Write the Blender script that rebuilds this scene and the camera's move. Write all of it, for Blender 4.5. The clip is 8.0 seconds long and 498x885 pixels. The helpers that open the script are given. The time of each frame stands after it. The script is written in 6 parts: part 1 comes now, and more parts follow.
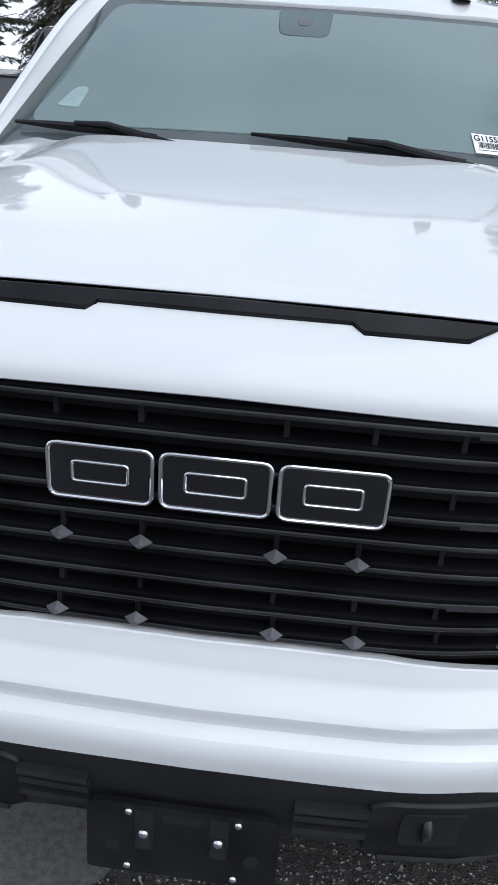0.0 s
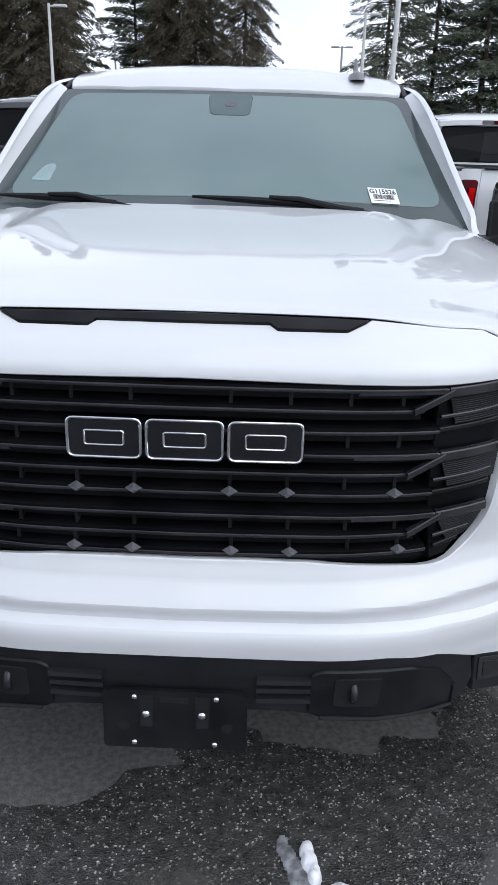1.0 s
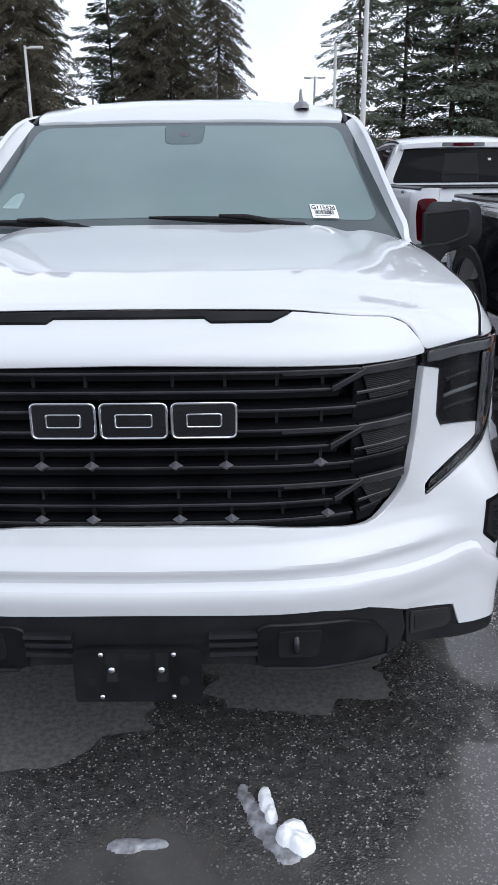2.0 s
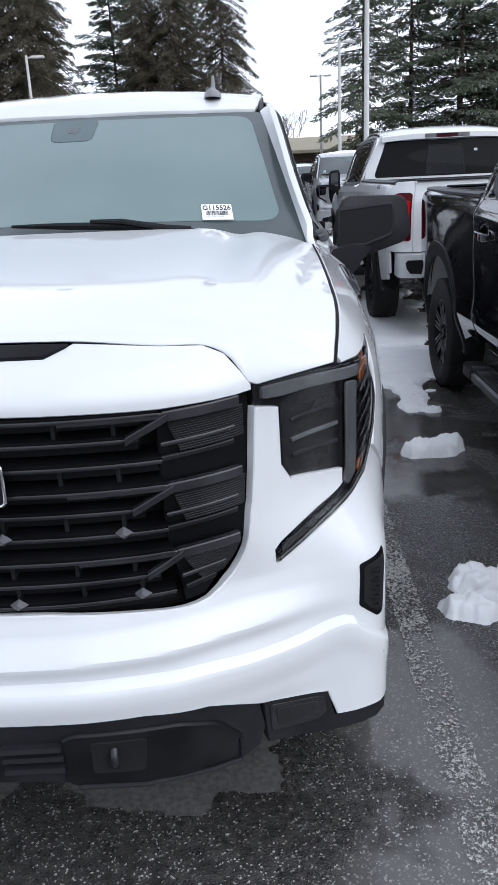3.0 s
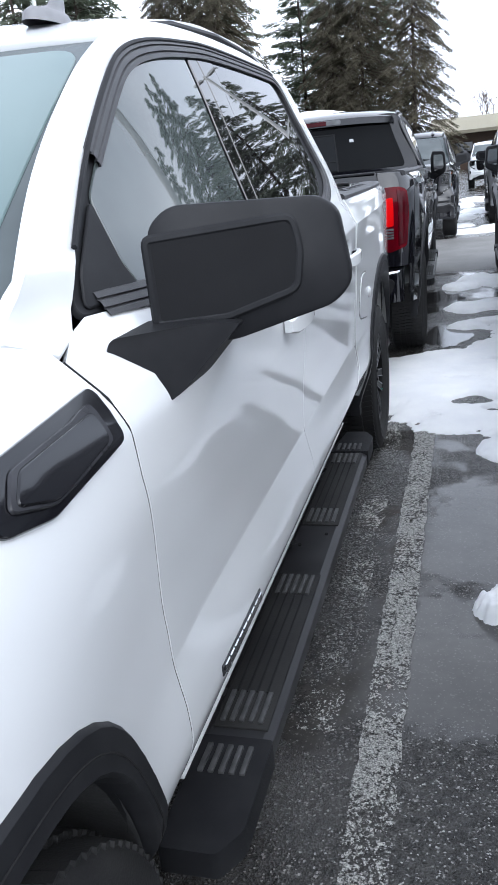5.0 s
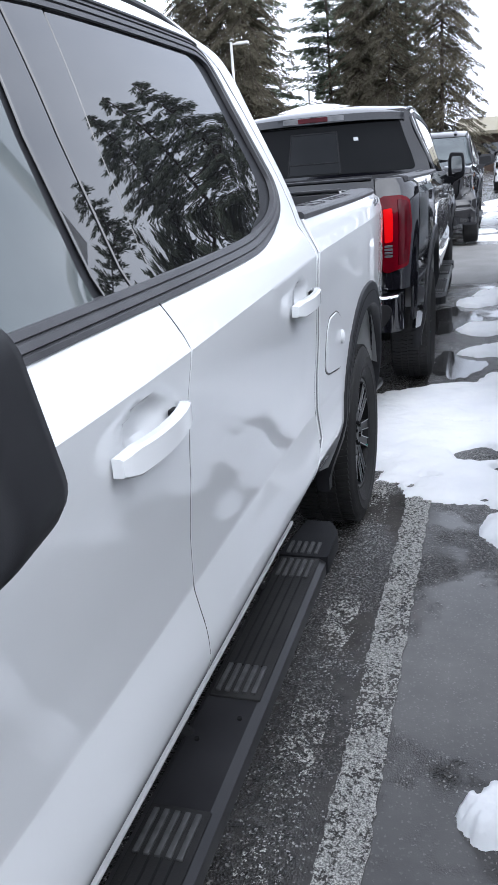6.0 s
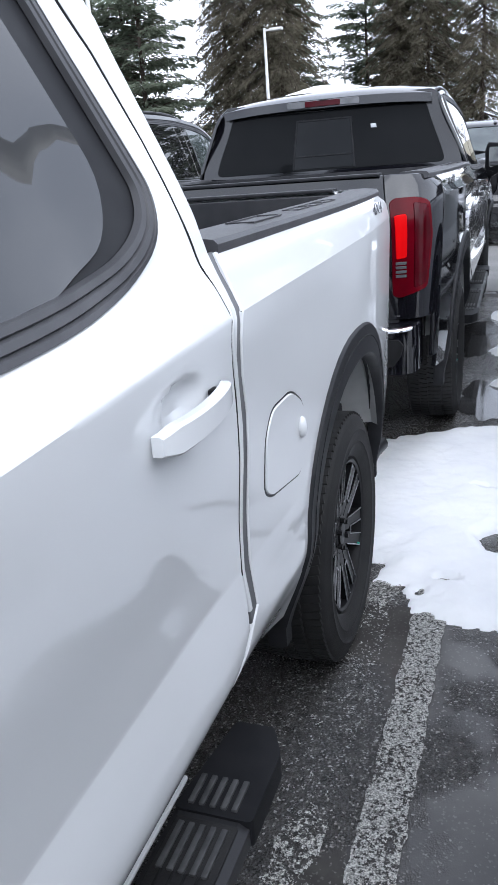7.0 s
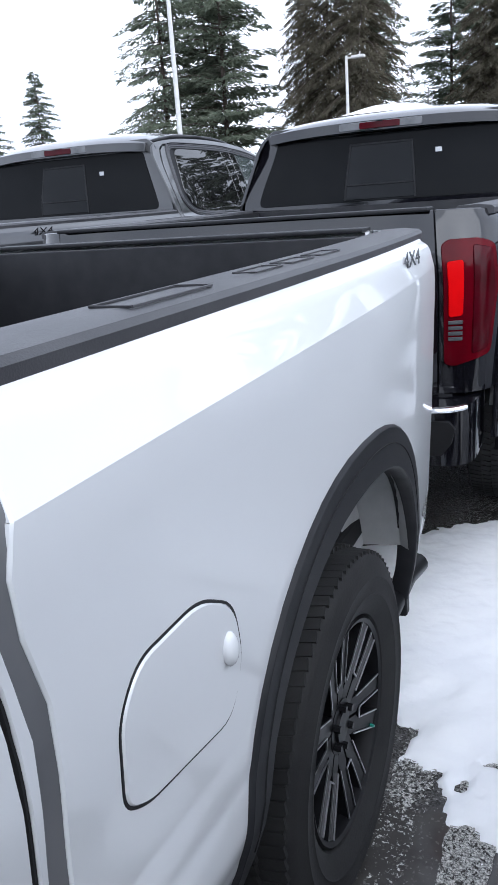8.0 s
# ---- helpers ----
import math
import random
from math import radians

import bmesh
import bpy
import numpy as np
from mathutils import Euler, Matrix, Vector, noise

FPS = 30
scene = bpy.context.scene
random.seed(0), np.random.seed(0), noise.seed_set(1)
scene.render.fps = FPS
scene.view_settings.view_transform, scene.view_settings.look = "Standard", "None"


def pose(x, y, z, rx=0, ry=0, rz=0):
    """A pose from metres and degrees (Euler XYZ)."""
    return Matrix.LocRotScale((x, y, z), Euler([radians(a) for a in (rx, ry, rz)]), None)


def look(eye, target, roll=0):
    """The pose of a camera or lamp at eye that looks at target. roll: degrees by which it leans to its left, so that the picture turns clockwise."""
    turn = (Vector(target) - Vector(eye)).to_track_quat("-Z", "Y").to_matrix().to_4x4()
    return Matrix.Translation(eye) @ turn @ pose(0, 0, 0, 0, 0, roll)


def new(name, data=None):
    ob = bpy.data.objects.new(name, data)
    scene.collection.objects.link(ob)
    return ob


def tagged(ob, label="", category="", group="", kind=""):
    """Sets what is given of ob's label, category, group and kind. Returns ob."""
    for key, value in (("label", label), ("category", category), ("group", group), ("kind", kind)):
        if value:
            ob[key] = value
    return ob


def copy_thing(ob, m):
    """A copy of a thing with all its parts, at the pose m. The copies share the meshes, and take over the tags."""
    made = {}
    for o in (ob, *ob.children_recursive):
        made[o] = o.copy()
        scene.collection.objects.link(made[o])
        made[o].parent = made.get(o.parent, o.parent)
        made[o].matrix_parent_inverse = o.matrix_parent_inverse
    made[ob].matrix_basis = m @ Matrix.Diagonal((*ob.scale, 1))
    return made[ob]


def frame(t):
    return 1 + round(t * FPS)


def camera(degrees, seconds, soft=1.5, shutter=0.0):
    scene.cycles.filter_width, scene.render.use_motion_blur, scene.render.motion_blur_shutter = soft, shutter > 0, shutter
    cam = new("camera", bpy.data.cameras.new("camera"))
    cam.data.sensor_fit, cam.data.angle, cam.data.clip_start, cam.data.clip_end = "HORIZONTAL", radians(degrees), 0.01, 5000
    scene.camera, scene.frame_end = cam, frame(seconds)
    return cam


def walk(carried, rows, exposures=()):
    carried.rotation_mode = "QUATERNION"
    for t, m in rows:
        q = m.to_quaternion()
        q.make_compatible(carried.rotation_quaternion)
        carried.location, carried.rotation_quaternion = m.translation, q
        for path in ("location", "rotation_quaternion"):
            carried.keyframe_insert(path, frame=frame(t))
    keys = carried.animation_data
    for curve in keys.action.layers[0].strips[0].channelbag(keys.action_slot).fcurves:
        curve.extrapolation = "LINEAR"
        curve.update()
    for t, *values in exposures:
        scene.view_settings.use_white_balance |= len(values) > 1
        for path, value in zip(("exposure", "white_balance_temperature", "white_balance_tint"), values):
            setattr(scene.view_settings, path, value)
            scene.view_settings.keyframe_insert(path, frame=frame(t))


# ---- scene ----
cam = camera(35.5, 8.0)
PATH = [
    (0, (0.121, -0.915, 1.564), (-0.013, 0.897, 0.729), 4.1),
    (0.5, (0.129, -1.181, 1.571), (0.064, 0.659, 0.789), 2.9),
    (1, (0.163, -1.42, 1.62), (0.131, 0.445, 0.899), 1.6),
    (1.2, (0.208, -1.548, 1.61), (0.185, 0.324, 0.907), 1.1),
    (2.3, (0.369, -1.677, 1.588), (0.357, 0.214, 0.937), -1.2),
    (2.5, (0.473, -1.577, 1.573), (0.455, 0.314, 0.922), -1.7),
    (3, (0.73, -1.256, 1.568), (0.667, 0.634, 0.917), -2.7),
    (3.5, (1.028, -0.853, 1.545), (0.862, 1.031, 0.894), -3.8),
    (4, (1.229, -0.396, 1.512), (0.917, 1.468, 0.857), -4.6),
    (4.2, (1.296, -0.201, 1.523), (0.921, 1.651, 0.868), -5.0),
    (5.3, (1.468, 0.797, 1.506), (0.903, 2.604, 0.862), -5.7),
    (5.5, (1.478, 0.992, 1.526), (0.904, 2.796, 0.88), -5.4),
    (6, (1.511, 1.439, 1.522), (0.928, 3.238, 0.872), -4.7),
    (6.5, (1.544, 1.974, 1.53), (0.936, 3.761, 0.869), -4.3),
    (7, (1.483, 2.523, 1.517), (0.825, 4.29, 0.852), -4.4),
    (7.5, (1.451, 2.981, 1.513), (0.711, 4.726, 0.875), -4.5),
    (8, (1.449, 3.339, 1.517), (0.614, 5.056, 0.924), -4.2),
]
EXPOSURES = [(0.0, 0.0, 6050, 9), (1.0, 0.03, 6080, 11), (2.5, 0.08, 6080, 11), (3.5, 0.24, 6050, 11), (4.0, 0.28, 6050, 11), (5.5, 0.92, 6000, 9), (6.0, 0.92, 6000, 11), (6.5, 0.90, 6000, 11), (7.0, 0.88, 6000, 11), (7.5, 0.76, 5900, 11), (8.0, 0.70, 5900, 11)]
walk(cam, [(t, look(eye, target, roll)) for t, eye, target, roll in PATH], EXPOSURES)

# world: an even overcast sky and one weak, wide sun
world = bpy.data.worlds.new("overcast_sky")
scene.world = world
world.use_nodes = True
wn, wl = world.node_tree.nodes, world.node_tree.links
wn.clear()
sky = wn.new("ShaderNodeTexSky")
sky.sky_type, sky.sun_disc = "NISHITA", False
sky.sun_elevation, sky.sun_rotation = radians(44), radians(130)
sky.air_density, sky.dust_density, sky.ozone_density = 1.0, 6.0, 1.0
grey = wn.new("ShaderNodeHueSaturation")
grey.inputs["Saturation"].default_value = 0.12
wl.new(sky.outputs["Color"], grey.inputs["Color"])
wco = wn.new("ShaderNodeTexCoord")
wno = wn.new("ShaderNodeTexNoise")
wno.inputs["Scale"].default_value, wno.inputs["Detail"].default_value = 2.8, 5
wl.new(wco.outputs["Generated"], wno.inputs["Vector"])
wra = wn.new("ShaderNodeValToRGB")
wra.color_ramp.elements[0].position, wra.color_ramp.elements[0].color = 0.34, (0.70, 0.73, 0.78, 1)
wra.color_ramp.elements[1].position, wra.color_ramp.elements[1].color = 0.64, (1.05, 1.05, 1.05, 1)
wl.new(wno.outputs["Fac"], wra.inputs["Fac"])
wcl = wn.new("ShaderNodeMix")
wcl.data_type, wcl.blend_type = "RGBA", "MIX"
wcl.inputs["Factor"].default_value = 0.72
wl.new(grey.outputs["Color"], wcl.inputs[6])
wsc = wn.new("ShaderNodeMix")
wsc.data_type, wsc.blend_type = "RGBA", "MULTIPLY"
wsc.inputs["Factor"].default_value = 1.0
wsc.inputs[7].default_value = (17.0, 17.6, 18.8, 1)
wse = wn.new("ShaderNodeSeparateXYZ")
wl.new(wco.outputs["Generated"], wse.inputs["Vector"])
wgr = wn.new("ShaderNodeValToRGB")  # brighter haze low down, as under thin cloud
wgr.color_ramp.elements[0].position, wgr.color_ramp.elements[0].color = 0.0, (1.0, 1.0, 1.0, 1)
wgr.color_ramp.elements[1].position, wgr.color_ramp.elements[1].color = 0.9, (0.58, 0.58, 0.59, 1)
wl.new(wse.outputs["Z"], wgr.inputs["Fac"])
wml = wn.new("ShaderNodeMix")
wml.data_type, wml.blend_type = "RGBA", "MULTIPLY"
wml.inputs["Factor"].default_value = 1.0
wl.new(wra.outputs["Color"], wml.inputs[6])
wl.new(wgr.outputs["Color"], wml.inputs[7])
wl.new(wml.outputs[2], wsc.inputs[6])
wl.new(wsc.outputs[2], wcl.inputs[7])
wbg = wn.new("ShaderNodeBackground")
wbg.inputs["Strength"].default_value = 0.1
wl.new(wcl.outputs[2], wbg.inputs["Color"])
wou = wn.new("ShaderNodeOutputWorld")
wl.new(wbg.outputs["Background"], wou.inputs["Surface"])

sun = new("sun", bpy.data.lights.new("sun", "SUN"))
sun.data.energy, sun.data.angle, sun.data.color = 1.4, radians(80), (1.0, 0.99, 0.97)
sun.matrix_world = look((0, 0, 20), (-8, 6.5, 10))


# ---- materials ----
def material(name, color, rough=0.5, metal=0.0, coat=0.0, second=None, scale=8.0, detail=6.0, low=0.35, high=0.65,
             bump=0.0, bump_scale=60.0, rough2=None, stretch=None, spec=0.5, trans=0.0, ior=1.45, coat_rough=0.05):
    m = bpy.data.materials.new(name)
    m.use_nodes = True
    nt = m.node_tree
    b = nt.nodes["Principled BSDF"]
    b.inputs["Base Color"].default_value = (*color, 1)
    b.inputs["Roughness"].default_value = rough
    b.inputs["Metallic"].default_value = metal
    b.inputs["Coat Weight"].default_value = coat
    b.inputs["Coat Roughness"].default_value = coat_rough
    b.inputs["Specular IOR Level"].default_value = spec
    b.inputs["Transmission Weight"].default_value = trans
    b.inputs["IOR"].default_value = ior
    co = nt.nodes.new("ShaderNodeTexCoord")
    src = co.outputs["Object"]
    if stretch:
        mp = nt.nodes.new("ShaderNodeMapping")
        mp.inputs["Scale"].default_value = stretch
        nt.links.new(src, mp.inputs["Vector"])
        src = mp.outputs["Vector"]
    if second:
        n = nt.nodes.new("ShaderNodeTexNoise")
        n.inputs["Scale"].default_value, n.inputs["Detail"].default_value = scale, detail
        nt.links.new(src, n.inputs["Vector"])
        r = nt.nodes.new("ShaderNodeMapRange")
        r.inputs["From Min"].default_value, r.inputs["From Max"].default_value = low, high
        nt.links.new(n.outputs["Fac"], r.inputs["Value"])
        x = nt.nodes.new("ShaderNodeMix")
        x.data_type = "RGBA"
        x.inputs[6].default_value, x.inputs[7].default_value = (*color, 1), (*second, 1)
        nt.links.new(r.outputs["Result"], x.inputs["Factor"])
        nt.links.new(x.outputs[2], b.inputs["Base Color"])
        if rough2 is not None:
            q = nt.nodes.new("ShaderNodeMapRange")
            q.inputs["From Min"].default_value, q.inputs["From Max"].default_value = low, high
            q.inputs["To Min"].default_value, q.inputs["To Max"].default_value = rough, rough2
            nt.links.new(n.outputs["Fac"], q.inputs["Value"])
            nt.links.new(q.outputs["Result"], b.inputs["Roughness"])
    if bump:
        n2 = nt.nodes.new("ShaderNodeTexNoise")
        n2.inputs["Scale"].default_value, n2.inputs["Detail"].default_value = bump_scale, 4
        nt.links.new(src, n2.inputs["Vector"])
        bp = nt.nodes.new("ShaderNodeBump")
        bp.inputs["Strength"].default_value, bp.inputs["Distance"].default_value = bump, 0.01
        nt.links.new(n2.outputs["Fac"], bp.inputs["Height"])
        nt.links.new(bp.outputs["Normal"], b.inputs["Normal"])
    return m


M = {}
M["white"] = material("white_paint", (0.65, 0.662, 0.675), 0.6, coat=1.0, second=(0.63, 0.645, 0.66), scale=2.0, coat_rough=0.012, spec=0.1)
M["black"] = material("black_paint", (0.004, 0.004, 0.006), 0.07, coat=0.6, coat_rough=0.02, second=(0.006, 0.006, 0.008), scale=3.0, spec=0.5)
M["charcoal"] = material("charcoal_paint", (0.035, 0.036, 0.038), 0.3, metal=0.3, coat=1.0, second=(0.045, 0.046, 0.05), scale=3.0)
M["silver"] = material("silver_paint", (0.45, 0.46, 0.48), 0.3, metal=0.5, coat=1.0, second=(0.5, 0.5, 0.52), scale=3.0)
M["plastic"] = material("black_grained_plastic", (0.0130, 0.0134, 0.0155), 0.5, second=(0.0195, 0.0200, 0.0222), scale=12, bump=0.05, bump_scale=900, spec=0.20)
M["gloss_black"] = material("gloss_black_plastic", (0.006, 0.006, 0.008), 0.12, coat=0.4, second=(0.010, 0.010, 0.012), scale=9)
M["satin"] = material("satin_black_plastic", (0.006, 0.0062, 0.0072), 0.34, second=(0.013, 0.0135, 0.015), scale=10, bump=0.03, bump_scale=300, spec=0.22)
M["board"] = material("coated_step_board", (0.018, 0.018, 0.020), 0.30, second=(0.028, 0.028, 0.031), scale=7, rough2=0.45, bump=0.03, bump_scale=300)
M["bar"] = material("dark_grey_bar", (0.0114, 0.0114, 0.0138), 0.26, second=(0.026, 0.026, 0.030), scale=10)
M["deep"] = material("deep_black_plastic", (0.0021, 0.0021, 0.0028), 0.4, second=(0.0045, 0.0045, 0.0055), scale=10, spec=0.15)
# near-black: puts the shade of gaps and recesses into colour; also black hardware
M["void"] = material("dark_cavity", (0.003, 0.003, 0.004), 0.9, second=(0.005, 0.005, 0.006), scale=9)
M["chrome"] = material("chrome", (0.75, 0.76, 0.78), 0.08, metal=1.0, second=(0.68, 0.69, 0.72), scale=14)
M["dark_chrome"] = material("dark_chrome", (0.30, 0.30, 0.31), 0.15, metal=1.0, second=(0.16, 0.16, 0.17), scale=60)
M["alu"] = material("machined_aluminium", (0.42, 0.42, 0.44), 0.3, metal=1.0, second=(0.36, 0.36, 0.38), scale=30)
M["steel"] = material("galvanised_steel", (0.42, 0.43, 0.44), 0.45, metal=0.7, second=(0.34, 0.35, 0.37), scale=18)
M["fin"] = material("grey_primer_plastic", (0.20, 0.20, 0.21), 0.45, second=(0.17, 0.17, 0.18), scale=20)
M["wheel_black"] = material("black_wheel_paint", (0.004, 0.004, 0.005), 0.38, second=(0.008, 0.008, 0.009), scale=12, spec=0.14)
M["brake"] = material("dull_brake_iron", (0.05, 0.05, 0.052), 0.5, metal=0.6, second=(0.08, 0.078, 0.076), scale=20)
M["rubber"] = material("tyre_rubber", (0.009, 0.009, 0.010), 0.75, second=(0.017, 0.017, 0.017), scale=9, bump=0.15, bump_scale=200)
M["gap"] = material("grey_gap_filler", (0.10, 0.102, 0.108), 0.6, second=(0.135, 0.137, 0.143), scale=6)
M["liner"] = material("wheel_arch_felt", (0.050, 0.051, 0.053), 0.9, second=(0.075, 0.076, 0.078), scale=14, bump=0.3, bump_scale=160)
M["screen"] = material("windscreen_glass", (0.125, 0.178, 0.178), 0.06, second=(0.165, 0.222, 0.220), scale=1.1, detail=3, rough2=0.10, coat=0.1, spec=0.45)
M["sensor"] = material("grey_sensor_cover", (0.072, 0.105, 0.108), 0.1, second=(0.082, 0.118, 0.12), scale=8)
M["frit"] = material("black_glass_border", (0.066, 0.080, 0.083), 0.10, second=(0.078, 0.094, 0.097), scale=6)
M["grip"] = material("worn_grip_rubber", (0.042, 0.043, 0.045), 0.6, second=(0.072, 0.073, 0.075), scale=40)
M["cover"] = material("smooth_black_cover", (0.0060, 0.0062, 0.0074), 0.5, second=(0.0090, 0.0093, 0.0108), scale=10, bump=0.03, bump_scale=300, spec=0.20)
M["dash"] = material("pale_dash_behind_glass", (0.30, 0.40, 0.39), 0.15, second=(0.24, 0.33, 0.325), scale=14)
# base colour raised to carry some reflected sky and the cabin behind
M["door_glass"] = material("light_door_glass", (0.048, 0.058, 0.059), 0.015, second=(0.078, 0.091, 0.091), scale=1.6, coat=0.15, coat_rough=0.0, ior=1.55, spec=0.6)
M["tint"] = material("privacy_glass", (0.006, 0.0060, 0.007), 0.01, second=(0.009, 0.0090, 0.010), scale=2, ior=1.55, spec=0.82)
M["rear_tint"] = material("dark_rear_glass", (0.0045, 0.005, 0.0058), 0.03, second=(0.007, 0.0075, 0.0083), scale=2, ior=1.33, spec=0.16)
M["pane"] = material("paler_rear_glass", (0.012, 0.013, 0.0145), 0.03, second=(0.018, 0.019, 0.021), scale=3, ior=1.33, spec=0.16)
M["lens"] = material("clear_lamp_lens", (0.97, 0.97, 0.98), 0.0, second=(0.93, 0.94, 0.95), scale=4, trans=1.0, ior=1.03, coat=0.4, coat_rough=0.0)
M["lamp_dark"] = material("smoked_lamp_reflector", (0.007, 0.007, 0.008), 0.22, second=(0.016, 0.016, 0.018), scale=10)
M["stud"] = material("grey_stud", (0.12, 0.12, 0.13), 0.4, second=(0.09, 0.09, 0.10), scale=20)
M["lamp_grey"] = material("grey_light_guide", (0.115, 0.117, 0.122), 0.2, second=(0.065, 0.067, 0.072), scale=9, coat=0.5)
M["pale_liner"] = material("pale_arch_liner", (0.36, 0.365, 0.365), 0.75, second=(0.45, 0.455, 0.455), scale=9, bump=0.3, bump_scale=30)
M["rail"] = material("grey_rail_plastic", (0.036, 0.036, 0.040), 0.45, second=(0.047, 0.047, 0.051), scale=12, bump=0.1, bump_scale=400)
M["amber"] = material("amber_lens", (0.17, 0.052, 0.012), 0.18, second=(0.12, 0.036, 0.009), scale=90)
M["red"] = material("red_lamp_lens", (0.085, 0.001, 0.005), 0.12, second=(0.06, 0.001, 0.004), scale=9, spec=0.14)
M["red_hot"] = material("bright_red_reflector", (0.60, 0.002, 0.003), 0.25, second=(0.50, 0.002, 0.003), scale=8, spec=0.1)
M["dark_red"] = material("dark_red_lens", (0.055, 0.001, 0.005), 0.1, second=(0.035, 0.001, 0.003), scale=9, spec=0.2)
M["paper"] = material("white_paper_label", (0.82, 0.83, 0.82), 0.6, second=(0.78, 0.79, 0.78), scale=40)
M["ink"] = material("black_ink", (0.02, 0.02, 0.022), 0.6, second=(0.03, 0.03, 0.03), scale=30)
M["snow"] = material("old_snow", (0.95, 0.96, 0.97), 0.55, second=(0.88, 0.895, 0.92), scale=4, detail=9, bump=0.35, bump_scale=34)
M["slush"] = material("grey_slush", (0.14, 0.14, 0.15), 0.35, second=(0.34, 0.35, 0.37), scale=40, detail=9, bump=0.6, bump_scale=40)
M["bark"] = material("conifer_bark", (0.055, 0.042, 0.034), 0.9, second=(0.09, 0.072, 0.06), scale=9, stretch=(6, 6, 1), bump=0.6, bump_scale=14)
M["pole"] = material("pale_painted_pole", (0.60, 0.60, 0.58), 0.5, second=(0.52, 0.52, 0.51), scale=6)
M["fascia"] = material("brown_weathered_siding", (0.16, 0.11, 0.085), 0.8, second=(0.11, 0.078, 0.06), scale=5, stretch=(1, 1, 8))
M["roofing"] = material("tan_roof_sheet", (0.33, 0.30, 0.225), 0.8, second=(0.28, 0.255, 0.19), scale=3, stretch=(8, 1, 1))


def needles(name, dark, light):
    m = bpy.data.materials.new(name)
    m.use_nodes = True
    nt = m.node_tree
    b = nt.nodes["Principled BSDF"]
    b.inputs["Roughness"].default_value = 0.8
    b.inputs["Specular IOR Level"].default_value = 0.08
    g = nt.nodes.new("ShaderNodeNewGeometry")
    x = nt.nodes.new("ShaderNodeMix")
    x.data_type = "RGBA"
    x.inputs[6].default_value, x.inputs[7].default_value = (*dark, 1), (*light, 1)
    nt.links.new(g.outputs["Random Per Island"], x.inputs["Factor"])
    nt.links.new(x.outputs[2], b.inputs["Base Color"])
    tr = nt.nodes.new("ShaderNodeBsdfTranslucent")
    nt.links.new(x.outputs[2], tr.inputs["Color"])
    mx = nt.nodes.new("ShaderNodeMixShader")
    mx.inputs["Fac"].default_value = 0.5
    nt.links.new(b.outputs["BSDF"], mx.inputs[1])
    nt.links.new(tr.outputs["BSDF"], mx.inputs[2])
    nt.links.new(mx.outputs["Shader"], nt.nodes["Material Output"].inputs["Surface"])
    return m


M["fir"] = needles("fir_needles", (0.140, 0.164, 0.122), (0.200, 0.226, 0.168))
M["cedar"] = needles("cedar_sprays", (0.1166, 0.1066, 0.0778), (0.1642, 0.1483, 0.1080))
M["twig"] = material("bare_twigs", (0.16, 0.13, 0.12), 0.9, second=(0.11, 0.09, 0.085), scale=5)


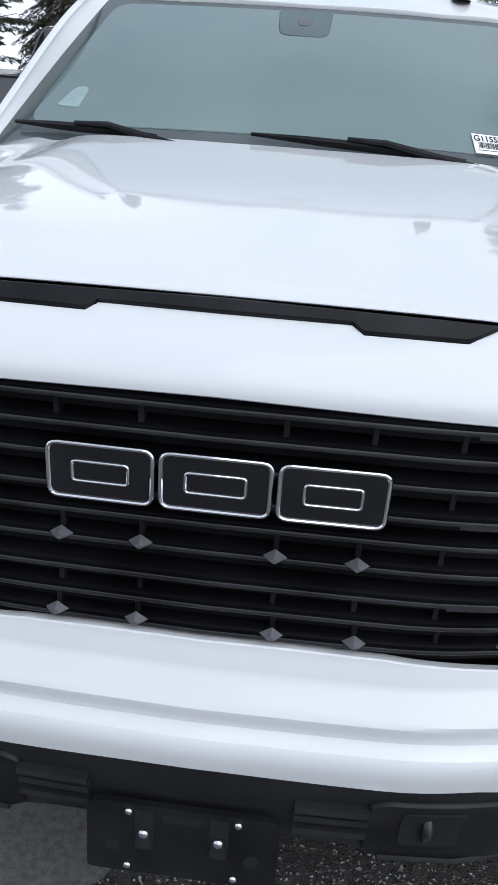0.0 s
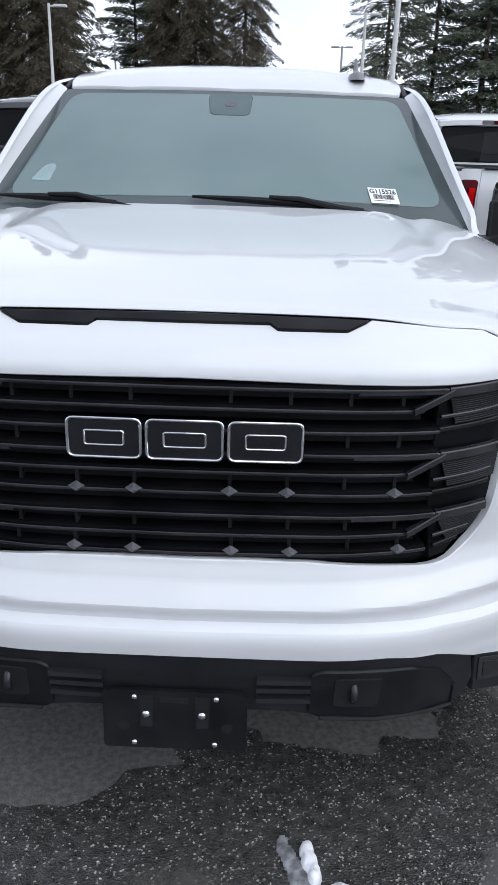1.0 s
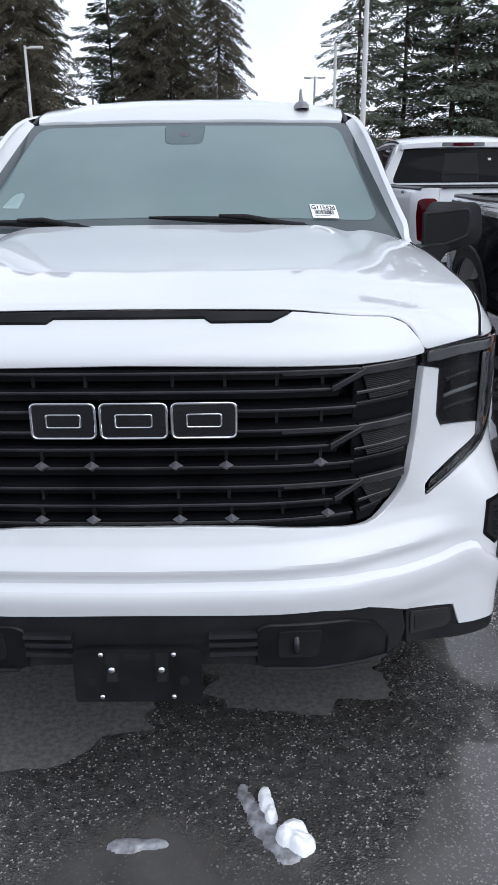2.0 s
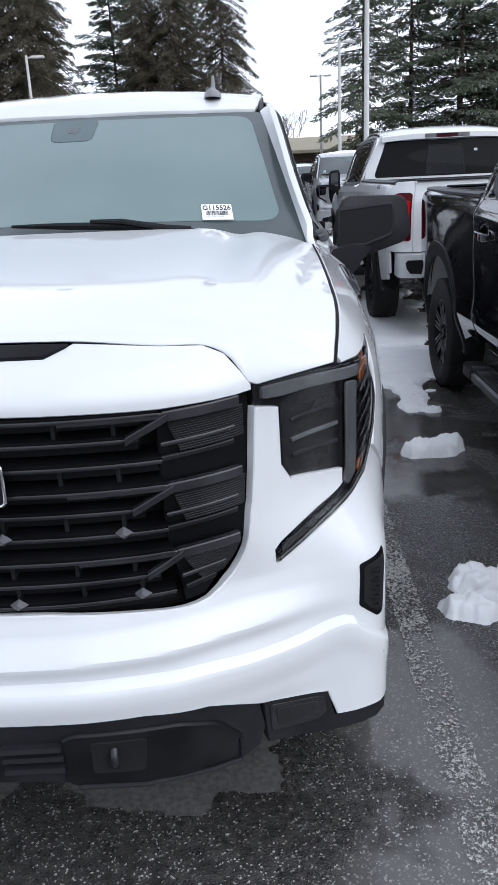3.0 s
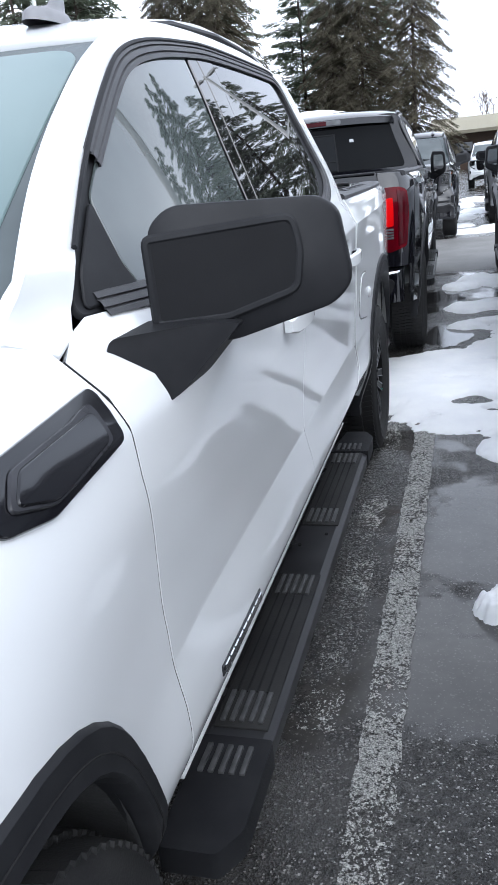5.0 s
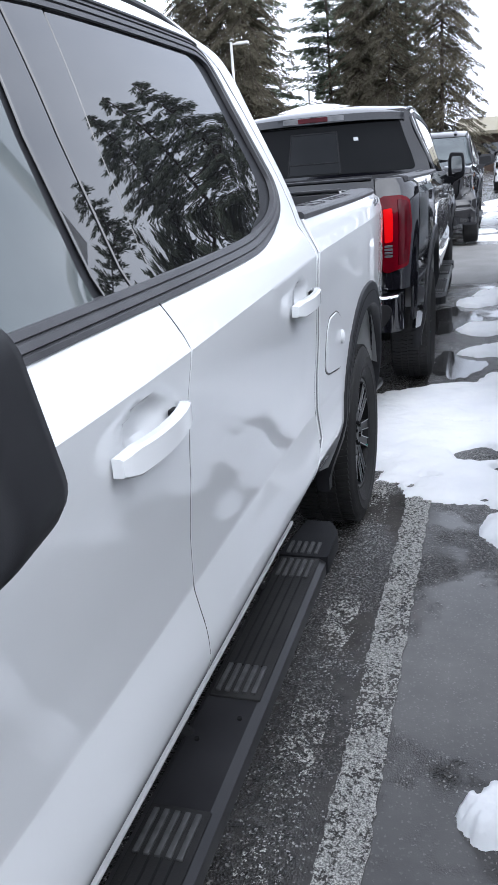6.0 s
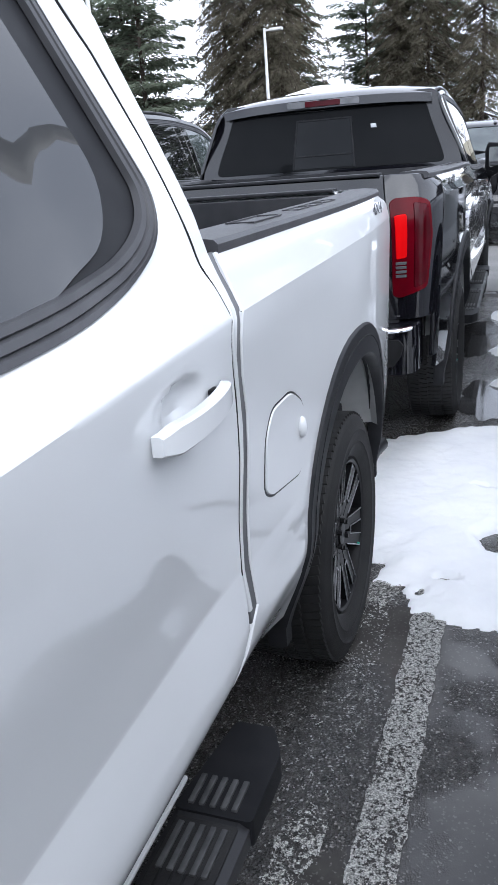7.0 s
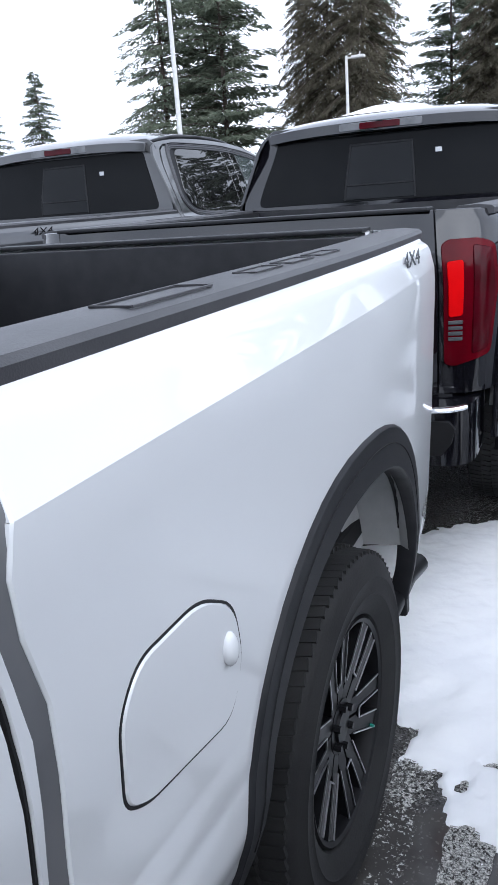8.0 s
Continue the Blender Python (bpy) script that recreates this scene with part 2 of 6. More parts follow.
def asphalt():
    m = bpy.data.materials.new("wet_asphalt")
    m.use_nodes = True
    nt = m.node_tree
    L, N = nt.links.new, nt.nodes.new
    b = nt.nodes["Principled BSDF"]
    co = N("ShaderNodeTexCoord").outputs["Object"]

    def noise_of(scale, detail=4, rough=0.55):
        n = N("ShaderNodeTexNoise")
        n.inputs["Scale"].default_value, n.inputs["Detail"].default_value, n.inputs["Roughness"].default_value = scale, detail, rough
        L(co, n.inputs["Vector"])
        return n.outputs["Fac"]

    def ramp(src, a, b_, lo=0.0, hi=1.0):
        r = N("ShaderNodeMapRange")
        r.inputs["From Min"].default_value, r.inputs["From Max"].default_value = a, b_
        r.inputs["To Min"].default_value, r.inputs["To Max"].default_value = lo, hi
        L(src, r.inputs["Value"])
        return r.outputs["Result"]

    def mix(f, a, b_):
        x = N("ShaderNodeMix")
        x.data_type = "RGBA"
        L(f, x.inputs["Factor"])
        for k, v in ((6, a), (7, b_)):
            if isinstance(v, tuple):
                x.inputs[k].default_value = (*v, 1)
            else:
                L(v, x.inputs[k])
        return x.outputs[2]

    vo = N("ShaderNodeTexVoronoi")
    vo.inputs["Scale"].default_value = 200
    L(co, vo.inputs["Vector"])
    stone = N("ShaderNodeSeparateColor")
    L(vo.outputs["Color"], stone.inputs["Color"])

    def both(op, a, b_):
        q = N("ShaderNodeMath")
        q.operation = op
        for k, v in ((0, a), (1, b_)):
            if isinstance(v, float):
                q.inputs[k].default_value = v
            else:
                L(v, q.inputs[k])
        return q.outputs["Value"]

    xyz = N("ShaderNodeSeparateXYZ")
    L(co, xyz.inputs["Vector"])
    # melt water lies between the rows of trucks and thins out in front of them
    lane = both("MULTIPLY", ramp(xyz.outputs["X"], 0.60, 1.15), ramp(xyz.outputs["Y"], -2.6, 0.9, 0.35, 1.0))
    wet = ramp(both("ADD", both("MULTIPLY", xyz.outputs["X"], 0.55), noise_of(1.3, 5, .6)), 0.62, 1.05)
    worn = both("MULTIPLY", ramp(xyz.outputs["X"], 0.45, 1.00), both("MULTIPLY", ramp(xyz.outputs["Y"], 1.6, 0.1), both("MULTIPLY", ramp(xyz.outputs["Y"], -2.6, -1.2), ramp(xyz.outputs["X"], 3.6, 2.2))))  # a shallow sheet of water in front of the bay line; also masks its painted sheen
    film = ramp(both("ADD", noise_of(0.9, 5, .6), both("ADD", both("MULTIPLY", lane, 0.05), both("MULTIPLY", worn, 0.11))), 0.54, 0.60)
    damp = ramp(noise_of(1.7, 7, .65), 0.38, 0.62)
    base = mix(ramp(noise_of(30, 6), 0.35, 0.7), (0.028, 0.0275, 0.027), (0.080, 0.078, 0.075))
    chips = mix(ramp(stone.outputs["Red"], 0.90, 0.99), base, (0.48, 0.475, 0.46))
    wetted = N("ShaderNodeMix")
    wetted.data_type, wetted.blend_type = "RGBA", "MULTIPLY"
    wetted.inputs["Factor"].default_value = 1.0
    L(chips, wetted.inputs[6])
    wetted.inputs[7].default_value = (0.58, 0.55, 0.53, 1)
    large = mix(damp, chips, wetted.outputs[2])
    pale = mix(ramp(noise_of(0.55, 6, .6), 0.52, 0.66), large, (0.095, 0.092, 0.087))
    dark = N("ShaderNodeMix")
    dark.data_type = "RGBA"
    L(ramp(film, 0, 1, 0, .85), dark.inputs["Factor"])
    L(pale, dark.inputs[6])
    # pale grey painted into the base colour for sky reflected in the water
    sky_sheen = mix(ramp(stone.outputs["Red"], 0.80, 0.99), (0.125, 0.123, 0.120), (0.30, 0.297, 0.29))
    L(mix(worn, mix(ramp(noise_of(2.2, 6, .6), 0.35, 0.65), (0.042, 0.040, 0.038), (0.092, 0.088, 0.084)), sky_sheen), dark.inputs[7])
    L(dark.outputs[2], b.inputs["Base Color"])
    grit = mix(wet, mix(stone.outputs["Green"], (0.25, 0.25, 0.25), (0.65, 0.65, 0.65)), mix(stone.outputs["Green"], (0.08, 0.08, 0.08), (0.34, 0.34, 0.34)))
    rough = mix(film, grit, (0.11, 0.11, 0.11))
    L(rough, b.inputs["Roughness"])
    bp = N("ShaderNodeBump")
    bp.inputs["Distance"].default_value = 0.0045
    L(ramp(film, 0, 1, 0.62, 0.03), bp.inputs["Strength"])
    L(both("ADD", vo.outputs["Distance"], both("MULTIPLY", noise_of(9, 4), 0.8)), bp.inputs["Height"])
    L(bp.outputs["Normal"], b.inputs["Normal"])
    return m


M["asphalt"] = asphalt()


def worn_line(name, low):
    """Old paint in specks and scabs, worn through to the stones."""
    m = bpy.data.materials.new(name)
    m.use_nodes = True
    nt = m.node_tree
    L, N = nt.links.new, nt.nodes.new
    b = nt.nodes["Principled BSDF"]
    b.inputs["Roughness"].default_value = 0.55
    co = N("ShaderNodeTexCoord").outputs["Object"]

    def speck(scale, detail, rough):
        n = N("ShaderNodeTexNoise")
        n.inputs["Scale"].default_value, n.inputs["Detail"].default_value, n.inputs["Roughness"].default_value = scale, detail, rough
        L(co, n.inputs["Vector"])
        return n.outputs["Fac"]

    def plus(a, b_, k):
        q = N("ShaderNodeMath")
        q.operation = "MULTIPLY_ADD"
        L(b_, q.inputs[0])
        q.inputs[1].default_value = k
        L(a, q.inputs[2])
        return q.outputs["Value"]

    def ramp(src, a, b_, hi=1.0):
        r = N("ShaderNodeMapRange")
        r.inputs["From Min"].default_value, r.inputs["From Max"].default_value, r.inputs["To Max"].default_value = a, b_, hi
        L(src, r.inputs["Value"])
        return r.outputs["Result"]

    fine = speck(95, 3, .7)
    xyz = N("ShaderNodeSeparateXYZ")
    L(co, xyz.inputs["Vector"])
    worn = plus(plus(plus(fine, speck(3.4, 5, .6), .75), speck(19, 4, .6), .35), ramp(xyz.outputs["Y"], 2.4, .2), -.11)
    cover = ramp(worn, low, low + .09, .96)
    x = N("ShaderNodeMix")
    x.data_type = "RGBA"
    x.inputs[6].default_value, x.inputs[7].default_value = (0.15, 0.148, 0.142, 1), (0.62, 0.62, 0.59, 1)
    L(ramp(plus(speck(210, 2, .6), fine, .6), .74, .98), x.inputs["Factor"])
    L(x.outputs[2], b.inputs["Base Color"])
    bp = N("ShaderNodeBump")
    bp.inputs["Distance"].default_value, bp.inputs["Strength"].default_value = 0.004, 0.8
    L(fine, bp.inputs["Height"])
    L(bp.outputs["Normal"], b.inputs["Normal"])
    gone = N("ShaderNodeBsdfTransparent")
    mx = N("ShaderNodeMixShader")
    L(cover, mx.inputs["Fac"])
    L(gone.outputs["BSDF"], mx.inputs[1])
    L(b.outputs["BSDF"], mx.inputs[2])
    L(mx.outputs["Shader"], nt.nodes["Material Output"].inputs["Surface"])
    return m


M["lane"] = material("damp_lane_asphalt", (0.15, 0.147, 0.142), 0.62, second=(0.21, 0.206, 0.20), scale=1.2, detail=9, bump=0.5, bump_scale=120)
M["dry"] = material("drying_asphalt", (0.085, 0.083, 0.081), 0.85, second=(0.145, 0.142, 0.137), scale=60, detail=5, bump=0.45, bump_scale=420)
M["marking"] = worn_line("worn_white_marking", 0.95)
M["faint"] = worn_line("almost_gone_marking", 1.10)
M["water"] = material("shallow_rain_water", (0.035, 0.035, 0.037), 0.03, second=(0.055, 0.055, 0.056), scale=3, rough2=0.10)


# ---- building helpers ----
def part(name, bm, mat, parent=None, label="", smooth=True, angle=40):
    """Links a bmesh as one mesh object under a thing or a part."""
    bmesh.ops.recalc_face_normals(bm, faces=bm.faces)
    for e in bm.edges:
        if len(e.link_faces) == 2 and e.calc_face_angle(0) > radians(angle):
            e.smooth = False
    for f in bm.faces:
        f.smooth = smooth
    me = bpy.data.meshes.new(name)
    bm.to_mesh(me)
    bm.free()
    for m in mat if isinstance(mat, (list, tuple)) else (mat,):
        me.materials.append(m)
    ob = new(name, me)
    if parent:
        ob.parent = parent
    return tagged(ob, label)


def thing(name, label, category, group="", m=None):
    ob = new(name)
    ob.empty_display_size = 0.1
    if m:
        ob.matrix_world = m
    return tagged(ob, label, category, group)


def add_box(bm, x0, x1, y0, y1, z0, z1, bevel=0.0, m=None, segs=2):
    r = bmesh.ops.create_cube(bm, size=1, matrix=(m or Matrix()) @ Matrix.Translation(((x0 + x1) / 2, (y0 + y1) / 2, (z0 + z1) / 2))
                              @ Matrix.Diagonal((x1 - x0, y1 - y0, z1 - z0, 1)))
    if bevel:
        es = list({e for v in r["verts"] for e in v.link_edges})
        bmesh.ops.bevel(bm, geom=es, offset=bevel, segments=segs, profile=0.5, affect="EDGES")


def add_prism(bm, pts, depth, place):
    """A polygon extruded by depth; place(u, v, w) gives the point."""
    a = [bm.verts.new(place(u, v, 0)) for u, v in pts]
    b = [bm.verts.new(place(u, v, depth)) for u, v in pts]
    bm.faces.new(a)
    bm.faces.new(b[::-1])
    for i in range(len(pts)):
        j = (i + 1) % len(pts)
        bm.faces.new((a[i], b[i], b[j], a[j]))


def add_tube(bm, path, radius, sides=8, cap=True):
    """A tube along points; radius a number or a function of 0..1."""
    rings, n = [], len(path)
    for i, p in enumerate(path):
        p = Vector(p)
        d = (Vector(path[min(i + 1, n - 1)]) - Vector(path[max(i - 1, 0)])).normalized()
        a = d.orthogonal().normalized() if i == 0 else (a - d * a.dot(d)).normalized()
        b = d.cross(a)
        r = radius(i / (n - 1)) if callable(radius) else radius
        rings.append([bm.verts.new(p + r * (math.cos(q) * a + math.sin(q) * b)) for q in (2 * math.pi * k / sides for k in range(sides))])
    for r0, r1 in zip(rings, rings[1:]):
        for k in range(sides):
            bm.faces.new((r0[k], r0[(k + 1) % sides], r1[(k + 1) % sides], r1[k]))
    if cap:
        bm.faces.new(rings[0])
        bm.faces.new(rings[-1])


def add_lathe(bm, profile, steps, close=False):
    """Turns (radius, x) points round the x axis."""
    rows = [[bm.verts.new((x, r * math.cos(q), r * math.sin(q))) for r, x in profile] for q in (2 * math.pi * k / steps for k in range(steps))]
    for k in range(steps):
        a, b = rows[k], rows[(k + 1) % steps]
        for i in range(len(profile) - (0 if close else 1)):
            j = (i + 1) % len(profile)
            bm.faces.new((a[i], b[i], b[j], a[j]))


def rounded(pts, r, n=4):
    """A polygon with its corners rounded; a point may carry its own radius."""
    out = []
    for i, p in enumerate(pts):
        a, c = Vector(pts[i - 1][:2]), Vector(pts[(i + 1) % len(pts)][:2])
        rr = p[2] if len(p) > 2 else r
        p = Vector(p[:2])
        da, dc = (a - p), (c - p)
        k = min(rr, da.length * 0.45, dc.length * 0.45)
        if k < 1e-5:
            out.append(tuple(p))
            continue
        s, e = p + da.normalized() * k, p + dc.normalized() * k
        for j in range(n + 1):
            t = j / n
            out.append(tuple((1 - t) ** 2 * s + 2 * t * (1 - t) * p + t * t * e))
    return out


def sheet(name, outline, fn, mat, parent, step_u=0.05, step_v=0.05, thick=0.015, lift=0.0, label="", lip=0.0025, angle=48, cuts=()):
    """A panel: a polygon in (u, v), cut into a fine grid, laid on the surface fn and given thickness and a soft lip."""
    bm = bmesh.new()
    bm.faces.new([bm.verts.new((u, v, 0)) for u, v in outline])
    for axis, st in ((0, step_u), (1, step_v)):
        lo, hi = min(p[axis] for p in outline), max(p[axis] for p in outline)
        n = max(1, math.ceil((hi - lo) / st))
        for k in range(1, n):
            no = Vector((1, 0, 0)) if axis == 0 else Vector((0, 1, 0))
            bmesh.ops.bisect_plane(bm, geom=bm.verts[:] + bm.edges[:] + bm.faces[:], plane_co=no * (lo + (hi - lo) * k / n), plane_no=no, dist=1e-7)
    for c in cuts:
        bmesh.ops.bisect_plane(bm, geom=bm.verts[:] + bm.edges[:] + bm.faces[:], plane_co=(0, c, 0), plane_no=(0, 1, 0), dist=1e-7)
    h = 1e-3
    nrm = {}
    for v in bm.verts:
        u, w = v.co.x, v.co.y
        p = Vector(fn(u, w))
        n = (Vector(fn(u + h, w)) - Vector(fn(u - h, w))).cross(Vector(fn(u, w + h)) - Vector(fn(u, w - h)))
        n.normalize()
        if n.dot(p - Vector((0, min(max(p.y, 1.0), 5.0), 0.9))) < 0:
            n.negate()
        nrm[v] = n
        v.co = p + n * lift
    rim = [e for e in bm.edges if len(e.link_faces) == 1]
    for e in rim:
        e.smooth = False
    if thick:
        ring = {v for e in rim for v in e.verts}
        out = {v: Vector() for v in ring}
        for e in rim:
            f = e.link_faces[0]
            d = (e.verts[1].co - e.verts[0].co)
            n = (nrm[e.verts[0]] + nrm[e.verts[1]]).normalized()
            o = d.cross(n).normalized()
            if o.dot(f.calc_center_median() - e.verts[0].co) > 0:
                o.negate()
            for v in e.verts:
                out[v] += o
        v1, v2 = {}, {}
        for v in ring:
            o = out[v].normalized() if out[v].length > 1e-6 else Vector()
            v1[v] = bm.verts.new(v.co + o * lip - nrm[v] * lip)
            v2[v] = bm.verts.new(v.co + o * lip - nrm[v] * thick)
        for e in rim:
            a, b = e.verts
            bm.faces.new((a, b, v1[b], v1[a]))
            bm.faces.new((v1[a], v1[b], v2[b], v2[a]))
    return part(name, bm, mat, parent, label, angle=angle)


def mirrored(fn, s):
    return lambda u, v: (lambda p: (s * p[0], p[1], p[2]))(fn(u, v))


def smoothed(pts, n=5):
    """A polyline rounded into a curve through its points."""
    out = []
    for i in range(len(pts) - 1):
        a, b, c, d = (Vector(pts[min(max(k, 0), len(pts) - 1)]) for k in (i - 1, i, i + 1, i + 2))
        for j in range(n):
            t = j / n
            out.append(tuple(b + .5 * t * ((c - a) + t * ((2 * a - 5 * b + 4 * c - d) + t * (3 * (b - c) + d - a)))))
    return out + [tuple(pts[-1])]


def flipped(bm):
    for v in bm.verts:
        v.co.x = -v.co.x
    bmesh.ops.reverse_faces(bm, faces=bm.faces)


# ---- the pickup's surfaces ----
def spline(xs, ys, x):
    n = len(xs)
    if x <= xs[0]:
        return ys[0]
    if x >= xs[-1]:
        return ys[-1]
    i = 0
    while x > xs[i + 1]:
        i += 1

    def slope(k):
        if k == 0:
            return (ys[1] - ys[0]) / (xs[1] - xs[0])
        if k == n - 1:
            return (ys[-1] - ys[-2]) / (xs[-1] - xs[-2])
        a, b = (ys[k] - ys[k - 1]) / (xs[k] - xs[k - 1]), (ys[k + 1] - ys[k]) / (xs[k + 1] - xs[k])
        return 0.0 if a * b <= 0 else 2 * a * b / (a + b)

    h = xs[i + 1] - xs[i]
    t = (x - xs[i]) / h
    return (1 + 2 * t) * (1 - t) ** 2 * ys[i] + t * (1 - t) ** 2 * h * slope(i) + t * t * (3 - 2 * t) * ys[i + 1] + t * t * (t - 1) * h * slope(i + 1)


def ease(a, b, x):
    t = min(1, max(0, (x - a) / (b - a)))
    return t * t * (3 - 2 * t)


# half width of the flank by height, at stations along the truck; the shoulder crease rises to the back
SIDE_Z = (0.42, 0.52, 0.60, 0.645, 0.788, 0.88, 1.00, 1.12, 1.20, 1.251, 1.30, 1.34, 1.40)
SIDE_Y = (0.28, 0.37, 0.46, 0.65, 0.975, 1.45, 1.90, 3.60, 3.80, 4.72, 5.58, 5.75)
SIDE_X = (
    (0.86, 0.86, 0.86, 0.86, 0.86, 0.86, 0.86, 0.86, 0.862, 0.85, 0.83, 0.82, 0.8),
    (0.93, 0.93, 0.93, 0.93, 0.93, 0.93, 0.93, 0.93, 0.915, 0.89, 0.858, 0.835, 0.8),
    (0.985, 0.985, 0.985, 0.986, 0.985, 0.974, 0.962, 0.957, 0.94, 0.911, 0.876, 0.84, 0.8),
    (0.992, 0.993, 0.996, 1.000, 1.008, 1.012, 1.010, 0.996, 0.967, 0.935, 0.893, 0.858, 0.81),
    (0.99, 1, 1.012, 1.022, 1.040, 1.044, 1.042, 1.026, 0.996, 0.962, 0.915, 0.878, 0.82),
    (0.90, 0.945, 0.994, 1.004, 0.994, 0.995, 1.006, 1.018, 1.018, 0.995, 0.94, 0.893, 0.83),
    (0.88, 0.930, 0.994, 1.009, 0.984, 0.988, 1.002, 1.019, 1.028, 1.034, 1, 0.97, 0.94),
    (0.88, 0.930, 0.994, 1.009, 0.984, 0.988, 1.002, 1.016, 1.024, 1.027, 0.999, 0.972, 0.94),
    (0.90, 0.945, 0.992, 1.003, 0.992, 0.995, 1.006, 1.016, 1.024, 1.027, 1, 0.986, 0.968),
    (0.98, 1.005, 1.016, 1.02, 1.022, 1.023, 1.022, 1.021, 1.021, 1.021, 1.000, 0.986, 0.966),
    (0.93, 0.948, 0.956, 0.96, 0.966, 0.970, 0.974, 0.978, 0.981, 0.980, 0.969, 0.954, 0.93),
    (0.88, 0.895, 0.904, 0.908, 0.915, 0.92, 0.928, 0.933, 0.938, 0.9414, 0.915, 0.903, 0.89))
CUPS = ((2.445, 1.184), (3.505, 1.203))


def lift_of(y, w):
    """How far the shoulder has risen at this station."""
    rise = spline((1.9, 2.45, 3.17, 3.76, 4.6, 5.74), (1.238, 1.244, 1.266, 1.287, 1.297, 1.308), y) - 1.251
    return rise * ease(1.0, 1.18, w) * (1 - ease(1.30, 1.40, w)) * ease(1.45, 1.9, y)


def unrisen(y, z):
    w = z
    for _ in range(4):
        w = z - lift_of(y, w)
    return w


def creased_row(row, w):
    """A station's half width, with true edges at the sill and the shoulder."""
    if w <= SIDE_Z[4]:
        return spline(SIDE_Z[:5], row[:5], w)
    if w <= SIDE_Z[9]:
        return spline(SIDE_Z[4:10], row[4:10], w)
    return spline(SIDE_Z[9:], row[9:], w)


def flank_plain(y, z):
    w = unrisen(y, z)
    return (spline(SIDE_Y, [creased_row(row, w) for row in SIDE_X], y), y, z)


def flank(y, z):
    x = flank_plain(y, z)[0]
    for cy, cz in CUPS:
        x -= .024 * ease(1.0, .25, ((y - cy) / .078) ** 2 + ((z - cz) / .040) ** 2)
    return (x, y, z)


def cab(y, z):
    """The cab's side: the flank below the belt, the leaning greenhouse above."""
    low = flank(y, min(z, 1.40))[0]
    lean = .045 * (1 - ease(1.50, 2.25, y))
    k = ease(1.315, 1.41, z)
    back = .030 * ease(3.40, 3.76, y) * (1 - ease(1.42, 1.76, z))
    return (low * (1 - k) + (0.955 + back - lean - (max(z, 1.28) - 1.34) * 0.34 - 0.25 * max(0, z - 1.62) ** 2) * k, y, z)


def along_crease(fn):
    """The same surface with its rows bent to follow the shoulder."""
    return lambda y, w: fn(y, w + lift_of(y, w))


def nipped(outline):
    """The outline with its edge at the back of the cab drawn forward at the shoulder."""
    return [(y - (.050 * math.exp(-((z - 1.25) / .105) ** 2) if 3.70 < y < 3.84 else 0), z) for y, z in outline]


def bent(outline):
    return [(y, unrisen(y, z)) for y, z in outline]


PLAN_UP = ((0, .03), (.3, .035), (.45, .05), (.58, .085), (.66, .125), (.72, .18), (.80, .245), (.87, .292), (.935, .40), (.965, .50), (.985, .65))
PLAN_LOW = ((0, -.05), (.3, -.04), (.5, .0), (.62, .06), (.72, .125), (.82, .198), (.905, .238), (.957, .277), (.98, .36), (.99, .50), (.995, .65))
NOSE_Z = (0.30, 0.42, 0.48, 0.52, 0.58, 0.62, 0.658, 0.664, 0.690, 0.696, 0.702, 0.738, 0.744, 0.750, 0.79, 0.95, 1.10, 1.20, 1.24, 1.28, 1.32)
NOSE_Y = (0.02, 0.008, 0.008, -0.002, -0.010, -0.012, -0.0055, -0.0065, -0.0160, -0.0162, -0.0125, 0.0150, 0.0185, 0.0200, 0.031, 0.035, 0.03, 0.02, 0.045, 0.095, 0.13)


def along(curve, u):
    d = [0]
    for a, b in zip(curve, curve[1:]):
        d.append(d[-1] + math.dist(a, b))
    return spline(d, [p[0] for p in curve], u * d[-1]), spline(d, [p[1] for p in curve], u * d[-1])


def nose(u, z):
    """The front: u 0 in the middle, 1 at the wheel arch; negative on the other side."""
    s, u = (-1 if u < 0 else 1), abs(u)
    a, b, k = along(PLAN_LOW, u), along(PLAN_UP, u), ease(.74, .95, z)
    x, y = a[0] + (b[0] - a[0]) * k, a[1] + (b[1] - a[1]) * k
    y += (spline(NOSE_Z, NOSE_Y, z) - (-.05 + .08 * k)) * (1 - ease(.45, .72, u))
    # the bumper's lower band stands proud under a crease that ends at the corner
    d = crease_z(u) - z
    t = min(1, max(0, (d + .002) / .020))
    out = .019 * (1 - (1 - t) ** 2) * (1 - .35 * ease(.035, .10, d)) * (1 - ease(.74, .82, u))
    k2 = ease(.35, .75, u)
    x += .6 * out * k2
    # the corner swells out to the fender's flare
    x += .018 * ease(.82, 1.0, u) * ease(.55, .72, z) * (1 - ease(.98, 1.06, z))
    # the lamp's tip leans in with the fender
    x -= .024 * ease(.78, .91, u) * ease(1.06, 1.20, z)
    return (s * x, y - out * (1 - .3 * k2), z)


def crease_z(u):
    return spline((0, .2, .4, .50, .58, .665, .70, .76, .82), (.656, .655, .643, .630, .633, .652, .612, .560, .53), abs(u))


def creased(u, w):
    """The nose with its rows bent to run along the crease."""
    return nose(u, w + (crease_z(u) - .65) * (1 - ease(.03, .13, abs(w - .65))))


def uncreased(u, z):
    lo, hi = z - .15, z + .15
    for _ in range(30):
        m = (lo + hi) / 2
        lo, hi = (m, hi) if m + (crease_z(u) - .65) * (1 - ease(.03, .13, abs(m - .65))) < z else (lo, m)
    return lo


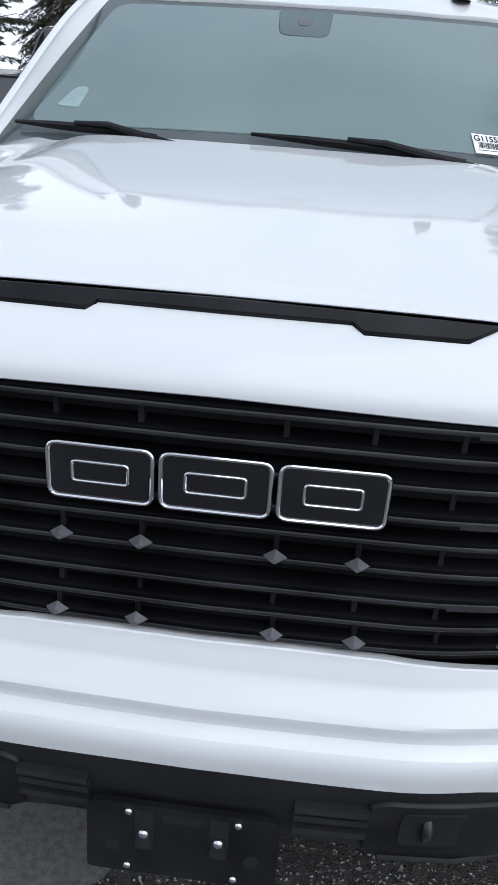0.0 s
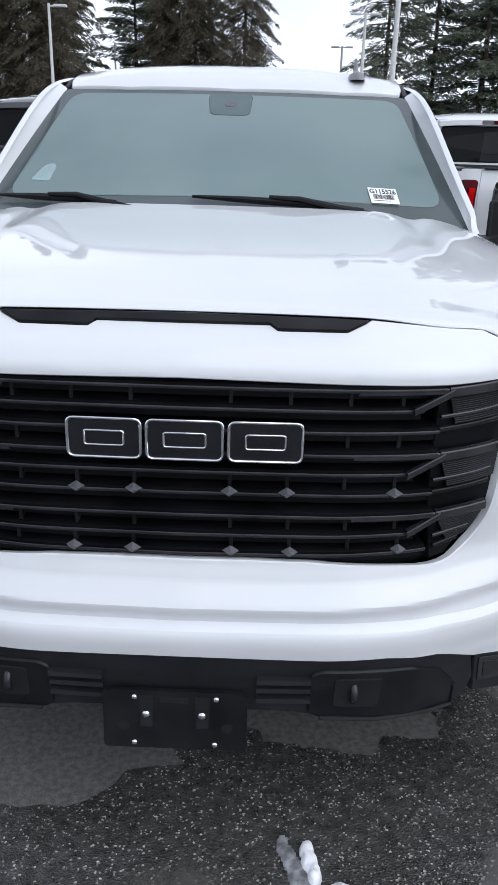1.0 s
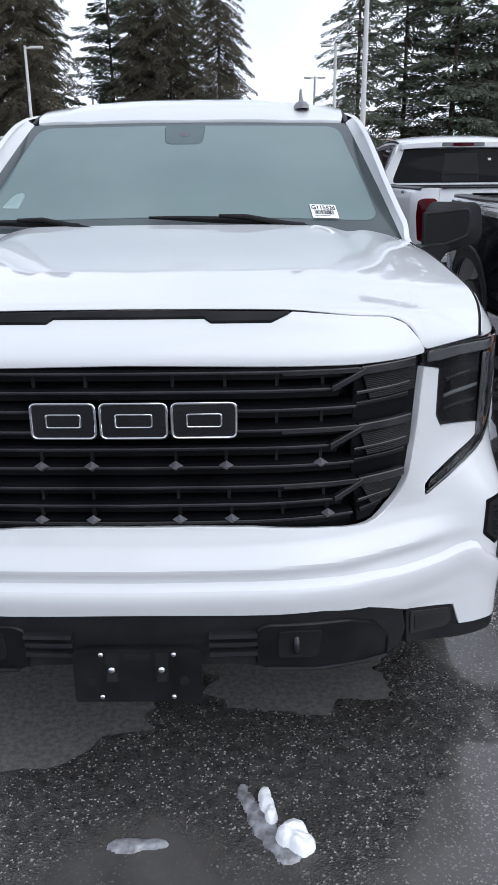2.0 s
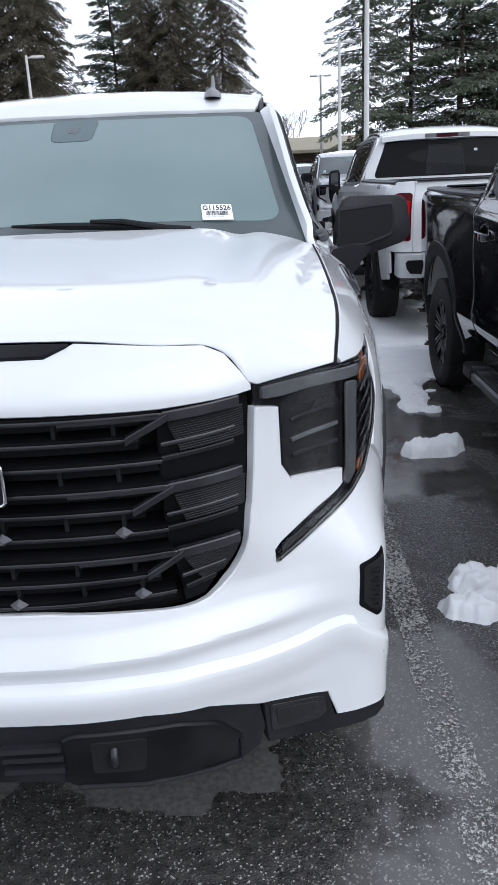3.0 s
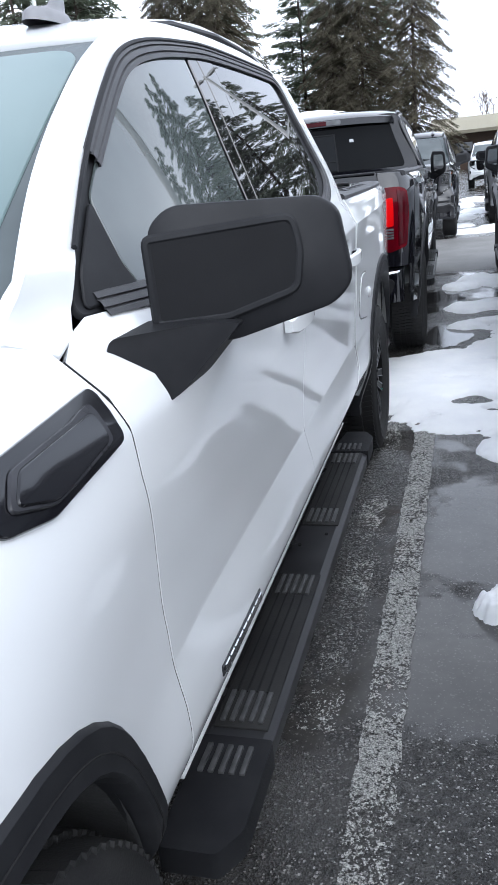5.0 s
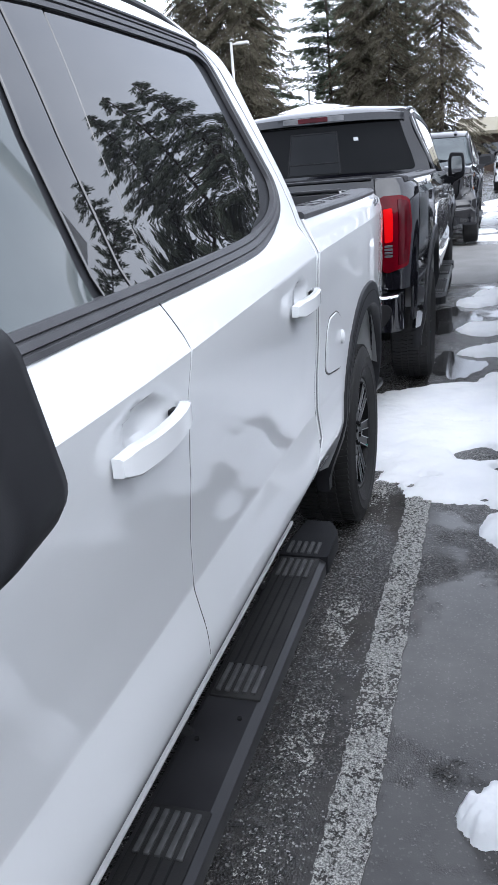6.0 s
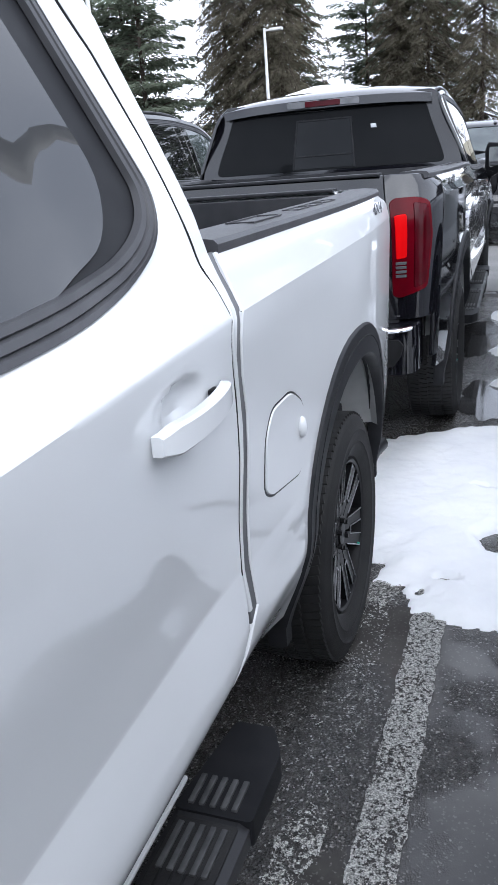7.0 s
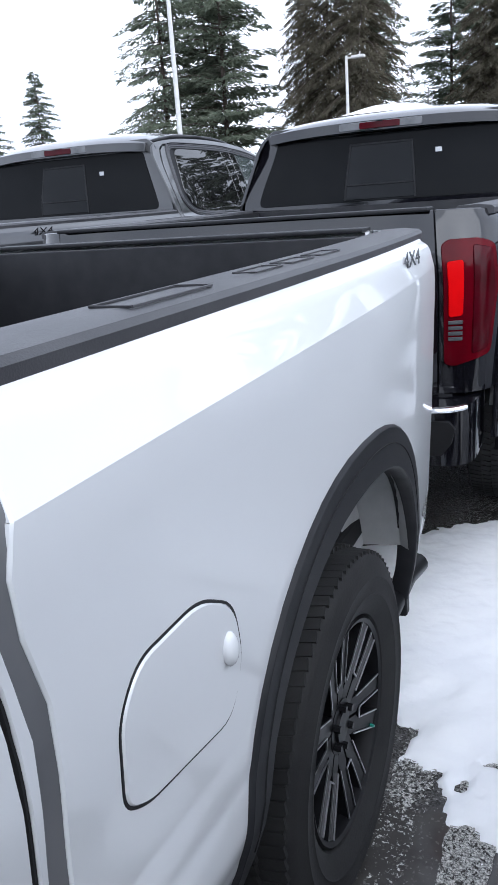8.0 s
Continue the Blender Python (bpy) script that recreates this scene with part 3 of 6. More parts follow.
LAMP_EDGE = ((.905, 1.207), (.896, 1.150), (.896, 1.095), (.884, 1.056), (.860, 1.014), (.832, .974), (.79, .931), (.737, .911), (.69, .892), (.608, .842), (.554, .812))


HOOD_Y = (.10, .30, .60, 1.00, 1.38)
HOOD_MID = (1.312, 1.336, 1.360, 1.390, 1.423)
HOOD_EDGE = (1.270, 1.288, 1.314, 1.340, 1.349)


def hood_side(y, off=.004):
    """Half width of the bonnet and the height of its side seam."""
    x = spline((.285, .34, .40, .50, .70), (.860, .869, .874, .878, .880), y)
    lo, hi = 1.15, 1.40
    for _ in range(22):
        m = (lo + hi) / 2
        lo, hi = (m, hi) if flank_plain(max(y, .285), m)[0] > x + off else (lo, m)
    return x, lo


SEAM_Y = tuple(.285 + .0548 * k for k in range(21))
SEAM = [hood_side(y) for y in SEAM_Y]
SEAM_X, SEAM_Z = [p[0] for p in SEAM], [p[1] for p in SEAM]


def hood(x, y):
    """The bonnet's height over the plan."""
    a = abs(x)
    s = min(1, a / spline(SEAM_Y, SEAM_X, y))
    mid, edge = spline(HOOD_Y, HOOD_MID, y), spline(SEAM_Y, SEAM_Z, y)
    z = mid - (mid - edge) * spline((0, .55, .68, .80, .90, 1), (0, .10, .22, .40, .66, 1), s)
    return z - .012 * math.exp(-((a - .64) / .05) ** 2) * ease(.4, 1.25, y)


LIP = [nose(u, z) for u, z in ((0, 1.303), (.14, 1.302), (.272, 1.299), (.40, 1.2818), (.462, 1.2758), (.496, 1.2598), (.526, 1.2242), (.5425, 1.2010), (.556, 1.1970), (.62, 1.198))] + [(.8565, .2845, 1.203)]
LIP_X, LIP_Y, LIP_Z = ([p[k] for p in LIP] for k in range(3))


def bonnet(a, t):
    """The bonnet from its front lip (t 0) rolled over to its rear edge (t 1); a across."""
    s, a = (-1 if a < 0 else 1), min(1, abs(a))
    xe = a * LIP_X[-1]
    ye, ze = spline(LIP_X, LIP_Y, xe), spline(LIP_X, LIP_Z, xe)
    fall = hood(xe, ye) - ze
    reach = .03 + 1.1 * max(0, fall)
    back = spline((0, .58, .66, .70, .80, .877), (1.312, 1.345, 1.350, 1.368, 1.380, 1.345), a * .877)
    if t < .3:
        q = max(t, 0) / .3 * math.pi / 2
        y, fall = ye + reach * (1 - math.cos(q)), fall * (1 - math.sin(q))
    else:
        y, fall = ye + reach + (back - ye - reach) * (t - .3) / .7, 0
    x = a * (spline(SEAM_Y, SEAM_X, y) - .0035)
    return (s * x, y, hood(x, y) - fall)


def screen(a, b):
    """The windscreen: a across (-1 to 1), b up (0 to 1)."""
    x = a * (.872 + (.735 - .872) * b)
    y = (1.33 + .10 * a * a) * (1 - b) + (2.15 + .08 * a * a) * b
    z = (1.392 - .03 * a * a) * (1 - b) + (1.818 - .004 * a * a) * b + .035 * b * (1 - b)
    return (x, y, z)


ROOF_Y = (2.13, 2.22, 2.35, 2.60, 2.90, 3.20, 3.50, 3.70, 3.80)
ROOF_Z = (1.818, 1.864, 1.905, 1.948, 1.968, 1.968, 1.948, 1.912, 1.868)


def roof(x, y):
    return (x, y, spline(ROOF_Y, ROOF_Z, y) - .05 * (abs(x) / .74) ** 2.6)


TAIL_PLAN = ((0, 5.80), (.5, 5.797), (.75, 5.786), (.85, 5.762), (.900, 5.725), (.932, 5.66), (.952, 5.56))


def tail(u, z):
    s, u = (-1 if u < 0 else 1), abs(u)
    x, y = along(TAIL_PLAN, u)
    x -= .02 * ease(1.15, 1.42, z)
    y -= .03 * ease(1.2, 1.42, z)
    if u > .78:  # runs smoothly into the box side
        end = .952 - .02 * ease(1.15, 1.42, z)
        side = flank_plain(5.56 - .03 * ease(1.2, 1.42, z), min(max(z, .62), 1.395))[0]
        x += (side - end) * ease(.78, 1.0, u)
    return (s * x, y, z)


def arch(cy, cz, ry, rz, y_from, y_to, n=18):
    """Points along a wheel arch, front to back, over the top."""
    return [bow(cy, cz, ry, rz, math.pi * k / n) for k in range(n + 1)]


def bow(cy, cz, ry, rz, q):
    """A point of a slightly squared arch at the angle q."""
    c, e = math.cos(q), 2 / 2.3
    return (cy - math.copysign(abs(c) ** e, c) * ry, cz + math.copysign(abs(math.sin(q)) ** e, math.sin(q)) * rz)


# ---- the pickup's parts ----
M["green"] = material("green_plastic_cap", (.02, .22, .17), .5, second=(.03, .27, .2), scale=50)


WHEEL = []


def build_wheel(hub):
    """Tyre with tread blocks, split-spoke rim; the outer face looks along +x."""
    R = 0.398
    bm = bmesh.new()
    prof = [(.262, .085), (.272, .112), (.30, .128), (.312, .1305), (.316, .1335), (.320, .1315), (.345, .135), (.352, .1375), (.356, .134), (.378, .128), (.394, .120), (.401, .108), (.401, -.108), (.392, -.118), (.378, -.128), (.345, -.135), (.30, -.128), (.262, -.10)]
    add_lathe(bm, [(.240 + (r - .262) * 1.065, x) for r, x in prof], 56)
    part("tyre", bm, M["rubber"], hub, "black rubber tyre, damp and lightly dusty")
    bm = bmesh.new()
    n = 88
    for k in range(n):
        for x0, x1, sh in ((.070, .118, 0), (.022, .060, .5), (-.016, .016, .2), (-.060, -.022, .7), (-.118, -.070, .4)):
            a = 2 * math.pi * (k + sh) / n
            r1 = R - (.007 if abs(x0 + x1) > .15 else 0)
            mm = Matrix.Rotation(a, 4, "X") @ Matrix.Rotation(.22 if x0 > 0 else -.22, 4, "Z")
            add_box(bm, x0, x1, -.0118, .0118, R - .020 - (.012 if abs(x0 + x1) > .15 else 0), r1, 0, mm)
    tagged(part("tread", bm, M["rubber"], hub, smooth=False), kind="stuff")
    bm = bmesh.new()
    for k in range(10):
        a = .75 + .105 * k
        add_box(bm, .1305, .1335, -.011, .011, .310, .329, 0, Matrix.Rotation(a, 4, "X"))
    part("sidewall_marking", bm, M["rubber"], hub, "raised bars on the tyre wall", smooth=False)
    bm = bmesh.new()
    add_lathe(bm, [(.268, .106), (.262, .112), (.252, .108), (.246, .085), (.240, .02), (.236, -.10), (.262, -.10), (.268, -.09)], 56)
    part("rim", bm, M["wheel_black"], hub, "gloss black rim barrel")
    bm = bmesh.new()
    add_lathe(bm, [(.242, -.02), (.10, -.03), (.0001, -.03)], 32)
    part("brake_disc", bm, M["brake"], hub, "dull grey brake disc")
    for k in range(6):
        black, bright = bmesh.new(), bmesh.new()
        rot = Matrix.Rotation(2 * math.pi * k / 6 + .2, 4, "X")
        out = lambda v: .02 * (v - .05) / .2
        for sg in (-1, 1):
            pts = [(.004 * sg, .050), (.044 * sg, .066), (.050 * sg, .130), (.066 * sg, .225), (.072 * sg, .252), (.026 * sg, .254), (.022 * sg, .215), (.014 * sg, .125), (.004 * sg, .112)]
            if sg < 0:
                pts = pts[::-1]
            add_prism(black, pts, .045, lambda u, v, w: rot @ Vector((.040 + w + out(v), u, v)))
            # bright machined edges: a long outer one and a loop round the slot
            for edge in (((.046, .100), (.0495, .100), (.0725, .246), (.0690, .248)), ((.0125, .128), (.0155, .126), (.0275, .246), (.0245, .248))):
                q = [(a * sg, b) for a, b in edge]
                if sg < 0:
                    q = q[::-1]
                add_prism(bright, q, .003, lambda u, v, w: rot @ Vector((.0855 + w + out(v), u, v)))
        add_prism(bright, [(-.0155, .126), (.0155, .126), (.0125, .130), (-.0125, .130)][::-1], .003, lambda u, v, w: rot @ Vector((.0855 + w + out(v), u, v)))
        part("spoke", black, M["wheel_black"], hub, "gloss black split spoke", smooth=False)
        part("spoke_edge", bright, M["alu"], hub, "bright machined edge", smooth=False)
    bm = bmesh.new()
    add_lathe(bm, [(.072, .05), (.072, .082), (.066, .088), (.040, .088), (.038, .094), (.0001, .095)], 28)
    part("hub_cap", bm, M["wheel_black"], hub, "black centre cap")
    for k in range(6):
        bm = bmesh.new()
        a = 2 * math.pi * (k + .5) / 6
        bmesh.ops.create_cone(bm, cap_ends=True, segments=6, radius1=.0105, radius2=.0085, depth=.03,
                              matrix=Matrix.Translation((.088, .052 * math.cos(a), .052 * math.sin(a))) @ Matrix.Rotation(math.pi / 2, 4, "Y"))
        part("lug_nut", bm, M["wheel_black"], hub, "black lug nut", smooth=False)
    bm = bmesh.new()
    add_tube(bm, [(.098, .19, -.13), (.104, .188, -.128), (.110, .186, -.127)], .0045, 8)
    part("valve_cap", bm, M["green"], hub, "small green valve cap")
    for o in hub.children:
        if not o.name.startswith(("tyre", "tread", "sidewall")):
            o.matrix_local = Matrix.Diagonal((1, .915, .915, 1))


def add_wheel(truck, m, s):
    hub = new("wheel")
    hub.parent, hub.matrix_local = truck, m @ (Matrix() if s > 0 else Matrix.Rotation(math.pi, 4, "Z"))
    tagged(hub, "twenty-inch road wheel with black tyre")
    if WHEEL:
        for o in WHEEL[0].children:
            c = o.copy()
            scene.collection.objects.link(c)
            c.parent = hub
    else:
        build_wheel(hub)
        WHEEL.append(hub)


def add_mirror(truck, s):
    """A large black door mirror on a forward-reaching arm."""
    mir = new("door_mirror")
    mir.parent = truck
    tagged(mir, "large black door mirror with body in grained plastic")
    P = lambda x, y, z: (s * x, y, z)
    # head: a rounded box, deeper in the middle
    bm = bmesh.new()
    face = rounded([(.990, 1.278, .02), (.988, 1.452, .02), (1.02, 1.482, .02), (1.232, 1.474, .03), (1.258, 1.45, .02), (1.276, 1.335, .03), (1.247, 1.303, .025), (1.09, 1.264, .02)], .03, 5)
    cx, cz = 1.145, 1.385
    rings = []
    for sc, y in ((.93, 1.862), (.985, 1.857), (1.0, 1.840), (1.0, 1.775), (.992, 1.758), (.972, 1.747), (.94, 1.742)):
        y = 1.742 + (y - 1.742) * .62
        sc = sc * (1 - .07 * (y - 1.742) / .0744)
        rings.append([bm.verts.new(P(cx + (a - cx) * sc, (y - 1.742) * (.25 + .75 * ease(.985, 1.08, a)) + 1.64 + .47 * (a - 1.014), cz + (b - cz) * sc)) for a, b in face])
    for r0, r1 in zip(rings, rings[1:]):
        for k in range(len(face)):
            j = (k + 1) % len(face)
            bm.faces.new((r0[k], r0[j], r1[j], r1[k]))
    bm.faces.new(rings[0])
    bm.faces.new(rings[-1][::-1])
    part("mirror_housing", bm, M["plastic"], mir, "grained matt black housing", angle=60)
    # raised smooth cover with a rounded end
    bm = bmesh.new()
    cov = rounded([(.991, 1.308, .008), (.989, 1.434, .008), (1.190, 1.446, .014), (1.200, 1.40, .02), (1.192, 1.338, .014), (1.09, 1.308, .01)], .02, 4)
    add_prism(bm, cov, .009, lambda u, v, w: P(u, 1.640 + .47 * (u - 1.014) - w + .0005, v))
    bmesh.ops.bevel(bm, geom=[e for e in bm.edges if abs(e.verts[0].co.y - e.verts[1].co.y - .47 * s * (e.verts[0].co.x - e.verts[1].co.x)) < .004], offset=.005, segments=2, affect="EDGES")
    part("mirror_cover", bm, M["cover"], mir, "smooth black inset cover")
    bm = bmesh.new()
    add_tube(bm, [P(u, 1.640 + .47 * (u - 1.014) - .003, v) for u, v in cov + cov[:1]], .008, 8)
    part("cover_rim", bm, M["plastic"], mir, "raised rim round the inset")
    # arm
    bm = bmesh.new()
    arm = [(1.010, 1.198), (.975, 1.225), (.950, 1.290), (.962, 1.312), (1.06, 1.310), (1.115, 1.300), (1.085, 1.270), (1.065, 1.248), (1.035, 1.212)]
    add_prism(bm, rounded(arm, .012, 3), .13, lambda u, v, w: P(u, 1.515 + w + 1.0 * max(0, u - .97), v))
    bmesh.ops.bevel(bm, geom=[e for e in bm.edges if e.is_manifold and e.calc_face_angle(0) > .7], offset=.008, segments=2, affect="EDGES")
    part("mirror_arm", bm, M["plastic"], mir, "black mounting arm")
    bm = bmesh.new()
    gl = rounded([(1.045, 1.325), (1.04, 1.450), (1.21, 1.447), (1.23, 1.345)], .03, 4)
    add_prism(bm, gl, .006, lambda u, v, w: P(u, 1.712 + .47 * (u - 1.014) + w, v))
    part("mirror_glass", bm, M["chrome"], mir, "mirror glass")


def add_handle(truck, s, y0, z0):
    """A pull handle with a scooped cup behind it."""
    ob = new("door_handle")
    ob.parent = truck
    tagged(ob, "white painted pull handle")
    bm = bmesh.new()
    n = 24
    rows = []
    for k in range(n + 1):
        t = k / n
        y = y0 + .012 + .258 * t
        bow = math.sin(math.pi * min(1, max(0, .02 + .96 * t))) ** .45
        h = (.019 + .004 * (1 - t)) * (.62 + .38 * min(1, 9 * t, 9 * (1 - t)))
        zc = z0 + .010 * t
        xo = flank_plain(y, zc)[0]
        out = xo + .012 + .034 * bow
        inn = out - .018
        rows.append([(out - .005, zc - h), (out, zc - h * .8), (out, zc + h * .8), (out - .005, zc + h), (inn, zc + h), (inn, zc - h)])
    vr = [[bm.verts.new((s * a, y0 + .012 + .258 * k / n, b)) for a, b in r] for k, r in enumerate(rows)]
    for a, b in zip(vr, vr[1:]):
        for k in range(6):
            bm.faces.new((a[k], a[(k + 1) % 6], b[(k + 1) % 6], b[k]))
    bm.faces.new(vr[0])
    bm.faces.new(vr[-1])
    part("grip", bm, PAINT, ob, "white painted grip", angle=35)
    # solid near-black block gives the gap under the grip its shade
    bm = bmesh.new()
    add_box(bm, 0, .03, -.012, .012, -.009, .009, .003, Matrix.Translation((flank_plain(y0 + .238, z0 + .012)[0] + .004, y0 + .225, z0 + .012)))
    if s < 0:
        flipped(bm)
    part("handle_gap", bm, M["void"], ob, "dark gap behind the grip")


PAINT = M["white"]


def add_running_board(truck, s):
    rb = new("running_board")
    rb.parent = truck
    tagged(rb, "black side step with ribbed rubber tread pads")
    x0, x1, z = .895, 1.045, .385
    bm = bmesh.new()
    pts = [(x0, z - .005), (x0 + .01, z), (x1 - .02, z), (x1, z - .012), (x1, z - .05), (x1 - .03, z - .075), (x0, z - .075)]
    add_prism(bm, pts, 2.00, lambda u, v, w: (s * u, 1.55 + w, v))
    part("board", bm, M["board"], rb, "satin black board", angle=25)
    for y0, y1 in ((1.50, 1.80), (3.545, 3.80)):
        bm = bmesh.new()
        end = y0 < 2
        q = [(x0 + .005, y0), (x1 - .03, y0), (x1 + .006, y0 + .06), (x1 + .006, y1), (x0 - .002, y1)] if end else \
            [(x0 - .002, y0), (x1 + .006, y0), (x1 + .006, y1 - .07), (x1 - .03, y1), (x0 + .035, y1)]
        add_prism(bm, rounded(q, .012, 3), .058, lambda u, v, w: (s * u, v, z + .006 - w))
        bmesh.ops.bevel(bm, geom=[e for e in bm.edges if e.is_manifold and e.calc_face_angle(0) > .9 and e.verts[0].co.z > z], offset=.006, segments=2, affect="EDGES")
        cap = part("end_cap", bm, M["plastic"], rb, "moulded black end cap", angle=50)
        for k in range(5):
            bm = bmesh.new()
            xx = x0 + .028 + .022 * k
            ya, yb = (y1 - .11, y1 - .03) if end else (y0 + .015, y0 + .09)
            add_box(bm, s * xx - .006, s * xx + .006, ya, yb, z + .004, z + .012, .002)
            part("grip_rib", bm, M["grip"], cap)
    for y0, y1 in ((1.83, 2.51), (2.845, 3.53)):
        pad = None
        bm = bmesh.new()
        add_box(bm, min(s * (x0 + .012), s * (x1 - .014)), max(s * (x0 + .012), s * (x1 - .014)), y0, y1, z - .002, z + .006, .003)
        pad = part("tread_pad", bm, M["rubber"], rb, "ribbed rubber pad")
        for k in range(5):
            xx = x0 + .030 + .0215 * k
            for ya, yb in ((y0 + .015, y0 + .12), (y1 - .12, y1 - .015)):
                bm = bmesh.new()
                add_box(bm, s * xx - .006, s * xx + .006, ya, yb, z + .005, z + .012, .002)
                part("grip_rib", bm, M["grip"], pad)
        for k in range(4):
            bm = bmesh.new()
            xx = x0 + .036 + .0235 * k
            add_box(bm, s * xx - .002, s * xx + .002, y0 + .12, y1 - .12, z + .005, z + .009, 0)
            part("fine_rib", bm, M["void"], pad)
    for y in (1.95, 2.72, 3.35):
        bm = bmesh.new()
        add_tube(bm, [(s * .72, y, .50), (s * .82, y, .42), (s * .93, y, .355)], .02, 8)
        part("bracket", bm, M["void"], rb, "black steel bracket")
    for y in (2.70, 2.78):
        bm = bmesh.new()
        bmesh.ops.create_cone(bm, cap_ends=True, segments=10, radius1=.006, radius2=.005, depth=.006, matrix=Matrix.Translation((s * (.93 + .9 * (y - 2.7)), y, z + .002)))
        part("bolt", bm, M["void"], rb)


def pickup():
    T = thing("pickup_truck", "white crew-cab pickup with black grille, parked on wet asphalt", "pickup truck")
    # --- dark inner shell behind the panel gaps, floor and chassis
    for q in ((-.90, .90, .34, .47, .42, 1.16), (-.60, .60, .47, 1.45, .42, 1.16), (-.90, .90, 1.40, 3.76, .46, 1.30), (-.45, .45, .9, 5.6, .36, .60), (-.94, -.80, 3.79, 4.13, .50, 1.30), (.80, .94, 3.79, 4.13, .50, 1.30), (-.86, .86, 3.79, 5.70, .62, .70)):
        bm = bmesh.new()
        add_box(bm, *q, .015)
        part("underbody", bm, M["void"], T, "dark chassis and inner panels", smooth=False)

    # --- nose: bumper cover, nose panel, insert
    half = [(0, .786), (.10, .786), (.20, .783), (.30, .772), (.37, .764), (.395, .762), (.413, .763), (.430, .768), (.450, .782), (.470, .803), (.489, .829), (.505, .856), (.518, .885), (.528, .918), (.536, .96), (.542, 1.03), (.547, 1.12), (.5485, 1.140), (.5495, 1.149), (.592, 1.136),
            (.594, 1.015), (.613, .979), (.717, .967), (.717, .936), (.571, .853), (.553, .836), (.548, .808), (.553, .803), *[(u + .004, v - .006) for u, v in LAMP_EDGE[-2:4:-1]], (.848, .962), (.995, .818), (.985, .72), (.955, .60), (.93, .50), (.90, .415), (.717, .405), (.645, .405), (.628, .470), (.501, .497), (.417, .546), (.324, .567), (0, .580)]
    both = half + [(-u, v) for u, v in half[::-1] if u > 0]
    both = [(u, uncreased(u, v)) for u, v in both]
    sheet("bumper_cover", both, creased, PAINT, T, .016, .0065, .02, angle=20, cuts=(.652,), label="white painted bumper cover")
    half = [(0, 1.282), (.13, 1.282), (.142, 1.273), (.246, 1.273), (.272, 1.2865), (.284, 1.2940), (.34, 1.2880), (.40, 1.2803), (.462, 1.2748), (.4945, 1.2592), (.5245, 1.2238), (.5405, 1.1995), (.5405, 1.190), (.402, 1.184), (.22, 1.188), (0, 1.193)]
    sheet("nose_panel", half + [(-u, v) for u, v in half[::-1] if u > 0], nose, PAINT, T, .03, .012, .02, label="white panel between bonnet and grille")
    half = [(0, 1.2975), (.276, 1.2925), (.274, 1.290), (.246, 1.2755), (.142, 1.2755), (.13, 1.2845), (0, 1.2845)]
    sheet("bonnet_insert", half + [(-u, v) for u, v in half[::-1] if u > 0], nose, M["satin"], T, .05, .01, .02, lift=.006, label="black insert along the bonnet's front edge")

    # --- grille
    G = new("grille")
    G.parent = T
    tagged(G, "black grille of stacked bars with chrome-edged emblem")
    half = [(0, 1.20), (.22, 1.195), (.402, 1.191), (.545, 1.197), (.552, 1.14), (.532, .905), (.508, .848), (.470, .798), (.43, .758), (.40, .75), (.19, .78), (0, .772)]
    # backing sheet whose near-black colour supplies the shade inside the grille
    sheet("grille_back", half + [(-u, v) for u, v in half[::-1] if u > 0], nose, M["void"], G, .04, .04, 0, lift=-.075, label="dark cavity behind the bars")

    def rail(name, u0, u1, z0, z1, h, d, mat, lift, tilt=0.0, steps=14, label=""):
        """A bar on the nose from (u0, z0) to (u1, z1), h high and d deep."""
        bm = bmesh.new()
        rows = []
        for k in range(steps + 1):
            t = k / steps
            u, z = u0 + (u1 - u0) * t, z0 + (z1 - z0) * t
            p = Vector(nose(u, z))
            q = (Vector(nose(u + .004, z)) - Vector(nose(u - .004, z))).normalized()
            n = Vector((q.y, -q.x, 0))
            if n.y > 0:
                n.negate()
            up = Vector((0, 0, 1))
            p = p + n * lift
            rows.append([bm.verts.new(p + n * a + up * b) for a, b in ((0, -h / 2), (-d * .15, -h / 2 - .002), (-d, -h / 2), (-d, h / 2 + tilt), (-d * .15, h / 2 + .002 + tilt * .2), (0, h / 2))])
        for a, b in zip(rows, rows[1:]):
            for k in range(6):
                bm.faces.new((a[k], a[(k + 1) % 6], b[(k + 1) % 6], b[k]))
        bm.faces.new(rows[0])
        bm.faces.new(rows[-1][::-1])
        return part(name, bm, mat, G, label, angle=30)

    def border(z):
        """Where the bumper's opening ends at this height."""
        return spline((.76, .766, .803, .852, .908, 1.14), (.40, .428, .467, .505, .529, .548), z)

    rows_z = (1.172, 1.125, 1.078, 1.030, .985, .938, .890, .842, .797)
    ends = (.40, .37, .40, .40, .37, .40, .40, .37, .385)
    for i, (z, e) in enumerate(zip(rows_z, ends)):
        rail("bar", -e, e, z, z, .0035, .006, M["bar"], -.008 if i % 3 else -.002, .0, 22, "slim satin bar edge")
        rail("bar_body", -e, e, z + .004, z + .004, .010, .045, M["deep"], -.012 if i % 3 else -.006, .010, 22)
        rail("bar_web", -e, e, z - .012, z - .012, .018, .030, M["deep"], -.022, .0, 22)
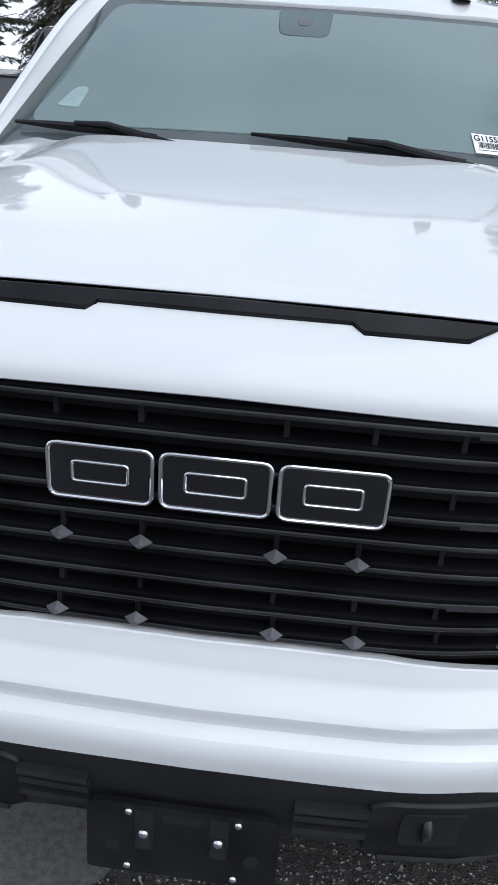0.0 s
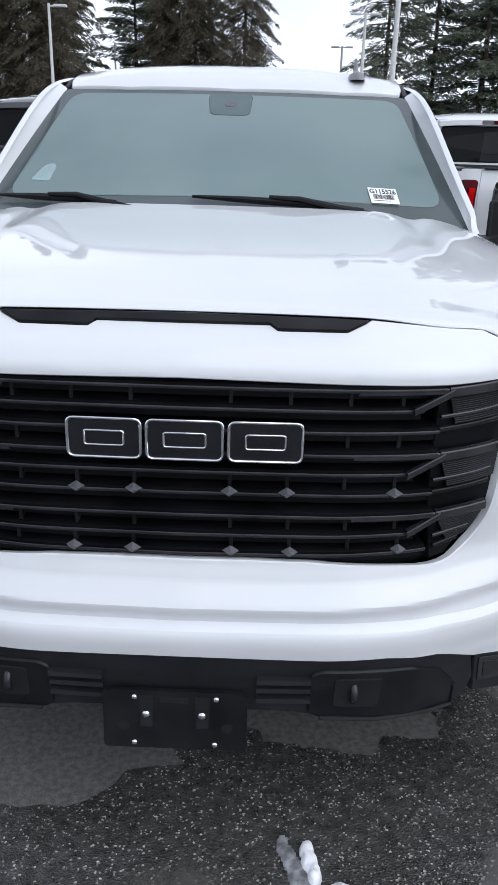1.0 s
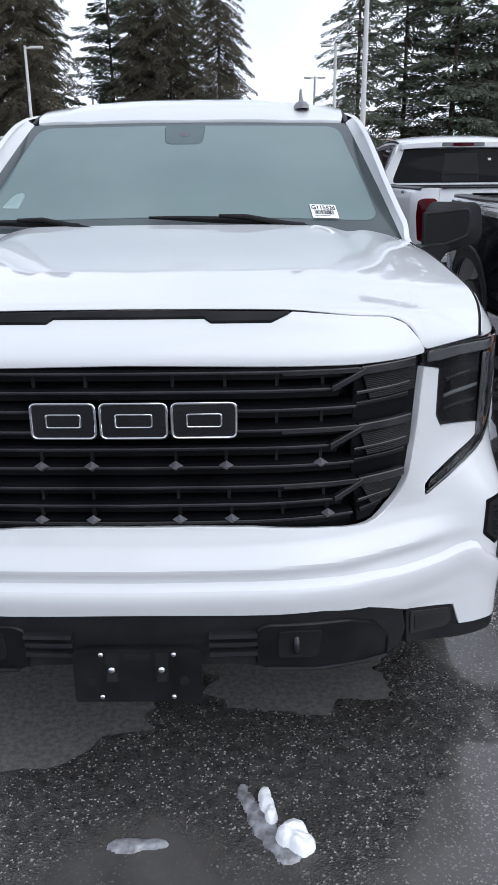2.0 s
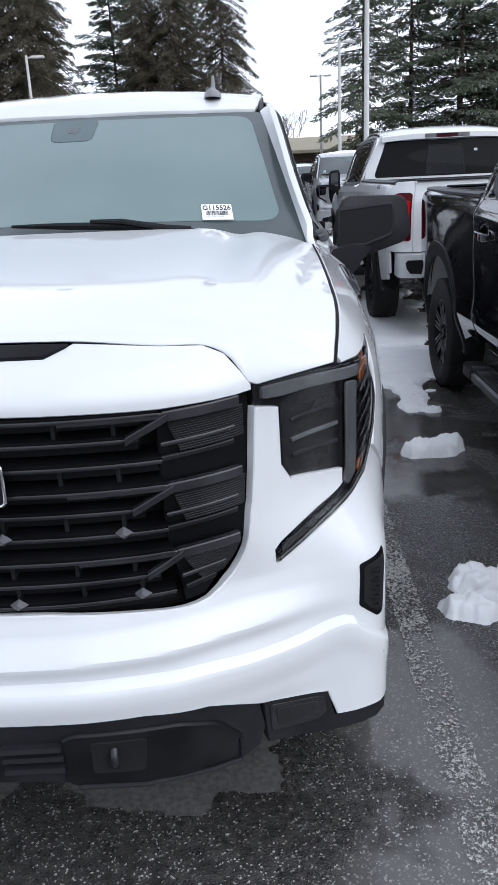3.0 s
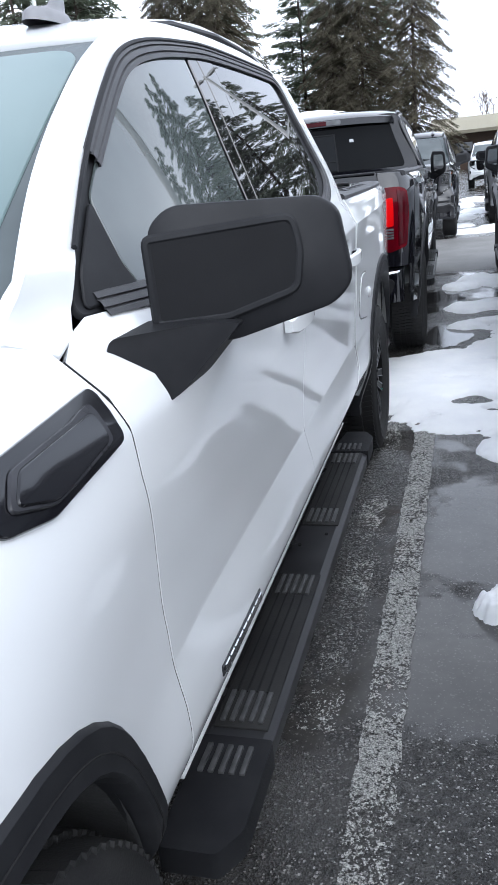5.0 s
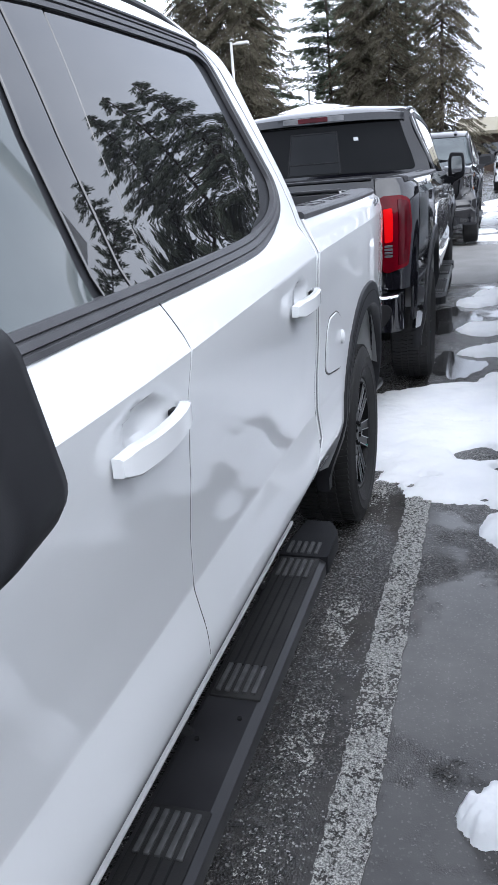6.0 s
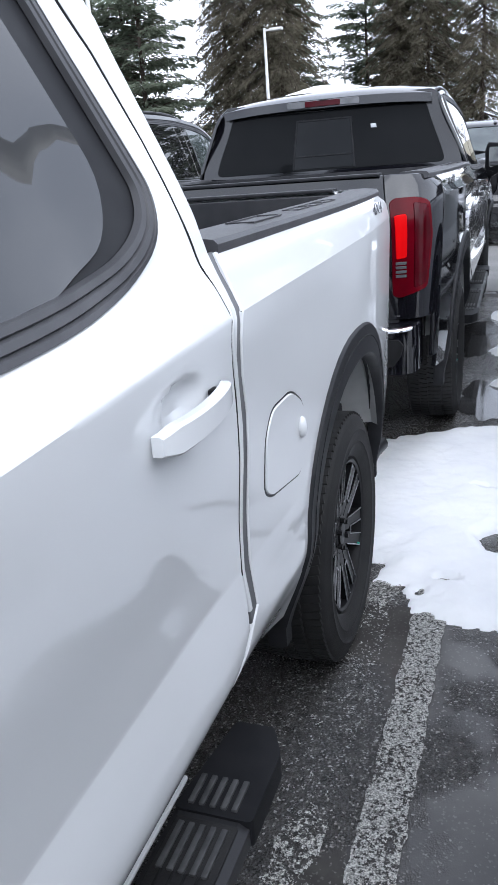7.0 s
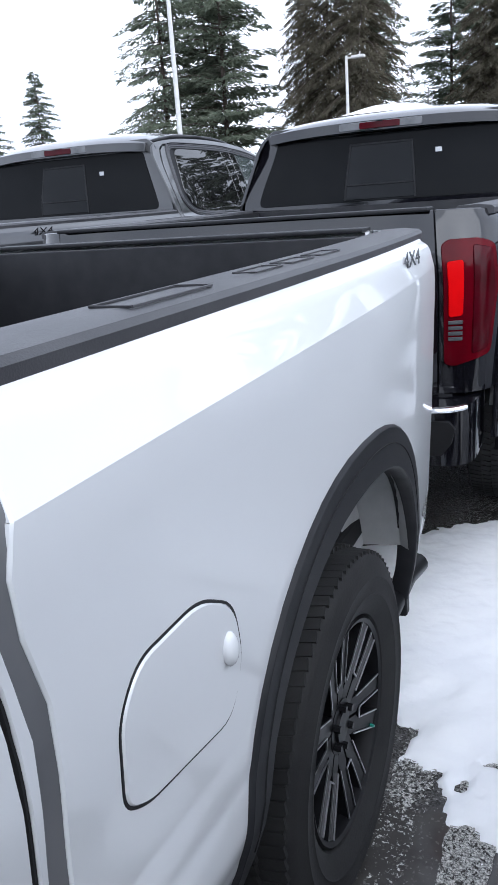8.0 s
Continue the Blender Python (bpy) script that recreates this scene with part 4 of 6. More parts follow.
    # broad bars sweeping outwards, three on each side
    for s in (1, -1):
        for z in (1.162, 1.020, .880):
            rail("swept_bar", s * .405, s * min(.518, border(z - .01) - .012), z + .004, z + .013, .016, .012, M["bar"], .000, .004, 10, "broad bar sweeping to the lamp")
            rail("swept_bar", s * .352, s * .412, z - .036, z + .004, .011, .012, M["bar"], .002, .004, 6, "slanted bar end")
            rail("swept_bar", s * .265, s * .405, z + .006, z + .006, .008, .012, M["bar"], -.002, .003, 8)
            rail("swept_bar", s * .40, s * min(.512, border(z - .06) - .012), z - .052, z - .040, .004, .01, M["bar"], -.008, .002, 8)
            rail("swept_bar", s * .40, s * min(.510, border(z - .088) - .010), z - .080, z - .068, .006, .01, M["satin"], -.008, .002, 8)
            for k in range(13):
                zz = z - .008 - .0046 * k
                rail("fine_rib", s * (.412 + .0012 * k), s * min(.530, border(zz - .006) - .010), zz - .004, zz + .006, .0020, .008, M["satin"], -.010, 0, 5)
        sh = [(.398, 1.19), (.545, 1.192), (.548, 1.14), (.526, .912), (.502, .862), (.462, .812), (.428, .775), (.398, .772)]
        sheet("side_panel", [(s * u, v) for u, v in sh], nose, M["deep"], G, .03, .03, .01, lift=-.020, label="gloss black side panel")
    # upright ties and faceted studs
    for u in (-.335, -.165, -.075, .075, .165, .335, -.255, .255):
        for z in (1.148, 1.055, .962, .865, .815):
            bm = bmesh.new()
            p = Vector(nose(u, z))
            add_box(bm, p.x - .004, p.x + .004, p.y + .018, p.y + .06, z - .022, z + .022, .001)
            part("tie", bm, M["satin"], G, smooth=False)
    for z in (.943, .805):
        for u in (-.335, -.165, -.075, .075, .165, .335):
            bm = bmesh.new()
            p = Vector(nose(u, z))
            bmesh.ops.create_cone(bm, cap_ends=True, segments=4, radius1=.016, radius2=.006, depth=.014,
                                  matrix=Matrix.Translation((p.x, p.y + .004, p.z)) @ Matrix.Rotation(math.pi / 2, 4, "X") @ Matrix.Diagonal((1.15, .8, 1, 1)))
            part("stud", bm, M["stud"], G, "grey faceted stud", smooth=False)
    # emblem: three plain black plates, each with a bright rounded edge and a bright-edged slot
    for u0, u1 in ((-.225, -.078), (-.066, .086), (.098, .245)):
        face = lambda u, v, w: (u, .036 - w - .0036 * (1 - (u / .25) ** 2), v)
        bm = bmesh.new()
        add_prism(bm, rounded([(u0 + .002, 1.024), (u1 - .002, 1.024), (u1 - .002, 1.102), (u0 + .002, 1.102)], .014, 4), .012, face)
        part("emblem_plate", bm, M["gloss_black"], G, "plain black plate", smooth=False)
        for name, g, h, r, label in (("emblem_edge", 0, 0, .0032, "bright chrome edge"), ("emblem_slot", .034, .026, .0022, "bright edge of a plain slot")):
            q = rounded([(u0 + g, 1.022 + h), (u1 - g, 1.022 + h), (u1 - g, 1.104 - h), (u0 + g, 1.104 - h)], .014 if not g else .006, 4)
            bm = bmesh.new()
            add_tube(bm, [face(u, v, .0125) for u, v in q + q[:2]], r, 8, False)
            part(name, bm, M["chrome"], G, label)
    # --- lower bumper: black trim, recess, tow hooks, fog lamps, vents
    half = [(0, .577), (.324, .564), (.417, .543), (.498, .494), (.508, .43), (.495, .385), (.465, .365), (.32, .392), (.225, .408), (.178, .420), (0, .428)]
    sheet("lower_trim", half + [(-u, v) for u, v in half[::-1] if u > 0], nose, M["plastic"], T, .03, .02, .05, lift=-.004, label="grained black lower bumper trim")
    for s in (1, -1):
        q = [(.508, .492), (.624, .468), (.640, .402), (.717, .402), (.900, .412), (.915, .44), (.925, .40), (.80, .372), (.632, .360), (.515, .385)]
        sheet("corner_trim", [(s * u, v) for u, v in q], nose, M["plastic"], T, .03, .02, .05, lift=-.003, label="black bumper corner trim")
        F = sheet("fog_lamp", [(s * u, v) for u, v in rounded([(.517, .482), (.620, .461), (.624, .418), (.610, .405), (.520, .413)], .006, 3)], nose, M["gloss_black"], T, .02, .02, .002, lift=.0008, label="smoked fog lamp", lip=.0006)
        sheet("fog_lens", [(s * u, v) for u, v in rounded([(.528, .468), (.612, .452), (.614, .424), (.530, .424)], .006, 3)], nose, M["lamp_dark"], F, .02, .02, .001, lift=.0025, lip=.0005)
        V = sheet("side_vent", [(s * u, v) for u, v in rounded([(.690, .765), (.752, .782), (.740, .630), (.722, .626), (.688, .668)], .006, 3)], nose, M["deep"], T, .02, .02, .001, lift=.0012, label="gloss black air curtain vent", lip=.0006)
        # raised near-black sheet paints the shade of the vent's opening
        sheet("vent_mouth", [(s * u, v) for u, v in rounded([(.697, .758), (.746, .770), (.735, .642), (.722, .638), (.695, .674)], .006, 3)], nose, M["void"], V, .02, .02, .001, lift=.0024, lip=.0005)
        for k in range(5):
            zz = .745 - .022 * k
            bm = bmesh.new()
            p = Vector(nose(s * .712, zz))
            add_box(bm, p.x - .016, p.x + .016, p.y - .006, p.y + .012, zz - .003, zz + .003, .001, None)
            part("vent_rib", bm, M["satin"], V, smooth=False)
        # smooth panel; the tow hook's recess is a near-black patch for its shade
        q = rounded([(.205, .528), (.222, .540), (.372, .524), (.428, .488), (.466, .432), (.464, .375), (.416, .380), (.316, .392), (.222, .410), (.205, .420)], .012, 3)
        TP = sheet("trim_panel", [(s * u, v) for u, v in q], nose, M["satin"], T, .02, .02, .010, lift=.004, label="smooth panel in the lower trim", lip=.004)
        bm = bmesh.new()
        add_tube(bm, [Vector(nose(s * u, v)) + Vector((0, -.008, 0)) for u, v in ((.222, .411), (.316, .393), (.416, .381), (.463, .377), (.465, .432))], .005, 8)
        part("panel_rim", bm, M["plastic"], TP)
        sheet("hook_recess", [(s * u, v) for u, v in rounded([(.243, .520), (.320, .510), (.314, .428), (.243, .440)], .008, 3)], nose, M["void"], TP, .03, .03, .002, lift=.0065, label="dark tow hook recess")
        bm = bmesh.new()
        p = Vector(nose(s * .275, .47))
        for pts in ([(0, .03, -.018), (0, -.006, -.016), (0, -.014, -.006), (0, -.014, .012), (0, -.006, .022), (0, .03, .024)],):
            add_tube(bm, [p + Vector(w) for w in pts], .009, 10)
        part("tow_hook", bm, M["bar"], T, "black forged tow hook")
        for k in range(3):
            bm = bmesh.new()
            rowsv = []
            zz = .515 - .028 * k
            for j in range(9):
                u = s * (.120 + .085 * j / 8)
                p = Vector(nose(u, zz))
                rowsv.append([bm.verts.new((p.x, p.y + a, zz + b)) for a, b in ((-.014, -.004), (-.012, .006), (.02, .010), (.02, -.008))])
            for a, b in zip(rowsv, rowsv[1:]):
                for i in range(4):
                    bm.faces.new((a[i], a[(i + 1) % 4], b[(i + 1) % 4], b[i]))
            bm.faces.new(rowsv[0])
            bm.faces.new(rowsv[-1])
            part("trim_louvre", bm, M["plastic"], T, angle=30)

    # --- number plate carrier, empty
    B = new("plate_carrier")
    B.parent = T
    tagged(B, "empty black front plate carrier with steel bolts")
    lean = Matrix.Translation((0, -.022, .411)) @ Matrix.Rotation(radians(-4), 4, "X")
    bm = bmesh.new()
    q = rounded([(-.168, -.070), (.152, -.070), (.152, .072), (.13, .078), (-.148, .078), (-.168, .072)], .012, 4)
    add_prism(bm, q, .012, lambda u, v, w: lean @ Vector((u, -w, v)))
    bmesh.ops.bevel(bm, geom=[e for e in bm.edges if e.is_manifold and e.calc_face_angle(0) > 1.2], offset=.003, segments=2, affect="EDGES")
    part("carrier_plate", bm, M["satin"], B, "flat black plastic plate")
    for x, z in ((-.098, .062), (.083, .062), (-.099, -.056), (.081, -.056)):
        bm = bmesh.new()
        bmesh.ops.create_uvsphere(bm, u_segments=14, v_segments=8, radius=.0068, matrix=lean @ Matrix.Translation((x, -.013, z)) @ Matrix.Diagonal((1, .6, 1, 1)))
        part("bolt", bm, M["chrome"], B, "bright bolt head")
    for x in (-.072, .052):
        bm = bmesh.new()
        add_box(bm, x - .016, x + .016, -.0128, -.0105, -.010, .066, .001, lean)
        part("slot", bm, M["void"], B, smooth=False)
        bm = bmesh.new()
        add_prism(bm, [(x - .014, -.012), (x + .014, -.012), (x + .010, .030), (x - .010, .030)], .003, lambda u, v, w: lean @ Vector((u, -.0128 - w, v)))
        part("clip", bm, M["bar"], B, smooth=False)
        bm = bmesh.new()
        bmesh.ops.create_uvsphere(bm, u_segments=12, v_segments=8, radius=.009, matrix=lean @ Matrix.Translation((x, -.017, .022)) @ Matrix.Diagonal((1, .6, 1, 1)))
        part("bolt", bm, M["chrome"], B)
    for x in (-.125, .108):
        bm = bmesh.new()
        bmesh.ops.create_cone(bm, cap_ends=True, segments=18, radius1=.013, radius2=.013, depth=.002, matrix=lean @ Matrix.Translation((x, -.0125, -.012)) @ Matrix.Rotation(math.pi / 2, 4, "X"))
        part("hole", bm, M["void"], B)
    bm = bmesh.new()
    add_box(bm, -.042, .022, -.0135, -.011, .048, .062, .001, lean)
    part("slot", bm, M["void"], B, smooth=False)

    # --- headlamps
    for s in (1, -1):
        fn = nose
        S = lambda pts: [(s * u, v) for u, v in pts]
        shape = [(.556, 1.192), (.703, 1.194), (.793, 1.188), (.850, 1.192)] + list(LAMP_EDGE) + [(.556, .812), (.560, .832), (.573, .851), (.719, .934), (.719, .970), (.614, .981), (.596, 1.017), (.594, 1.138), (.556, 1.150)]
        H = sheet("headlamp", S(rounded(shape, .004, 2)), fn, M["gloss_black"], T, .02, .02, .02, lift=-.012, label="smoked headlamp with C-shaped light guide")
        sheet("upper_guide", S(rounded([(.566, 1.183), (.703, 1.184), (.780, 1.177), (.775, 1.156), (.70, 1.163), (.60, 1.158), (.566, 1.162)], .004, 2)), fn, M["lamp_grey"], H, .02, .01, .006, lift=-.004, label="grey light guide band")
        sheet("lamp_box", S(rounded([(.602, 1.130), (.715, 1.132), (.722, .980), (.622, .988), (.604, 1.018)], .006, 3)), fn, M["lamp_dark"], H, .02, .02, .006, lift=-.006, label="dark projector box")
        for z0, z1 in ((1.105, 1.115), (1.062, 1.072), (1.030, 1.034)):
            sheet("lamp_fin", S([(.618, z0 - .004), (.706, z1 - .001), (.706, z1 + .004), (.618, z0 + .001)]), fn, M["lamp_grey"] if z0 == 1.062 else M["bar"], H, .02, .01, .006, lift=.000)
        sheet("upright_guide", S(rounded([(.735, 1.150), (.766, 1.146), (.762, .945), (.735, .925), (.728, .935), (.735, .96)], .004, 2)), fn, M["lamp_grey"], H, .015, .02, .006, lift=-.002, label="grey upright light guide")
        sheet("slash_guide", S(rounded([(.572, .838), (.720, .923), (.735, .925), (.725, .912), (.566, .824)], .003, 2)), fn, M["lamp_dark"], H, .02, .02, .005, lift=-.003, label="slanted light guide")
        sheet("amber_lamp", S(rounded([(.786, 1.156), (.852, 1.184), (.866, 1.180), (.862, 1.160), (.792, 1.136)], .004, 2)), fn, M["amber"], H, .012, .012, .006, lift=-.006, label="amber marker lens")
        sheet("amber_lamp", S(rounded([(.796, .974), (.806, .968), (.784, .936), (.778, .940)], .003, 2)), fn, M["amber"], H, .012, .012, .006, lift=-.006, label="amber marker lens")
        for k in range(5):
            z = 1.128 - .034 * k
            sheet("side_louvre", S([(.784, z - .012), (.862 - .008 * k, z + .018), (.866 - .008 * k, z + .010), (.784, z - .027)]), fn, M["gloss_black"], H, .015, .02, .012, lift=-.002)
        bm = bmesh.new()
        add_tube(bm, [Vector(fn(s * (u + .001), v)) - Vector((s * .002, 0, 0)) for u, v in ((.850, 1.192), *LAMP_EDGE)], .0055, 8)
        part("lamp_rim", bm, M["gloss_black"], H, "black rubber rim")
        sheet("lens", S(rounded(shape, .004, 2)), fn, M["lens"], H, .02, .02, .003, lift=.006, label="clear outer lens")

    # --- bonnet
    sheet("bonnet", [(-1, 0), (1, 0), (1, 1), (-1, 1)], bonnet, PAINT, T, .018, .022, .015, label="white painted bonnet", lip=.002)
    for s in (1, -1):
        # near-black tubes draw the shaded gap round the bonnet
        bm = bmesh.new()
        add_tube(bm, [(s * (p[0] + .0048), p[1], p[2] - .0022) for p in (bonnet(1, k / 40) for k in range(1, 41))], .0031, 6)
        part("bonnet_seal", bm, M["void"], T, "dark rubber in the bonnet's gap")
        bm = bmesh.new()
        add_tube(bm, [Vector(nose(s * u, z)) + Vector((0, .026, -.010)) for u, z in ((.28, 1.287), (.40, 1.281), (.462, 1.276), (.497, 1.259), (.526, 1.224), (.543, 1.199), (.56, 1.193), (.62, 1.193), (.67, 1.194))], .006, 6)
        part("bonnet_seal", bm, M["void"], T, "dark rubber in the bonnet's gap")
    # --- wipers
    for a0, a1, w in ((-.94, -.42, .13), (-.12, .56, .10)):
        W = new("wiper")
        W.parent = T
        tagged(W, "black wiper resting at the foot of the windscreen")
        bm = bmesh.new()
        add_tube(bm, [Vector(screen(a0 + (a1 - a0) * t, .030 + .040 * (1 - t) * w / .1)) + Vector((0, -.012, .016)) for t in (k / 12 for k in range(13))], lambda t: .005 + .008 * math.sin(math.pi * t), 6)
        part("blade", bm, M["satin"], W, "rubber blade")
        bm = bmesh.new()
        am = a0 + (a1 - a0) * .45
        add_tube(bm, [Vector(screen(am, .055)) + Vector((0, -.018, .030)), Vector(screen(am + .12, .055)) + Vector((0, -.03, .028)), Vector(screen(a1 + .10, -.02)) + Vector((0, -.035, .018))], lambda t: .006 + .006 * t, 6)
        part("arm", bm, M["satin"], W, "slim arm")
    # --- windscreen: dark border and pane
    sheet("windscreen", rounded([(-.99, -.10), (.99, -.10), (.985, .99), (-.985, .99)], .03, 4), screen, M["frit"], T, .08, .08, .006, label="laminated windscreen with black border")
    WS = sheet("windscreen_pane", rounded([(-.915, .10), (.915, .10), (.915, .945), (-.915, .945)], .09, 6), screen, M["screen"], T, .08, .08, .002, lift=.003, label="greenish misted glass")
    # pale end of the dashboard seen through the glass
    sheet("dash_vent", rounded([(-.845, .205), (-.760, .195), (-.762, .300), (-.778, .318), (-.808, .312), (-.822, .290)], .012, 3), screen, M["dash"], WS, .03, .03, .001, lift=.0052, label="pale green shape behind the glass")
    # sensor housing behind the top of the glass
    sheet("sensor_housing", rounded([(-.135, .95), (.105, .95), (.09, .74), (-.11, .74)], .04, 4), screen, M["sensor"], WS, .05, .05, .001, lift=.0052, label="grey sensor housing behind the glass")
    sheet("sensor_eye", rounded([(-.045, .86), (.02, .86), (.01, .82), (-.035, .82)], .01, 3), screen, M["stud"], WS, .05, .05, .001, lift=.0068)

    # --- roof, pillars, rear of the cab
    half = [(0, 2.145), (.45, 2.165), (.700, 2.225), (.715, 2.30), (.735, 2.60), (.735, 3.55), (.733, 3.66), (.722, 3.735), (.70, 3.757), (.60, 3.772), (.40, 3.788), (.20, 3.797), (0, 3.80)]
    sheet("roof", half + [(-u, v) for u, v in half[::-1] if u > 0], roof, PAINT, T, .06, .06, .02, label="white roof skin")
    for s in (1, -1):
        fn = mirrored(cab, s)
        # pillar face between windscreen and door frame
        bm = bmesh.new()
        PY, PZ = (1.36, 1.47, 1.62, 1.78, 1.95, 2.10, 2.25), (1.342, 1.430, 1.545, 1.650, 1.745, 1.806, 1.842)
        rim = [(1.36 + .89 * k / 30, spline(PY, PZ, 1.36 + .89 * k / 30)) for k in range(31)]
        rv = []
        for k, (y, z) in enumerate(rim):
            p1, p0 = Vector(fn(y, z)), Vector(screen(s * .985, -.085 + 1.085 * k / 30))
            o = Vector((s * .5, -.6, .6)).normalized() * min(1, (p1 - p0).length / .10)
            rv.append([bm.verts.new(p0 + (p1 - p0) * q + o * h) for q, h in ((0, -.004), (.03, .004), (.25, .009), (.5, .012), (.75, .010), (.93, .004), (1.0, -.001))])
        for a, b in zip(rv, rv[1:]):
            for i in range(6):
                bm.faces.new((a[i], a[i + 1], b[i + 1], b[i]))
        part("pillar_face", bm, PAINT, T, "white windscreen pillar", angle=60)
        # roof ditch strip
        bm = bmesh.new()
        add_tube(bm, [Vector(roof(s * .725, y)) + Vector((s * .004, 0, -.012)) for y in (2.235, 2.35, 2.6, 3.0, 3.4, 3.68)], .012, 8)
        part("roof_strip", bm, M["plastic"], T, "black strip beside the roof skin")
        q = rim + smoothed([(2.27, 1.846), (2.50, 1.872), (2.90, 1.890), (3.30, 1.887), (3.60, 1.862), (3.73, 1.830), (3.778, 1.76)], 4) + [(3.780, 1.45), (3.782, 1.37), (3.783, 1.33), (3.784, 1.28), (3.778, 1.22), (3.770, 1.15), (3.769, 1.08), (3.768, 1.0), (3.768, .70), (3.760, .70), (3.7605, .92), (3.757, 1.02), (3.7545, 1.10), (3.7595, 1.15), (3.7645, 1.20), (3.7665, 1.24), (3.768, 1.28), (3.760, 1.33),
             (3.7475, 1.37)] + smoothed([(3.7355, 1.46), (3.7315, 1.57), (3.713, 1.70), (3.671, 1.80), (3.60, 1.838), (3.54, 1.846), (3.40, 1.849), (2.80, 1.846), (2.50, 1.826), (2.25, 1.797), (2.08, 1.758), (1.95, 1.690), (1.78, 1.575), (1.62, 1.445)], 4) + [(1.555, 1.365), (1.50, 1.325), (1.43, 1.31)]
        sheet("cab_frame", nipped(q), fn, PAINT, T, .05, .03, .02, label="white windscreen pillar, roof rail and rear pillar")
        # belt line frames and glass
        sheet("window_surround", rounded([(1.555, 1.343, .02), (1.60, 1.425, .02), *smoothed([(1.78, 1.575), (1.95, 1.69), (2.08, 1.757), (2.25, 1.796), (2.50, 1.825), (2.80, 1.844), (3.40, 1.847), (3.53, 1.836)], 4), (3.58, 1.80), (3.655, 1.50, .08), (3.62, 1.425, .08), (3.50, 1.376, .04), (3.25, 1.345), (2.66, 1.334), (2.0, 1.330)], .01, 4),
              fn, M["plastic"], T, .05, .03, .012, lift=-.006, label="black window surround")
        bm = bmesh.new()
        mould = ((1.60, 1.345), (1.80, 1.340), (2.10, 1.339), (2.40, 1.341), (2.66, 1.343), (2.95, 1.347), (3.25, 1.355), (3.42, 1.370), (3.53, 1.393), (3.61, 1.435), (3.645, 1.49), (3.640, 1.55), (3.61, 1.68), (3.578, 1.79), (3.53, 1.828), (3.40, 1.839), (2.80, 1.836), (2.50, 1.817), (2.25, 1.788), (2.08, 1.749), (1.95, 1.682), (1.78, 1.567))
        mould = smoothed(mould, 5)
        rv = []
        for k, (y, z) in enumerate(mould):
            a, b = mould[max(k - 1, 0)], mould[min(k + 1, len(mould) - 1)]
            d = Vector((b[0] - a[0], b[1] - a[1])).normalized()
            rv.append([bm.verts.new(Vector(fn(y - d.y * q, z + d.x * q)) + Vector((s * h, 0, 0))) for q, h in ((-.016, -.004), (-.014, .006), (-.006, .009), (-.004, .004), (-.001, .009), (.008, .009), (.010, .004), (.013, .008), (.022, .007), (.024, -.004))])
        for a, b in zip(rv, rv[1:]):
            for i in range(9):
                bm.faces.new((a[i], a[i + 1], b[i + 1], b[i]))
        part("window_moulding", bm, M["rail"], T, "grooved dark grey moulding round the windows", angle=30)
        sheet("front_door_glass", rounded([(1.735, 1.350, .01), (1.722, 1.50, .02), (1.90, 1.635), (2.04, 1.722, .03), (2.16, 1.762, .02), (2.50, 1.798, .01), (2.475, 1.60), (2.48, 1.350, .01)], .01, 4), fn, M["door_glass"], T, .05, .05, .004, lift=.000, label="tinted door glass")
        sheet("sail_panel", rounded([(1.575, 1.348), (1.60, 1.40), (1.715, 1.495), (1.728, 1.350)], .01, 3), fn, M["plastic"], T, .05, .05, .004, lift=.002, label="black corner panel at the mirror")
        sheet("pillar_trim", [(2.515, 1.350), (2.50, 1.60), (2.525, 1.801), (2.60, 1.807), (2.59, 1.60), (2.60, 1.350)], fn, M["tint"], T, .05, .05, .004, lift=.001, label="gloss black centre pillar")
        sheet("pillar_trim", [(2.612, 1.350), (2.602, 1.60), (2.612, 1.808), (2.747, 1.816), (2.714, 1.60), (2.706, 1.350)], fn, M["tint"], T, .05, .05, .004, lift=.001, label="gloss black centre pillar")
        sheet("rear_door_glass", rounded([(2.712, 1.360, .01), (2.72, 1.60), (2.755, 1.815, .01), (3.40, 1.816, .02), (3.475, 1.795, .03), (3.555, 1.52, .05), (3.50, 1.43, .06), (3.35, 1.385), (3.10, 1.368)], .01, 4), fn, M["tint"], T, .05, .05, .004, lift=.000, label="dark privacy glass")
        # --- flanks: fender, doors, box
        rowa = [(y, z) for y, z in arch(.975, .42, .400, .560, 0, 0, 20)]
        fender = [(y, max(hood_side(y, .0085)[1], hood_side(y)[1] - .0075)) for y in (.290, .31, .335, .36, .40, .44, .48, .54, .60, .70, .80, .90, 1.00, 1.10, 1.20, 1.30, 1.352)]
        fender += [(1.418, 1.320), (1.418, 1.22), (1.430, 1.135), (1.458, 1.03), (1.488, .848), (1.50, .70), (1.50, .54), (1.42, .50)]
        fender += [(y, z) for y, z in rowa[::-1] if z > .52 and not (y < .8 and z < .835)]
        fender += [(.648, .824), (nose(.845, .975)[1], .968)]
        fender += [(nose(u + .003, v)[1] + .001, v) for u, v in LAMP_EDGE[4:0:-1]] + [(.540, 1.213), (.50, 1.2085), (.42, 1.201), (.36, 1.198), (.300, 1.199)]
        fl = mirrored(flank, s)
        sheet("front_fender", fender, fl, PAINT, T, .025, .02, .02, label="white front fender")
